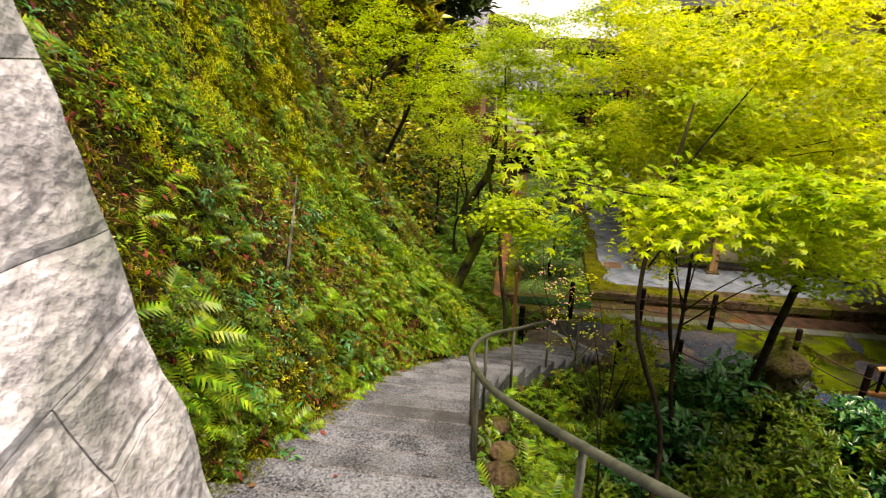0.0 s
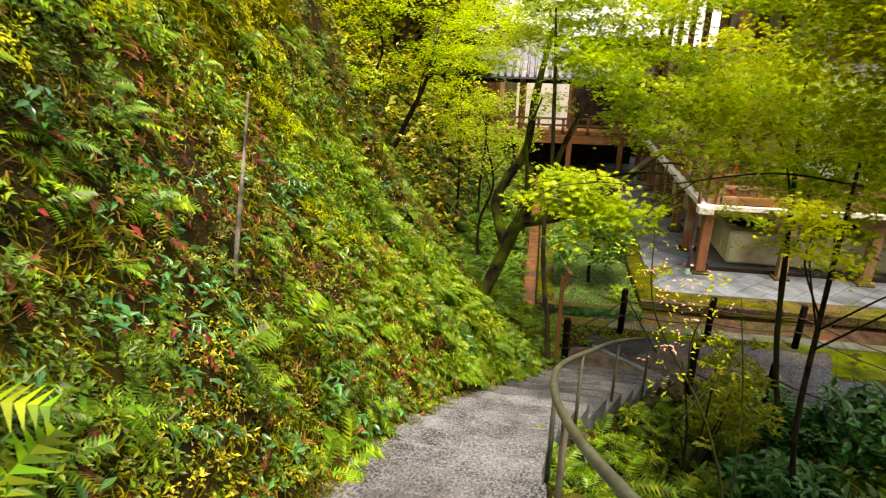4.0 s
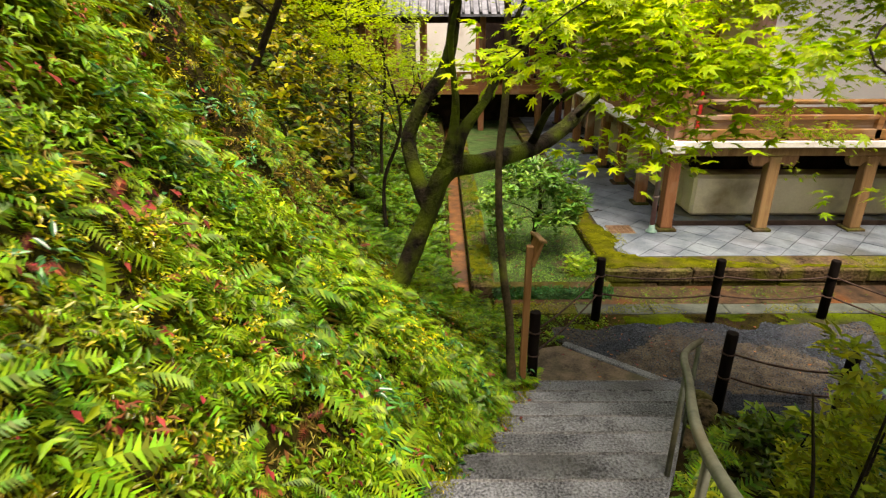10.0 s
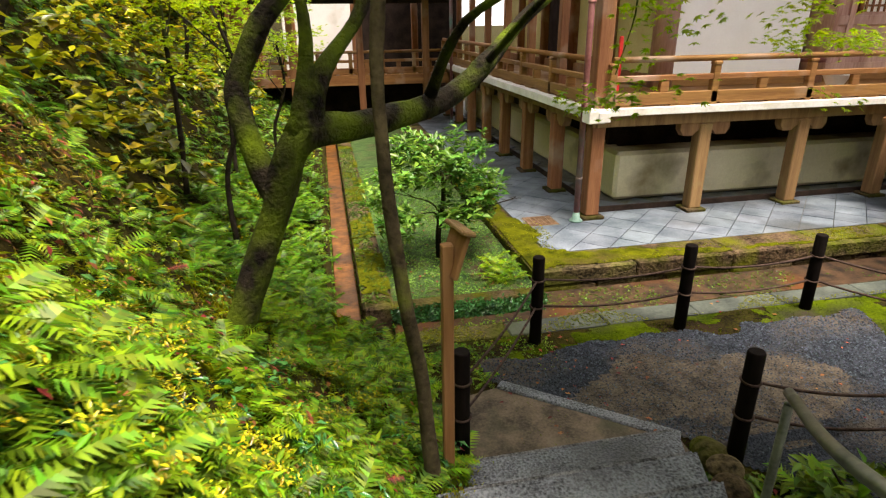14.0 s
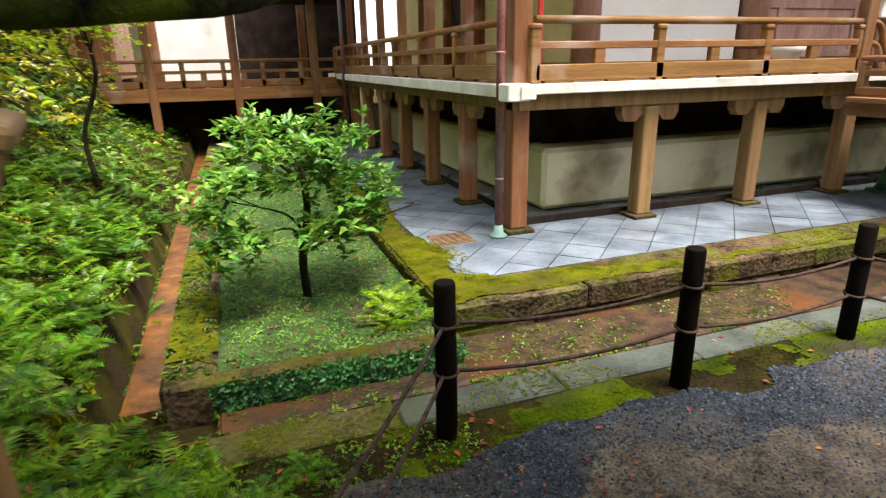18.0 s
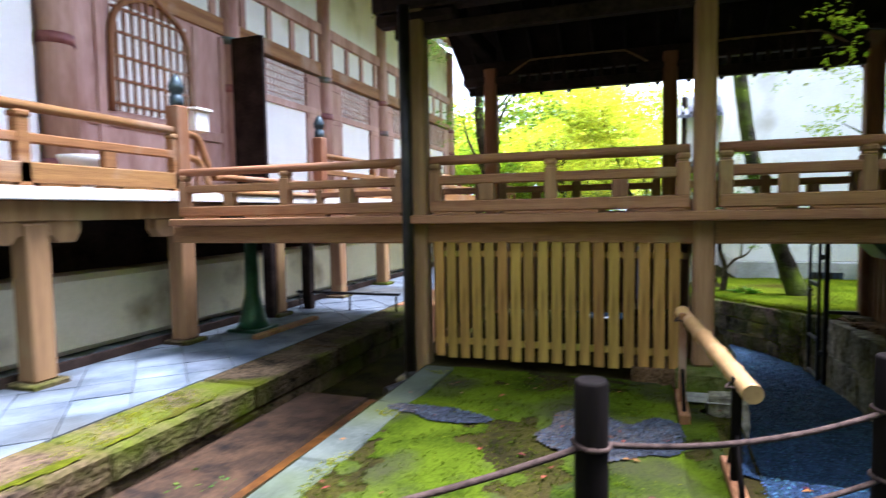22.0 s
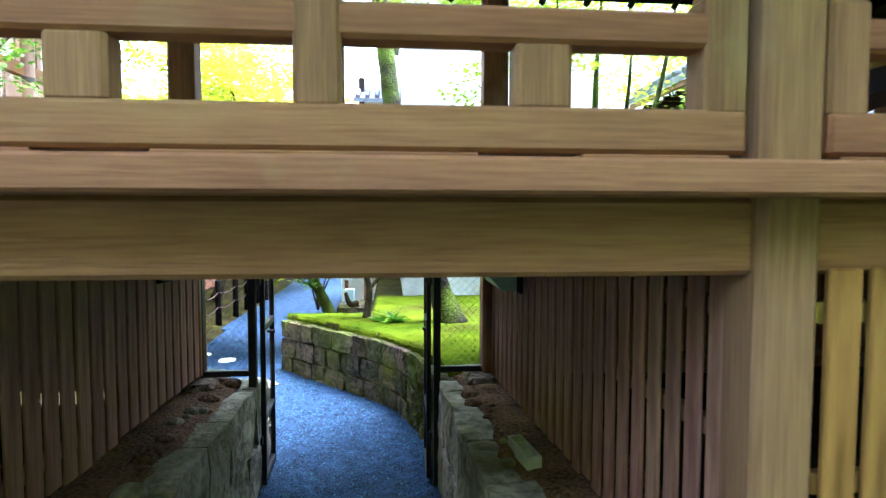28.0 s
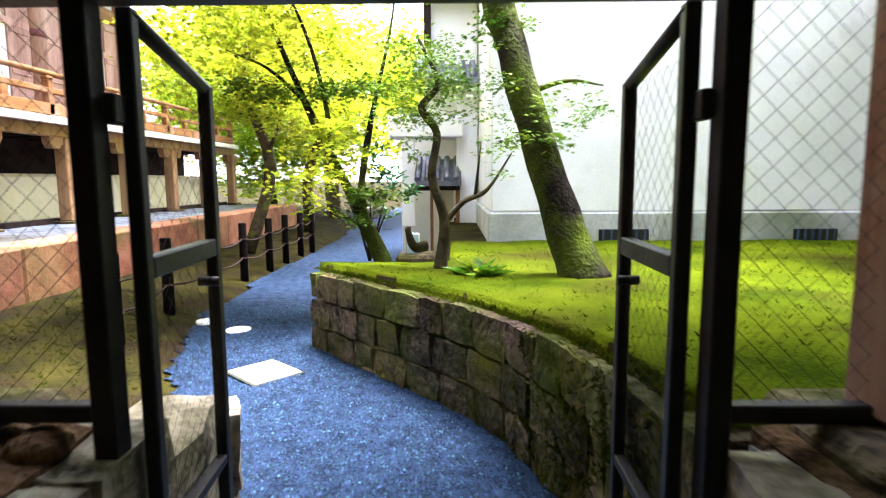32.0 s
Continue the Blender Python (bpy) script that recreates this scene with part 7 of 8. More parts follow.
def moss_sheet(name, x0, x1, y0, y1, inside, z, label):
    """A thin uneven cushion of moss over a flat kerb, with a ragged edge."""
    xs, ys = np.arange(x0, x1, 0.024), np.arange(y0, y1, 0.024)
    gx, gy = np.meshgrid(xs, ys, indexing="ij")
    gz = z + 0.012 + 0.012 * edge_noise(gx, gy, 9.0) + 0.01 * edge_noise(gx, gy, 3.0)
    idx = np.arange(gx.size).reshape(gx.shape)
    keep = inside(gx[:-1, :-1], gy[:-1, :-1]).ravel()
    a, b, c, d = idx[:-1, :-1].ravel()[keep], idx[1:, :-1].ravel()[keep], idx[1:, 1:].ravel()[keep], idx[:-1, 1:].ravel()[keep]
    me = raw_mesh(name, np.stack([gx.ravel(), gy.ravel(), gz.ravel()], 1), np.concatenate([np.stack([a, b, c], 1), np.stack([a, c, d], 1)]))
    me.polygons.foreach_set("use_smooth", [True] * len(me.polygons))
    return tagged(part(name, me, KERBMOSS), label, "moss", kind="stuff")


moss_sheet("kerb_moss", 1.22, 9.6, 13.5, 14.6, lambda x, y: (edge_noise(x, y, 1.3) * 0.16 + 0.08 * edge_noise(x, y, 6.0) + np.interp(x, [1.2, 1.6, 2, 2.8, 3.6, 5, 8], [14.3, 14.25, 13.98, 13.83, 13.74, 13.58, 13.42]) > y) & (y > 13.55 + 0.08 * edge_noise(x, y, 4.0)), PAVE_Z, "thick olive moss on the platform kerb")
moss_sheet("kerb_moss", 1.22, 2.0, 14.0, 20.0, lambda x, y: edge_noise(x, y, 1.3) * 0.2 + 0.08 * edge_noise(x, y, 6.0) + 0.3 > x - 1.3, PAVE_Z, "thick olive moss on the platform kerb")
moss_sheet("kerb_moss", -0.93, -0.55, 13.15, 24.0, lambda x, y: edge_noise(x, y, 1.9) * 0.3 + 0.15 * edge_noise(x, y, 7.0) > 0.03, -0.18, "olive moss on the kerb of the side drain")
p, n = scatter_box(3500, 1.22, 6.5, 13.55, 14.2, lambda x, y: edge_noise(x, y, 1.1) + (13.85 - y) * 1.6 > 0.1)
p[:, 2] = PAVE_Z + 0.002
undergrowth("kerb_moss", "olive moss along the platform kerb", "moss", TUFTS, p, n, (0.012, 0.03), "grass", 0.0)
p, n = scatter_box(4000, 1.15, 1.9, 14.0, 18.5, lambda x, y: edge_noise(x, y, 1.1) + (1.55 - x) * 0.8 > -0.05)
p[:, 2] = PAVE_Z + 0.002
undergrowth("kerb_moss", "olive moss along the platform kerb", "moss", TUFTS, p, n, (0.012, 0.03), "grass", 0.0)
p, n = scatter_box(5000, -0.5, 7.4, 11.95, 12.28, lambda x, y: edge_noise(x, y, 1.6) + (12.06 - y) * 1.5 > 0.12)
p[:, 2] = -0.038
undergrowth("strip_moss", "patches of moss on the concrete strip", "moss", TUFTS, p, n, (0.01, 0.028), "grass", 0.0)


def mossy(x, y):
    return ~in_yard(x, y) & (y < 12.0) & (y > 9.7) & (x > -0.2) & (edge_noise(x, y, 1.3) > -0.25)


p, n = scatter_box(9000, 0, 7.5, 9.7, 12.0, mossy)
undergrowth("moss_tufts", "bright moss tufts and tiny grass on the yard's edge", "moss", MTUFTS, p, n, (0.014, 0.034), "moss", 0.0)
p, n = scatter_box(2200, 3.6, 7.5, 10.2, 12.0)
undergrowth("clover_patch", "tiny clover leaves on the mossy ground", "groundcover", CLUMPS, p, n, (0.01, 0.022), "moss", 0.0)
p, n = scatter_box(130, 0.2, 7.4, 9.3, 12.2)
p[:, 2] += 0.02
undergrowth("fallen_leaves", "scattered fallen leaves on the gravel and moss", "leaves", SINGLE, p, n, (0.03, 0.06), "dead", 0.0)
p, n = scatter_box(160, -2.0, 1.0, 2.0, 10.2, lambda x, y: (x > stair_left(y)) & (x < stair_right(y)) & ((x - stair_left(y) < 0.22) | (rng.uniform(0, 1, len(x)) < 0.12)))
p[:, 2] = -0.02 + (np.floor((STAIR_FOOT - p[:, 1]) / (RISE / STAIR_SLOPE)) + 1) * RISE + 0.012
undergrowth("fallen_leaves", "a few fallen leaves on the steps", "leaves", SINGLE, p, n, (0.03, 0.07), "dead", 0.0)
p, n = scatter_box(14000, 7.6, 15.8, 1.0, 10.2, lambda x, y: (y < wall_line(np.clip(x, 6.2, 14.3)) - 0.02) & (x > 10.5))
undergrowth("moss_tufts", "bright green moss lawn behind the retaining wall", "moss", MTUFTS, p, n, (0.015, 0.04), "moss", 0.0)
p, n = scatter_box(5000, 4.8, 7.6, 3.0, 8.2)
undergrowth("moss_tufts", "bright moss before the slatted fence", "moss", MTUFTS, p, n, (0.015, 0.035), "moss", 0.0)
p, n = scatter_box(3000, 10.6, 16.0, 10.0, 13.2, lambda x, y: y > path_left(x) + 0.15)
undergrowth("moss_tufts", "moss beside the path beyond the gate", "moss", MTUFTS, p, n, (0.015, 0.045), "moss", 0.0)
x = rng.uniform(10.7, 14.2, 7000)
u = rng.uniform(0, 1, len(x)) ** 1.4
z0, z1 = np.array([FOOT(a) for a in x]), np.array([TOP(a) for a in x])
p = np.stack([x, wall_line(x) + 0.02, z0 + u * (z1 - z0)], 1)
p, n = patch(p, np.tile((-0.3, 0.9, 0.2), (len(p), 1)), 35, -0.02, 2.2)
undergrowth("wall_moss", "green moss cushions on the curved stone wall", "moss", MTUFTS, p, n, (0.02, 0.045), "moss", 0.9)
x = rng.uniform(10.55, 14.25, 5000)
p = np.stack([x, wall_line(x) + rng.uniform(-0.22, 0.01, len(x)), np.array([TOP(a) for a in x]) + 0.012], 1)
undergrowth("wall_moss", "moss of the lawn spilling over the wall's top", "moss", MTUFTS, p, np.tile((0.0, 0.1, 1.0), (len(p), 1)), (0.018, 0.04), "moss", 0.2)
p, n = scatter_box(7, 6.9, 7.6, 7.0, 7.6)
undergrowth("fern_undergrowth", "small ferns at the fence foot", "ferns", FERNS, p, n, (0.15, 0.28), "fern", 0.0)


# ---- beyond the corridor: storehouse, trees, lawn things ----
store = thing("storehouse", (18, 2, -0.2), "white plastered storehouse with a grey stone base and vents", "storehouse")
part("wall", box(16.0, 22, -8, 8.48, 0.2, 5.6, 0.02), PLASTER, store)
base = part("base", box(15.95, 22.05, -8.05, 8.52, -0.6, 0.2, 0.02), PALE_CONC, store, "grey plastered base")
for y0, y1 in ((6.65, 7.23), (4.48, 4.98), (1.8, 2.35)):
    v = part("vent", box(15.93, 15.96, y0, y1, -0.2, -0.0, 0.004), BLACK, store, "dark barred vent")
    for j in range(6):
        y = y0 + (j + 0.5) * (y1 - y0) / 6
        part("bar", box(15.915, 15.93, y - 0.012, y + 0.012, -0.2, 0.0, 0), BOXGREY, v)
roof = part("roof", box(15.6, 22.6, -8.6, 8.8, 5.6, 5.78, 0.03), TILE, store)


def tiled_roof(t, x0, x1, y0, y1, z0, z1, axis, step=0.28):
    """A single roof slope with rows of round cover tiles; axis: the way the slope climbs."""
    bm = bmesh.new()
    if axis == "x":
        q = [(x0, y0, z0), (x0, y1, z0), (x1, y1, z1), (x1, y0, z1)]
    else:
        q = [(x0, y0, z0), (x1, y0, z0), (x1, y1, z1), (x0, y1, z1)]
    lo = [bm.verts.new(p) for p in q]
    hi = [bm.verts.new((a, b, c + 0.08)) for a, b, c in q]
    bm.faces.new(lo)
    bm.faces.new(hi)
    for i in range(4):
        bm.faces.new((lo[i], lo[(i + 1) % 4], hi[(i + 1) % 4], hi[i]))
    bmesh.ops.recalc_face_normals(bm, faces=bm.faces)
    s = part("roof_slope", bm, TILE, t, "blue-grey roof tiles")
    a0, a1 = (y0, y1) if axis == "x" else (x0, x1)
    k = a0 + step / 2
    while k < a1:
        pts = [(x0, k, z0 + 0.1), (x1, k, z1 + 0.1)] if axis == "x" else [(k, y0, z0 + 0.1), (k, y1, z1 + 0.1)]
        part("tile_rib", tube(pts, 0.055, 6), TILE, s)
        k += step
    return s


gatehouse = thing("gatehouse", (19, 9.2, -0.7), "small white-walled gate building with layered blue-grey tile roofs", "building")
part("side_wall", box(19.1, 22, 8.5, 8.86, -0.9, 2.3, 0.01), PLASTER, gatehouse)
part("white_pillar", box(18.9, 19.2, 9.56, 9.78, -0.2, 1.35, 0.012), PLASTER, gatehouse)
part("back_wall", box(20.4, 20.6, 8.86, 9.9, -0.9, 1.35, 0.01), PLASTER, gatehouse)
d = part("door", box(19.3, 19.36, 8.9, 9.24, -0.72, 0.42, 0.01), CREAM, gatehouse, "pale beige door panel")
part("door_rail", box(19.285, 19.3, 8.9, 9.24, -0.2, -0.14, 0.004), CREAM, d)
for y, w in ((8.84, 0.07), (9.28, 0.05), (9.68, 0.08)):
    part("door_post", box(19.0, 19.12, y - w / 2, y + w / 2, -0.8, 0.5, 0.008), WOOD, gatehouse)
part("door_lintel", box(19.0, 19.1, 8.8, 9.75, 0.4, 0.48, 0.008), WOOD_DARK, gatehouse)
part("threshold", box(18.7, 19.2, 8.7, 9.4, -0.95, -0.66, 0.02), STONE, gatehouse, "stone step before the door")
tiled_roof(gatehouse, 18.75, 19.5, 8.78, 9.52, 0.48, 0.86, "x", 0.16)
part("white_lintel", box(18.85, 19.6, 8.75, 9.98, 1.28, 1.62, 0.02), PLASTER, gatehouse)
tiled_roof(gatehouse, 18.7, 19.5, 8.5, 9.56, 2.12, 2.55, "x", 0.17)
part("upper_wall", box(19.3, 22, 8.5, 9.4, 1.62, 4.2, 0.01), PLASTER, gatehouse)
part("corner_post", box(19.22, 19.3, 9.28, 9.4, 2.6, 4.2, 0.006), WOOD_DARK, gatehouse)
tiled_roof(gatehouse, 18.8, 20.2, 8.3, 9.5, 3.6, 4.3, "x", 0.2)
lantern_stone = thing("stone_basin", (16.6, 9.42, -0.45), "pale blue-white box standing on a flat stone", "basin")
part("block", box(16.35, 16.9, 9.15, 9.65, -0.95, -0.36, 0.04), STONE, lantern_stone)
part("box", box(16.52, 16.68, 9.36, 9.53, -0.36, -0.1, 0.012), PALE_BLUE, lantern_stone, "pale blue-white painted box")

tree("leaning_tree", (13.45, 7.97, -0.15), [[(13.45, 7.95, -0.2, 0.2), (13.5, 8.05, 0.1, 0.155), (13.6, 8.25, 0.7, 0.13), (13.7, 8.45, 1.4, 0.12), (13.8, 8.6, 2.0, 0.115), (13.9, 8.75, 3.0, 0.11), (14.0, 8.9, 4.5, 0.1), (14.1, 9.0, 6.0, 0.07)],
                                          [(13.7, 8.45, 1.2, 0.03), (13.6, 8.1, 1.3, 0.015), (13.5, 7.85, 1.25, 0.006)], [(13.85, 8.65, 2.2, 0.03), (13.8, 9.0, 2.3, 0.015), (13.7, 9.3, 2.2, 0.006)]],
     [(13.55, 8.05, 1.2, 0.22), (13.75, 8.6, 1.9, 0.3), (13.7, 9.1, 2.1, 0.3), (13.6, 8.5, 1.35, 0.2), (13.5, 8.35, 0.85, 0.18), (13.5, 8.2, 1.0, 0.14)], "leaning moss-covered trunk with small maple sprays on the lawn", BARK, "fern", density=50, spray=0.3, gaps=-1)
tree("garden_tree", (13.9, 9.05, -0.12), [[(13.9, 9.05, -0.2, 0.06), (13.92, 9.0, 0.25, 0.04), (13.86, 9.1, 0.6, 0.034), (13.95, 9.06, 0.95, 0.03), (13.9, 9.18, 1.15, 0.03), (13.95, 9.05, 1.35, 0.024), (14.0, 9.2, 1.7, 0.012)],
                                         [(13.92, 9.02, 0.2, 0.03), (13.95, 8.85, 0.4, 0.022), (14.0, 8.65, 0.5, 0.016), (14.0, 8.45, 0.8, 0.006)], [(13.9, 9.15, 0.05, 0.045), (13.85, 9.25, 0.05, 0.04), (13.8, 9.3, 0.2, 0.02)], [(13.98, 8.75, 0.45, 0.014), (14.0, 8.7, 0.9, 0.005)]],
     [(13.95, 9.1, 1.5, 0.32), (14.1, 9.2, 1.15, 0.2), (14.1, 8.95, 1.36, 0.25), (13.85, 8.95, 1.2, 0.25), (14.0, 8.5, 0.75, 0.14), (13.9, 9.3, 0.95, 0.2), (14.0, 9.35, 1.25, 0.25), (13.9, 8.6, 1.0, 0.2)], "twisted small garden tree on the moss lawn", BARK_L, "fern", density=75, spray=0.26, gaps=-1)
p, n = scatter_box(3, 13.35, 13.5, 8.68, 8.82)
undergrowth("small_plant", "low fan-leaved plant on the lawn", "plant", [leaf_clump(14, 77, 0.3, 0.12, (0.1, 0.9))], p, n, (0.2, 0.28), "fern", 0.0)

path_maple = tree("maple_tree", (15.4, 9.66, -0.4), [
    [(15.4, 9.64, -0.6, 0.12), (15.42, 9.68, -0.3, 0.095), (15.45, 9.84, 0.02, 0.08), (15.5, 9.98, 0.3, 0.07), (15.55, 10.13, 0.6, 0.055), (15.6, 10.36, 1.05, 0.045), (15.6, 10.58, 1.55, 0.035), (15.5, 10.9, 2.4, 0.02), (15.4, 11.2, 3.4, 0.01)],
    [(15.47, 9.92, 0.18, 0.06), (15.55, 9.92, 0.6, 0.045), (15.6, 9.84, 1.1, 0.035), (15.65, 9.76, 1.5, 0.025), (15.7, 9.6, 2.2, 0.015), (15.8, 9.5, 3.0, 0.006)],
    [(15.58, 10.25, 0.85, 0.035), (15.4, 10.25, 1.3, 0.028), (15.2, 10.35, 1.9, 0.018), (15.0, 10.6, 2.6, 0.008)],
    [(15.6, 10.5, 1.4, 0.025), (15.7, 10.95, 1.8, 0.016), (15.7, 11.4, 2.0, 0.007)],
    [(15.44, 9.8, 0.0, 0.03), (15.3, 10.0, 0.15, 0.02), (15.1, 10.2, 0.3, 0.008)]],
    [(15.4, 11.4, 3.2, 0.9), (15.0, 10.6, 2.6, 0.7), (16.0, 10.6, 3.6, 1.0), (14.6, 11.8, 3.6, 1.0), (16.6, 11.6, 4.2, 1.1), (15.2, 10.2, 1.0, 0.5), (14.9, 10.3, 0.6, 0.4), (14.2, 10.9, 4.0, 0.8), (15.7, 10.96, 2.2, 0.6), (15.7, 11.37, 1.4, 0.6), (15.9, 10.25, 2.1, 0.5), (16.0, 10.55, 1.1, 0.5), (16.1, 9.98, 0.75, 0.35), (15.4, 11.65, 2.3, 0.6), (16.1, 9.63, 1.75, 0.4), (15.6, 11.1, 2.9, 0.7), (14.9, 10.9, 2.0, 0.5), (15.2, 11.9, 1.8, 0.6), (16.4, 10.9, 1.7, 0.6)],
    "spreading green maple beside the path", BARK, "yellow", density=46, flat=0.4)
crown("leaves", [(15.3, 9.75, 0.45, 0.3), (15.2, 9.95, 0.3, 0.25), (15.5, 10.5, 1.6, 0.4), (15.5, 10.0, 1.55, 0.35), (15.4, 9.6, 1.5, 0.35), (15.6, 11.0, 1.5, 0.4), (15.5, 9.3, 1.9, 0.4)], LEAF["fern"], path_maple, spray=0.34, density=80, flat=0.35, gaps=-1)
shrub(16.2, 9.95, -0.3, 0.6, "broad", "glossy dark shrub behind the path maple", 0.14, 60, 81, 1.6)
slender("maple_tree", (19.5, 12.6, -0.7), (20, 12.2, 4.0), 0.12, [(19.5, 11.8, 2.2, 1.1), (20.5, 13.0, 3.2, 1.4), (18.5, 12.6, 3.0, 1.2), (21.5, 11.6, 2.4, 1.3), (19.0, 11.2, 3.8, 1.2)], "yellow-green maple far along the path", "yellow", BARK_L, seed=22, density=20, spray=0.65)
slender("maple_tree", (24, 12.6, -0.7), (24, 12.0, 4.0), 0.15, [(23.5, 11.5, 2.0, 1.5), (25, 13.0, 3.0, 1.8), (22.8, 13.0, 4.0, 1.6), (26, 11, 3.6, 1.8)], "yellow maple far along the path", "yellow", BARK_L, seed=23, density=15, spray=0.9)
slender("maple_tree", (13.0, 12.6, -0.3), (12.6, 12.9, 4.6), 0.12, [(12.2, 12.4, 3.2, 0.9), (13.4, 12.6, 3.6, 1.0), (12.8, 13.4, 2.9, 0.8), (12.4, 13.6, 4.4, 1.0), (11.9, 11.8, 2.7, 0.5)], "bright maple between corridor and hall", "fern", BARK_L, seed=24, density=15)
slender("maple_tree", (14.6, 3.4, -0.1), (14.4, 4.2, 4.4), 0.1, [(14.2, 5.0, 3.2, 1.0), (14.6, 4.0, 3.6, 1.1), (13.6, 6.6, 4.4, 0.9), (13.5, 4.6, 2.6, 0.7)], "bright green maple on the lawn", "maple", BARK_L, seed=25, density=24)
# The highest leaf clouds are out of view, added to keep sun off the path.
tree("maple_tree", (11.8, 6.8, 0.0), [
    [(11.8, 6.8, -0.1, 0.1), (11.82, 6.78, 0.5, 0.085), (11.85, 6.75, 0.9, 0.075), (11.9, 6.72, 1.5, 0.05), (12.0, 6.7, 2.4, 0.03), (12.1, 6.6, 3.6, 0.01)],
    [(11.82, 6.8, 0.5, 0.06), (11.8, 7.0, 1.2, 0.05), (11.85, 7.3, 1.9, 0.035), (11.9, 7.55, 2.7, 0.022), (12.0, 7.7, 3.6, 0.008)],
    [(11.82, 6.76, 0.55, 0.055), (11.9, 6.45, 1.3, 0.042), (11.95, 6.15, 2.1, 0.03), (12.0, 5.95, 2.9, 0.018), (12.1, 5.8, 3.6, 0.007)],
    [(11.85, 6.75, 0.9, 0.045), (11.75, 6.95, 1.6, 0.035), (11.7, 7.1, 2.4, 0.02), (11.7, 7.2, 3.3, 0.008)],
    [(11.9, 6.7, 1.4, 0.035), (12.05, 6.4, 2.0, 0.026), (12.1, 6.3, 2.8, 0.014), (12.2, 6.3, 3.5, 0.006)],
    [(11.85, 7.3, 1.9, 0.02), (11.8, 7.6, 2.2, 0.014), (11.8, 7.9, 2.4, 0.006)]],
    [(12.0, 7.6, 3.2, 0.6), (12.2, 6.6, 3.5, 0.7), (12.2, 5.8, 3.4, 0.6), (11.7, 7.2, 2.75, 0.4), (12.3, 8.2, 3.3, 0.6), (12.4, 6.2, 2.7, 0.4), (12.2, 7.9, 2.5, 0.3), (11.6, 7.6, 3.7, 0.8), (12.4, 7.8, 3.9, 0.9), (12.8, 7.2, 3.5, 0.8), (11.3, 6.9, 3.6, 0.7), (12.7, 8.5, 4.0, 0.8), (11.6, 8.3, 4.2, 0.8)],
    "many-stemmed mossy maple on the lawn, crown enlarged to shade the path", BARK, "maple", density=48, spray=0.36)
for k, (x, y, z, r) in enumerate(((32, 16, 3, 4), (34, 9, 4, 4.5), (31, 4, 5, 4), (36, 20, 5, 5), (29, 13, 4.5, 3.4))):
    slender("maple_tree", (x, y, -0.8), (x, y, z + 2), 0.25, [(x, y, z, r * 0.8), (x - 1.5, y + 1.5, z + 1, r * 0.6), (x - 1, y - 2, z - 0.8, r * 0.6), (x, y, z - 1.8, r * 0.6)], "far yellow-green maples behind the hall", "yellow" if k % 2 else "maple", BARK_L, seed=40 + k, density=7, spray=1.6)

cover = thing("manhole_cover", (13.45, 10.37, -0.88), "pale square metal drain cover set in the gravel", "manhole")
mm = Matrix.Translation((13.45, 10.37, -0.868)) @ Matrix.Rotation(radians(-43), 4, "Z")
part("plate", box(-0.19, 0.19, -0.21, 0.21, -0.03, 0.018, 0.006, mm), WHITE_EDGE, cover)
part("rim", box(-0.21, 0.21, -0.23, 0.23, -0.05, 0.008, 0.004, mm), CONC, cover)
for x, y in ((14.75, 11.05), (15.1, 11.5)):
    tagged(part("round_manhole", tube([(x, y, -0.95), (x, y, -0.868)], 0.12, 16), WHITE_EDGE), "round pale drain lid in the gravel", "manhole")

# roofed branch corridor leading off behind the main one
branch = thing("branch_corridor", (13, 4, 0), "roofed wooden branch corridor with blue-grey tiled eaves", "corridor", kind="structure")
tiled_roof(branch, 10.7, 14.9, 5.15, 3.6, 2.86, 3.75, "y", 0.24)
tiled_roof(branch, 10.7, 14.9, 2.05, 3.6, 2.86, 3.75, "y", 0.24)
# Ceiling sheet is coloured near-black for the shade under this roof.
part("ceiling", box(10.5, 14.7, 2.3, 4.9, 2.8, 2.83, 0), SHADE_BLACK, branch)
part("eave_board", box(10.7, 14.9, 5.06, 5.12, 2.8, 2.87, 0.006), WOOD_GREY, branch)
for k in range(13):
    x = 10.8 + k * 0.31
    part("rafter_end", box(x, x + 0.06, 4.6, 5.05, 2.74, 2.8, 0.004), WOOD_DARK, branch)
for y in (4.62, 2.6):
    part("head_beam", box(10.5, 14.7, y - 0.07, y + 0.07, 2.55, 2.73, 0.008), WOOD_DARK, branch)
    part("floor_beam", box(10.5, 14.7, y - 0.07, y + 0.07, FZ - 0.16, FZ, 0.008), WOOD_GREY, branch)
    for x in (11.2, 12.9, 14.6):
        part("post", box(x - 0.075, x + 0.075, y - 0.075, y + 0.075, -0.1, 2.6, 0.01), WOOD, branch)
        part("bracket", box(x - 0.32, x + 0.32, y - 0.05, y + 0.05, 2.45, 2.55, 0.02), WOOD_GREY, branch)
    for z in (FZ + 0.14, FZ + 0.34, FZ + 0.52):
        part("rail", box(10.55, 14.6, y - 0.03, y + 0.03, z - 0.03, z + 0.03, 0.008), WOOD, branch)
part("floor_deck", box(10.5, 14.7, 2.6, 4.62, FZ - 0.02, FZ + 0.02, 0.004), WOOD_BEAM, branch)
part("base_boards", box(10.5, 14.7, 4.5, 4.54, -0.2, FZ - 0.16, 0.004), PLASTER, branch)
annex = thing("annex", (14, -1, 0), "white-walled side building behind the branch corridor", "building")
part("wall", box(11.4, 15.8, -6, 0.8, -0.2, 2.6, 0.02), PLASTER, annex)
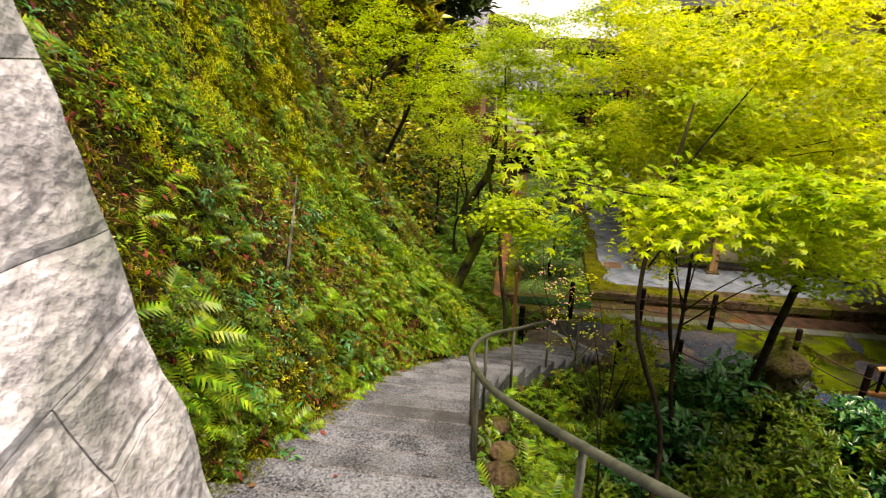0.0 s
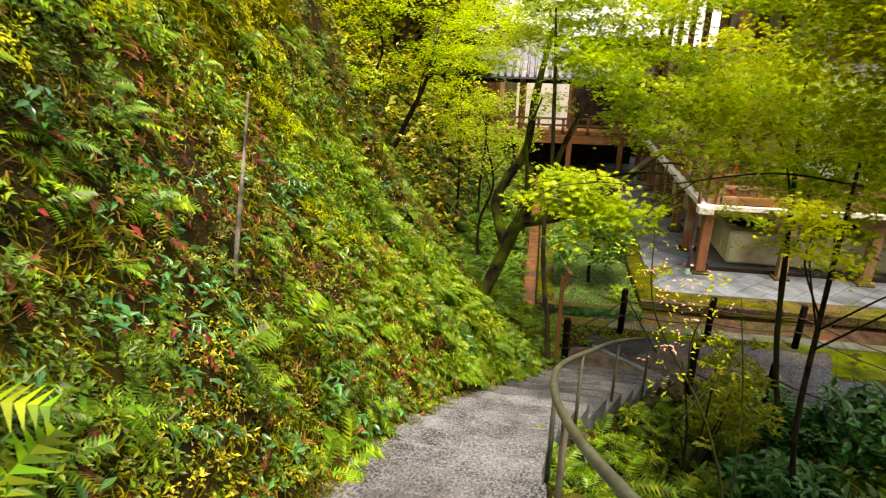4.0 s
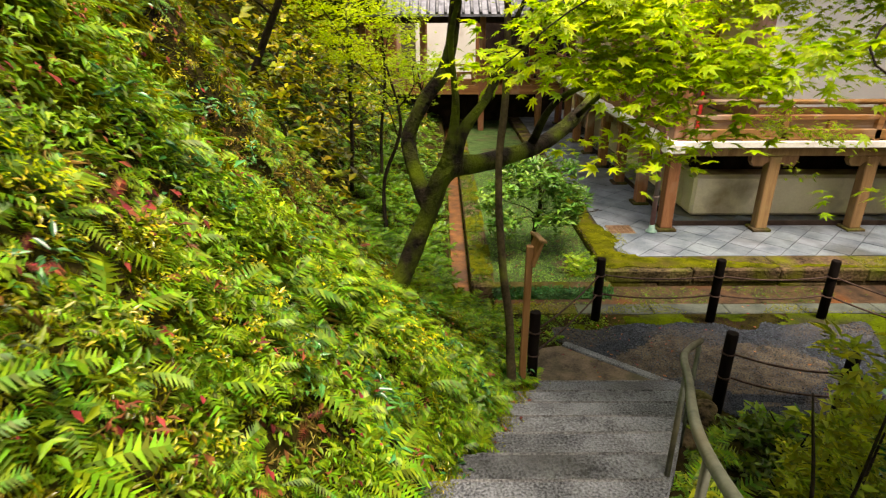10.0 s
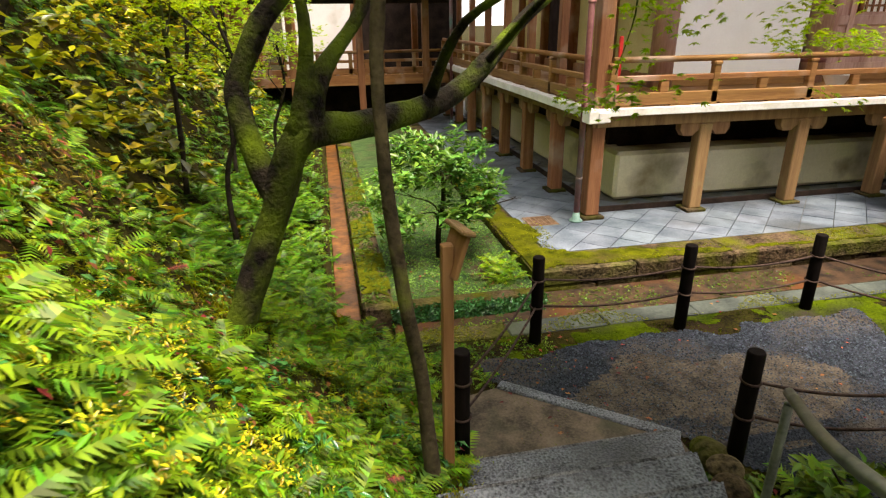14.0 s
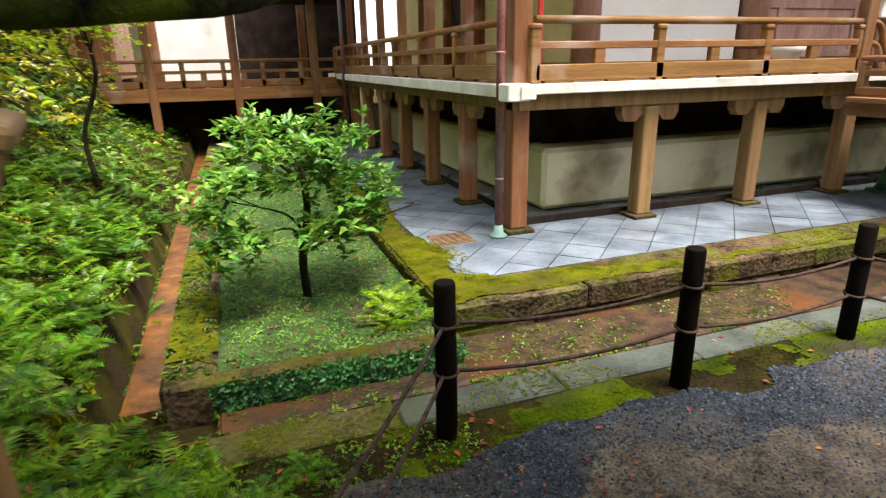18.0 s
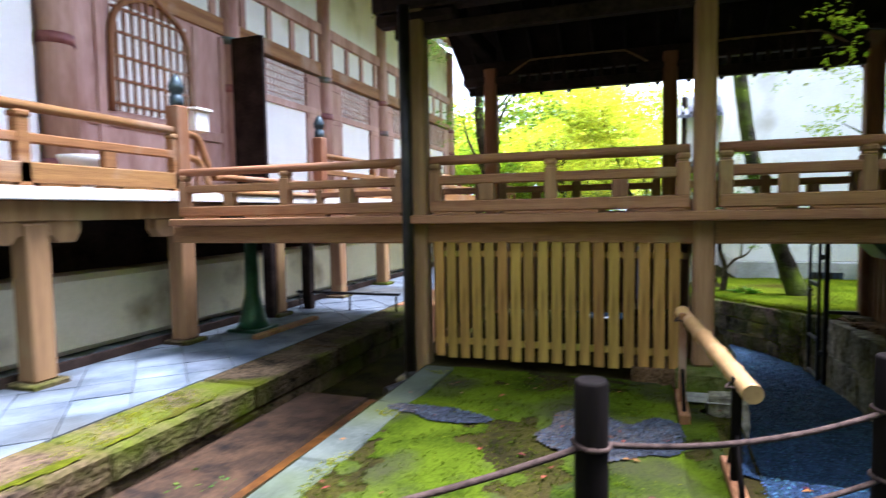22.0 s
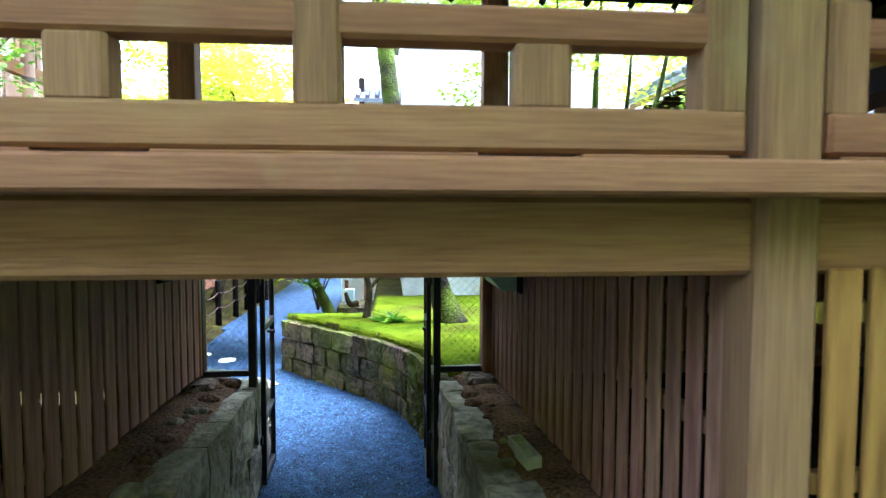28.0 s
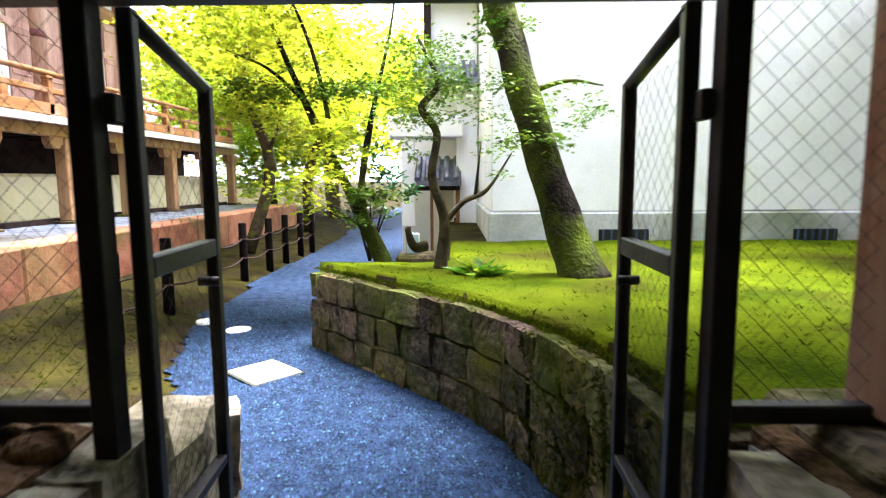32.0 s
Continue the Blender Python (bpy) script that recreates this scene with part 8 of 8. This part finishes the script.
tiled_roof(annex, 11.0, 15.9, 1.3, -3.0, 2.5, 4.4, "y")

# corridor's end wall with a cabinet
endwall = thing("corridor_end", (9, 0.8, FZ), "pale wall closing the corridor with a dark blue cabinet", "wall", kind="structure")
part("end_panel", box(9.0, 10.3, 0.9, 0.98, FZ, 3.1, 0.01), VERDI, endwall, "pale blue-green wall panel")
cab = thing("cabinet", (9.6, 1.2, FZ), "dark blue steel cabinet with small white labels", "cabinet")
body = part("body", box(9.2, 9.95, 1.0, 1.4, FZ + 0.01, FZ + 0.95, 0.01), BOXGREY, cab)
for x in (9.45, 9.56):
    part("label_plate", box(x, x + 0.07, 1.4, 1.405, FZ + 0.4, FZ + 0.52, 0), PLASTER, body)
lamp_box = thing("alarm_lamp", (9.8, 1.3, FZ + 1.0), "small red alarm lamp on the cabinet", "lamp")
part("lens", tube([(9.8, 1.25, FZ + 0.96), (9.8, 1.25, FZ + 1.06)], 0.05, 10), RED, lamp_box)
yellow_wall = thing("side_building", (6, -2, 0), "low building with an olive plaster wall and tiled eave", "building")
part("wall", box(3.5, 8.6, -5, 0.0, -0.1, 2.6, 0.02), YELLOW, yellow_wall)
tiled_roof(yellow_wall, 3.0, 9.2, 0.7, -3.5, 2.6, 4.2, "y")

# ---- far corridor at the back of the garden ----
back = thing("back_corridor", (-1, 26, 0), "raised wooden corridor crossing at the back of the garden", "corridor", kind="structure")
part("floor_beam", box(-9, 2.7, 25.6, 25.75, 1.0, 1.3, 0.01), WOOD_H, back)
part("floor_deck", box(-9, 2.7, 25.75, 27.8, 1.2, 1.3, 0), WOOD_H, back)
part("tie_beam", box(-9, 2.7, 25.62, 25.76, 3.3, 3.5, 0.01), WOOD_DARK, back)
for x in (-8, -6, -4, -2, 0, 2):
    part("post", box(x - 0.1, x + 0.1, 25.58, 25.78, -0.5, 3.5, 0.01), WOOD, back)
    part("post", box(x - 0.1, x + 0.1, 27.7, 27.9, -0.5, 3.5, 0.01), WOOD, back)
# Dark sheet added below the deck to stand for the shade there.
part("skirting", box(-9, 2.7, 27.6, 27.7, -0.5, 1.15, 0), WOOD_DARK, back)
veranda_rail("corridor_railing", (-9, 25.7), (2.6, 25.7), 1.0, "red-brown railing of the back corridor", 1.3)
tiled_roof(back, -9.5, 3, 24.9, 26.8, 3.5, 4.5, "y")
back_wall = thing("back_wall", (0, 30, 0), "white plastered wall behind the garden", "wall", kind="structure")
part("wall", box(-2.4, 0.2, 29.5, 29.8, -0.5, 5.0, 0.02), PLASTER, back_wall)
part("timber_wall", box(0.2, 4.0, 29.52, 29.8, -0.5, 5.0, 0.02), WOOD_DARK, back_wall, "dark timber wall")
upper_hall = thing("upper_hall", (-5.5, 29, 5), "tiled roof of a hall high on the bank", "building")
part("wall", box(-12, -3.2, 28.5, 33, 1.5, 5.2, 0.02), WOOD, upper_hall)
tiled_roof(upper_hall, -12.6, -2.9, 27.3, 30.5, 5.1, 7.2, "y")
for k in range(9):
    part("wall_post", box(-12 + k * 1.1, -11.88 + k * 1.1, 28.42, 28.5, 1.5, 5.2, 0), WOOD, upper_hall)

# dense wood above the bank
for k in range(16):
    g = random.Random(100 + k)
    x, y = g.uniform(-14, -7), g.uniform(13, 27)
    z = float(ground_z(x, y))
    if k > 12:
        x, y = (-5.2, -4.6, -6.5)[k - 13], (21.5, 23.5, 20.0)[k - 13]
        z = float(ground_z(x, y))
    slender("forest_tree", (x, y, z), (x, y, z + 6), 0.14, [(x, y, z + 1.0, 1.3), (x + 0.4, y - 0.6, z + 2.4, 1.5), (x + 0.6, y + 0.8, z + 4.0, 1.7), (x - 0.5, y - 0.8, z + 5.6, 1.6)], "dark green forest tree above the bank", "bank" if k % 2 else "conifer", seed=60 + k, density=15, spray=0.5, templates=SHRUBLEAF)


# ---- details ----
# pale rock face at the top of the stairs
rock = thing("rock_face", (-1.7, 0, 3.5), "pale rough-cut stone wall beside the stair top", "wall", kind="structure")
cuts = [((1.8, 5.0), (1.78, 5.34), (0.5, 5.36), (0.5, 4.78), (1.0, 4.85), (1.31, 4.91)), ((1.78, 5.34), (1.77, 5.92), (0.5, 6.0), (0.5, 5.36)), ((1.77, 5.92), (1.74, 6.9), (0.5, 6.9), (0.5, 6.0)),
        ((1.8, 5.0), (1.31, 4.91), (1.39, 4.56), (1.81, 4.67)), ((1.81, 4.67), (1.39, 4.56), (1.34, 3.2), (1.84, 3.2)), ((1.31, 4.91), (1.0, 4.85), (0.5, 4.78), (0.5, 3.2), (1.34, 3.2), (1.39, 4.56)), ((0.5, 3.2), (0.5, 6.9), (-2.5, 6.9), (-2.5, 3.2))]
for poly in cuts:
    c = Vector((sum(q[0] for q in poly) / len(poly), sum(q[1] for q in poly) / len(poly)))
    bm = bmesh.new()
    ring = [Vector(q) + (c - Vector(q)).normalized() * 0.005 for q in poly]
    def sheet(q):
        return -1.62 - 0.17 * (q.y - 3.3)
    front = [bm.verts.new((sheet(q), q.x, q.y)) for q in ring]
    rear = [bm.verts.new((sheet(q) - 0.7, q.x, q.y)) for q in ring]
    bm.faces.new(front)
    bm.faces.new(list(reversed(rear)))
    m = len(ring)
    for i in range(m):
        bm.faces.new((front[i], rear[i], rear[(i + 1) % m], front[(i + 1) % m]))
    bmesh.ops.recalc_face_normals(bm, faces=bm.faces)
    bmesh.ops.triangulate(bm, faces=bm.faces)
    bmesh.ops.subdivide_edges(bm, edges=bm.edges, cuts=13, use_grid_fill=True)
    for v in bm.verts:
        edge = min(abs((Vector((v.co.y, v.co.z)) - a).cross((b - a).normalized())) for a, b in zip(ring, ring[1:] + ring[:1]))
        v.co.x += noise.noise(v.co * 2.1) * 0.05 + noise.noise(v.co * 7) * 0.02 - (0.012 if edge < 0.03 else 0)
    part("stone", bm, PALE_ROCK, rock)

bm = bmesh.new()
back_ring = [(1.8, 3.2), (1.7, 6.9), (-2.5, 6.9), (-2.5, 3.2)]
f = bm.faces.new([bm.verts.new((-1.62 - 0.17 * (b - 3.3) - 0.1, a, b)) for a, b in back_ring])
g = bmesh.ops.extrude_face_region(bm, geom=[f])
for v in g["geom"]:
    if isinstance(v, bmesh.types.BMVert):
        v.co.x -= 0.5
bmesh.ops.recalc_face_normals(bm, faces=bm.faces)
part("mortar", bm, JOINT, rock, "dark joint behind the stones")

# wooden sign stake
sign = thing("sign_stake", (-0.6, 10.05, 0.3), "unpainted wooden stake with a small slanted notice board", "sign")
part("stake", box(-0.632, -0.568, 10.02, 10.08, 0.1, 1.72, 0.006), NEWWOOD, sign)
sm = Matrix.Translation((-0.55, 10.08, 1.66)) @ Matrix.Rotation(radians(-78), 4, "Z") @ Matrix.Rotation(radians(-18), 4, "X")
part("board", box(-0.1, 0.1, -0.015, 0.015, -0.13, 0.12, 0.006, sm), NEWWOOD, sign)
part("cap", box(-0.12, 0.12, -0.05, 0.03, 0.12, 0.145, 0.006, sm), WOOD_GREY, sign, "grey weathered cap")

# downpipes
def downpipe(x, y, top):
    t = thing("downpipe", (x, y, PAVE_Z), "red-brown round downpipe with a green bell foot", "pipe", "downpipes")
    pipe = part("pipe", tube([(x, y, PAVE_Z + 0.12), (x, y, top)], 0.045, 12), COPPER, t)
    part("bell_foot", tube([(x, y, PAVE_Z), (x, y, PAVE_Z + 0.02), (x, y, PAVE_Z + 0.05), (x, y, PAVE_Z + 0.14)], [0.11, 0.1, 0.062, 0.05], 14), VERDI, t, "green patinated foot")
    for z in (0.55, 1.9, 3.0):
        part("clamp", tube([(x, y, z), (x, y, z + 0.035)], 0.056, 12), COPPER, pipe)
    return t


downpipe(2.5, 15.2, 4.6)
downpipe(2.55, 24.5, 4.6)
# black pipe at the corridor's corner post
bp = thing("black_downpipe", (7.55, 12.3, -0.2), "black steel downpipe beside the corridor post", "pipe")
part("pipe", tube([(7.53, 12.36, -0.2), (7.53, 12.36, 3.1)], 0.05, 12), BLACK, bp)
part("elbow", tube(curve_points([(7.53, 12.36, -0.1), (7.5, 12.36, -0.2), (7.3, 12.5, -0.24)], 4), 0.05, 10), BLACK, bp)

# iron drain grate
grate = thing("drain_grate", (1.95, 15.3, PAVE_Z), "rusty square iron drain grate in the paving", "grate")
part("grate_frame", box(1.7, 2.2, 15.08, 15.5, PAVE_Z - 0.02, PAVE_Z + 0.004, 0.003), JOINT, grate)
rust = mat("rusty_iron", (0.12, 0.07, 0.04), (0.28, 0.18, 0.11), 8, 0.7, 0.3, 40, metal=0.4)
for k in range(9):
    y = 15.1 + k * 0.047
    part("bar", box(1.72, 2.18, y, y + 0.02, PAVE_Z + 0.004, PAVE_Z + 0.016, 0), rust, grate)
for k in range(6):
    x = 1.73 + k * 0.085
    part("cross_bar", box(x, x + 0.015, 15.1, 15.5, PAVE_Z + 0.006, PAVE_Z + 0.018, 0), rust, grate)

# green iron pillar foot under the corridor junction
gp = thing("iron_pillar", (8.8, 15.0, PAVE_Z), "dark green flared iron pillar on a square plate", "pillar")
part("plate", box(8.55, 9.05, 14.8, 15.2, PAVE_Z, PAVE_Z + 0.04, 0.01), GREEN_IRON, gp)
part("shaft", tube([(8.8, 15.0, PAVE_Z + 0.04), (8.8, 15.0, 0.05), (8.8, 15.0, 0.35), (8.8, 15.0, 1.06)], [0.2, 0.16, 0.09, 0.075], 14), GREEN_IRON, gp)
for k, (x, y) in enumerate(((9.6, 15.3), (10.4, 15.2))):
    t = thing("support_post", (x, y, PAVE_Z), "dark square support post under the corridor end", "post")
    part("shaft", box(x - 0.07, x + 0.07, y - 0.07, y + 0.07, PAVE_Z, 1.04, 0.01), WOOD_DARK, t)
tagged(part("plank", box(8.3, 9.6, 14.55, 14.65, PAVE_Z, PAVE_Z + 0.05, 0.006), WOOD_BEAM), "pale loose timber lying on the paving", "plank")
low_bar = thing("low_barrier", (10.3, 14.3, PAVE_Z), "low black steel barrier across the paving", "barrier")
part("bar", tube([(10.4, 13.7, 0.14), (10.4, 15.4, 0.14)], 0.02, 8), BLACK, low_bar)
for y in (13.75, 14.5, 15.35):
    part("leg", tube([(10.4, y, PAVE_Z), (10.4, y, 0.14)], 0.015, 8), BLACK, low_bar)

# newel with bronze cap where the railings meet
def newel(x, y, z, h=0.95):
    t = thing("newel_post", (x, y, z), "stout railing newel with a dark bronze onion cap", "post", "newel posts")
    part("shaft", box(x - 0.085, x + 0.085, y - 0.085, y + 0.085, z, z + h, 0.012), WOOD, t)
    prof = [(0.0, 0.07), (0.03, 0.075), (0.1, 0.075), (0.11, 0.06), (0.14, 0.06), (0.16, 0.08), (0.22, 0.085), (0.29, 0.055), (0.35, 0.012)]
    part("cap", tube([(x, y, z + h + a) for a, b in prof], [b for a, b in prof], 14), mat_bronze, t, "dark bronze onion cap")


mat_bronze = mat("dark_bronze", (0.03, 0.045, 0.05), (0.1, 0.13, 0.14), 6, 0.4, 0.1, 30, metal=0.6)
newel(7.9, RY, SILL + 0.12)
newel(10.85, RY, SILL + 0.12)
# sloping curved rails from the veranda down to the corridor
for za, zb in ((0.66, 0.525), (0.4, 0.35)):
    j = part("curved_rail", tube(curve_points([(7.98, RY, SILL + 0.14 + za), (8.2, RY, SILL + 0.08 + za), (8.35, RY - 0.05, FZ + zb + 0.03), (8.6, RY - 0.1, FZ + zb), (10.8, RY - 0.1, FZ + zb)], 5), 0.04, 8), WOOD_H)
    tagged(j, "curved joining rail between veranda and corridor", "railing")

lamp = thing("lamp_box", (8.33, RY + 0.15, SILL + 0.12), "white paper lamp box on a slim stand", "lamp")
part("stand", box(8.31, 8.35, RY + 0.13, RY + 0.17, FZ, 2.3, 0.004), WOOD, lamp)
part("shade", box(8.22, 8.44, RY + 0.04, RY + 0.26, 2.3, 2.54, 0.012), SHOJI, lamp, "white paper shade")
part("roof_cap", box(8.19, 8.47, RY + 0.01, RY + 0.29, 2.54, 2.57, 0.006), PLASTER, lamp)
dish = thing("stone_dish", (7.55, 15.75, SILL + 0.12), "pale round dish on the veranda", "dish")
part("bowl", tube([(7.2, 15.75, SILL + 0.12), (7.2, 15.75, SILL + 0.15), (7.2, 15.75, SILL + 0.42), (7.2, 15.75, SILL + 0.5)], [0.07, 0.06, 0.2, 0.24], 16), PLASTER, dish)

# red fire hydrant sign on the veranda
fire = thing("red_stand", (3.35, 15.9, SILL), "slim red stand on the veranda", "stand")
part("pole", box(3.32, 3.38, 15.88, 15.92, SILL + 0.12, SILL + 1.1, 0.006), RED, fire)
part("foot", box(3.25, 3.45, 15.82, 15.98, SILL + 0.12, SILL + 0.15, 0.006), RED, fire)

# bamboo rails
def bamboo(p, q, r=0.035):
    t = thing("bamboo_rail", p, "pale bamboo pole lashed to wooden supports", "bamboo")
    a, b = Vector(p), Vector(q)
    length = (b - a).length
    k = max(2, int(length / 0.28))
    pts, rad = [], []
    for i in range(k):
        for f, s in ((0.0, 1.12), (0.06, 0.97), (0.94, 0.97)):
            pts.append(a.lerp(b, (i + f) / k))
            rad.append(r * s)
    pts.append(b)
    rad.append(r)
    part("culm", tube(pts, rad, 10), BAMBOO, t)
    return t


def stand(x, y, z0, z1):
    t = thing("rail_stand", (x, y, z0), "dark wooden stand with a spreading foot holding bamboo", "stand")
    part("upright", box(x - 0.024, x + 0.024, y - 0.024, y + 0.024, z0, z1, 0.005), POST if x < 6.2 else WOOD, t)
    part("foot", box(x - 0.3, x + 0.3, y - 0.035, y + 0.035, z0 - 0.02, z0 + 0.05, 0.006), WOOD, t)
    for s in (-1, 1):
        part("brace", tube([(x + s * 0.22, y, z0 + 0.04), (x, y, z0 + 0.3)], 0.014, 6), POST, t)
    part("lashing", tube([(x + 0.05 * math.cos(a), y + 0.05 * math.sin(a), z1 - 0.05 + 0.008 * math.sin(3 * a)) for a in np.linspace(0, 12.5, 25)], 0.006, 5), ROPE, t)


bamboo((7.35, 10.12, 0.55), (5.85, 9.9, 0.42), 0.05)
stand(7.15, 10.13, -0.1, 0.58)
stand(6.0, 9.95, -0.12, 0.46)
bamboo((7.2, 7.75, 0.66), (6.3, 6.3, 0.32), 0.03)
bamboo((7.3, 7.7, 0.33), (6.45, 6.25, 0.06), 0.017)
stand(7.08, 7.55, 0.0, 0.7)
stand(6.4, 6.45, 0.03, 0.4)

# small rocks at the stair foot
def rock_at(x, y, z, r, label="mossy rock beside the stair foot", material=STONE):
    bm = bmesh.new()
    bmesh.ops.create_icosphere(bm, subdivisions=3, radius=r)
    for v in bm.verts:
        v.co *= 1 + 0.3 * noise.noise(v.co * 4 + Vector((x, y, z)) * 3)
        v.co.z *= 0.65
    bm.transform(Matrix.Translation((x, y, z)))
    tagged(part("rock", bm, material), label, "rock", "rocks")


for x, y, z, r in ((1.28, 10.12, -0.05, 0.14), (1.2, 9.85, 0.05, 0.12), (1.05, 9.6, 0.15, 0.12), (0.85, 9.3, 0.25, 0.1), (0.6, 9.0, 0.4, 0.12), (-0.5, 7.0, 1.2, 0.14), (-0.62, 5.2, 2.0, 0.13), (-0.55, 3.6, 2.75, 0.15), (-0.55, 4.3, 2.4, 0.12), (6.7, 8.0, -0.1, 0.16), (6.4, 7.9, -0.12, 0.13)):
    rock_at(x, y, z, r, material=KERB)

g = random.Random(77)
for k in range(16):
    side = k % 2
    x = g.uniform(7.95, 10.2)
    y = (9.86 + g.uniform(-0.06, 0.08)) if side else (8.16 + g.uniform(-0.1, 0.06))
    rock_at(x, y, 0.04, g.uniform(0.02, 0.05), "rubble stone on the earth ledge", STONE_P if k % 3 else SOIL)
rock_at(8.75, 9.78, 0.05, 0.07, "flat stone on the earth ledge", STONE_P)
for k in range(34):
    side = k % 2
    x = g.uniform(7.85, 10.4)
    y = (9.9 + g.uniform(-0.12, 0.12)) if side else (8.13 + g.uniform(-0.14, 0.1))
    rock_at(x, y, 0.03, g.uniform(0.025, 0.06), "broken brown clod on the earth ledge", SOIL)
block = thing("concrete_block", (9.0, 8.08, 0.05), "hollow grey concrete block lying on the earth ledge", "block")
bmx = Matrix.Translation((9.0, 8.1, 0.03)) @ Matrix.Rotation(radians(8), 4, "Z") @ Matrix.Scale(0.7, 4)
for nm, q in (("shell", (-0.19, 0.19, -0.05, -0.035, 0, 0.1)), ("shell", (-0.19, 0.19, 0.035, 0.05, 0, 0.1)), ("web", (-0.19, -0.17, -0.035, 0.035, 0, 0.1)), ("web", (-0.07, -0.05, -0.035, 0.035, 0, 0.1)), ("web", (0.05, 0.07, -0.035, 0.035, 0, 0.1)), ("web", (0.17, 0.19, -0.035, 0.035, 0, 0.1))):
    part(nm, box(*q, 0.004, bmx), PALE_CONC, block)

# mossy stone lantern among the shrubs
lan = thing("stone_lantern", (4.3, 9.3, -0.1), "moss-covered round stone lantern", "lantern")
prof = [(0.0, 0.3), (0.12, 0.32), (0.16, 0.14), (0.45, 0.12), (0.5, 0.3), (0.6, 0.34), (0.64, 0.18), (0.86, 0.18), (0.88, 0.42), (0.98, 0.36), (1.08, 0.14), (1.12, 0.06), (1.2, 0.08), (1.28, 0.02)]
part("body", tube([(4.0, 9.0, -0.1 + a * 1.3) for a, b in prof], [b for a, b in prof], 16, True, 0.12), KERB, lan)
a = rng.uniform(0, 6.28, 900)
k = rng.integers(0, 2, 900)
r = np.where(k == 0, rng.uniform(0.16, 0.35, 900), rng.uniform(0.14, 0.43, 900))
zz = np.where(k == 0, 0.72, 1.2) - np.where(k == 0, 0.0, (r - 0.14) * 0.45) - rng.uniform(0, 0.05, 900)
undergrowth("lantern_moss", "thick moss on the stone lantern", "moss", MTUFTS, np.stack([4.0 + r * np.cos(a), 9.0 + r * np.sin(a), zz], 1), np.tile((0.0, 0.0, 1.0), (900, 1)), (0.04, 0.08), "moss", 0.2)
lan.matrix_basis = pose(4.0, 9.0, -0.1)

# pebbles on the gravel
tet = (np.array([(1, 0, -0.4), (-0.5, 0.87, -0.4), (-0.5, -0.87, -0.4), (0.1, 0.1, 0.55)], float), np.array([(0, 1, 3), (1, 2, 3), (2, 0, 3)]))
def pebbles(count, x0, x1, y0, y1, keep, lift, material=PEBBLE):
    x, y = rng.uniform(x0, x1, count), rng.uniform(y0, y1, count)
    k = keep(x, y)
    p = np.stack([x[k], y[k], rough_z(x[k], y[k]) + lift], 1)
    c = len(p)
    me = scatter("pebbles", tet, p, rotations(rng.uniform(0, 6.28, c), rng.normal(0, 0.3, c), rng.normal(0, 0.3, c)), rng.uniform(0.006, 0.014, c))
    return tagged(part("pebbles", me, material), "loose blue-grey gravel pebbles", "gravel", kind="stuff")


pebbles(42000, 0, 5.4, 9.2, 12, lambda x, y: in_yard(x, y) & (~dirt(x, y) | (rng.uniform(0, 1, len(x)) < 0.35)), 0.018)
pebbles(5000, 5.8, 6.9, 9.8, 12.1, in_patch, 0.022)
pebbles(60000, 4.2, 16, 8.2, 11.8, in_path, 0.018, PEBBLE_P)

# ---- diagonal paving ----
def clip_poly(poly, x0, x1, y0, y1):
    for axis, lim, keep_less in ((0, x0, False), (0, x1, True), (1, y0, False), (1, y1, True)):
        out = []
        for i, a in enumerate(poly):
            b = poly[(i + 1) % len(poly)]
            ina = a[axis] <= lim if keep_less else a[axis] >= lim
            inb = b[axis] <= lim if keep_less else b[axis] >= lim
            if ina:
                out.append(a)
            if ina != inb:
                f = (lim - a[axis]) / (b[axis] - a[axis])
                out.append((a[0] + f * (b[0] - a[0]), a[1] + f * (b[1] - a[1])))
        poly = out
        if not poly:
            return poly
    return poly


S = 0.42
far_bm = bmesh.new()
count = 0
for i in range(-10, 70):
    for j in range(-60, 60):
        cx, cy = 1.6 + (i + j) * S * 0.7071, 14.04 + (i - j) * S * 0.7071
        if not (1.2 < cx < 26.4 and 13.6 < cy < 29):
            continue
        h = S / 2 - 0.005
        sq = [(cx + 1.414 * h, cy), (cx, cy + 1.414 * h), (cx - 1.414 * h, cy), (cx, cy - 1.414 * h)]
        if cx > 3.3 and cy > 16.0:
            continue
        poly = clip_poly(sq, 1.605, 26, 14.045, 29)
        if len(poly) < 3:
            continue
        near = cx < 10.5 and cy < 22 and count < 300
        bm = bmesh.new() if near else far_bm
        dz = random.uniform(-0.003, 0.003)
        hi = [bm.verts.new((*q, PAVE_Z + dz)) for q in poly]
        lo = [bm.verts.new((*q, PAVE_Z - 0.05)) for q in poly]
        try:
            bm.faces.new(hi)
        except ValueError:
            continue
        for a in range(len(poly)):
            bm.faces.new((lo[a], lo[(a + 1) % len(poly)], hi[(a + 1) % len(poly)], hi[a]))
        if near:
            bmesh.ops.recalc_face_normals(bm, faces=bm.faces)
            part("paving_stone", bm, PAVE, platform)
            count += 1
bmesh.ops.recalc_face_normals(far_bm, faces=far_bm.faces)
far_pave = part("paving", far_bm, PAVE, platform)
far_pave["kind"] = "stuff"
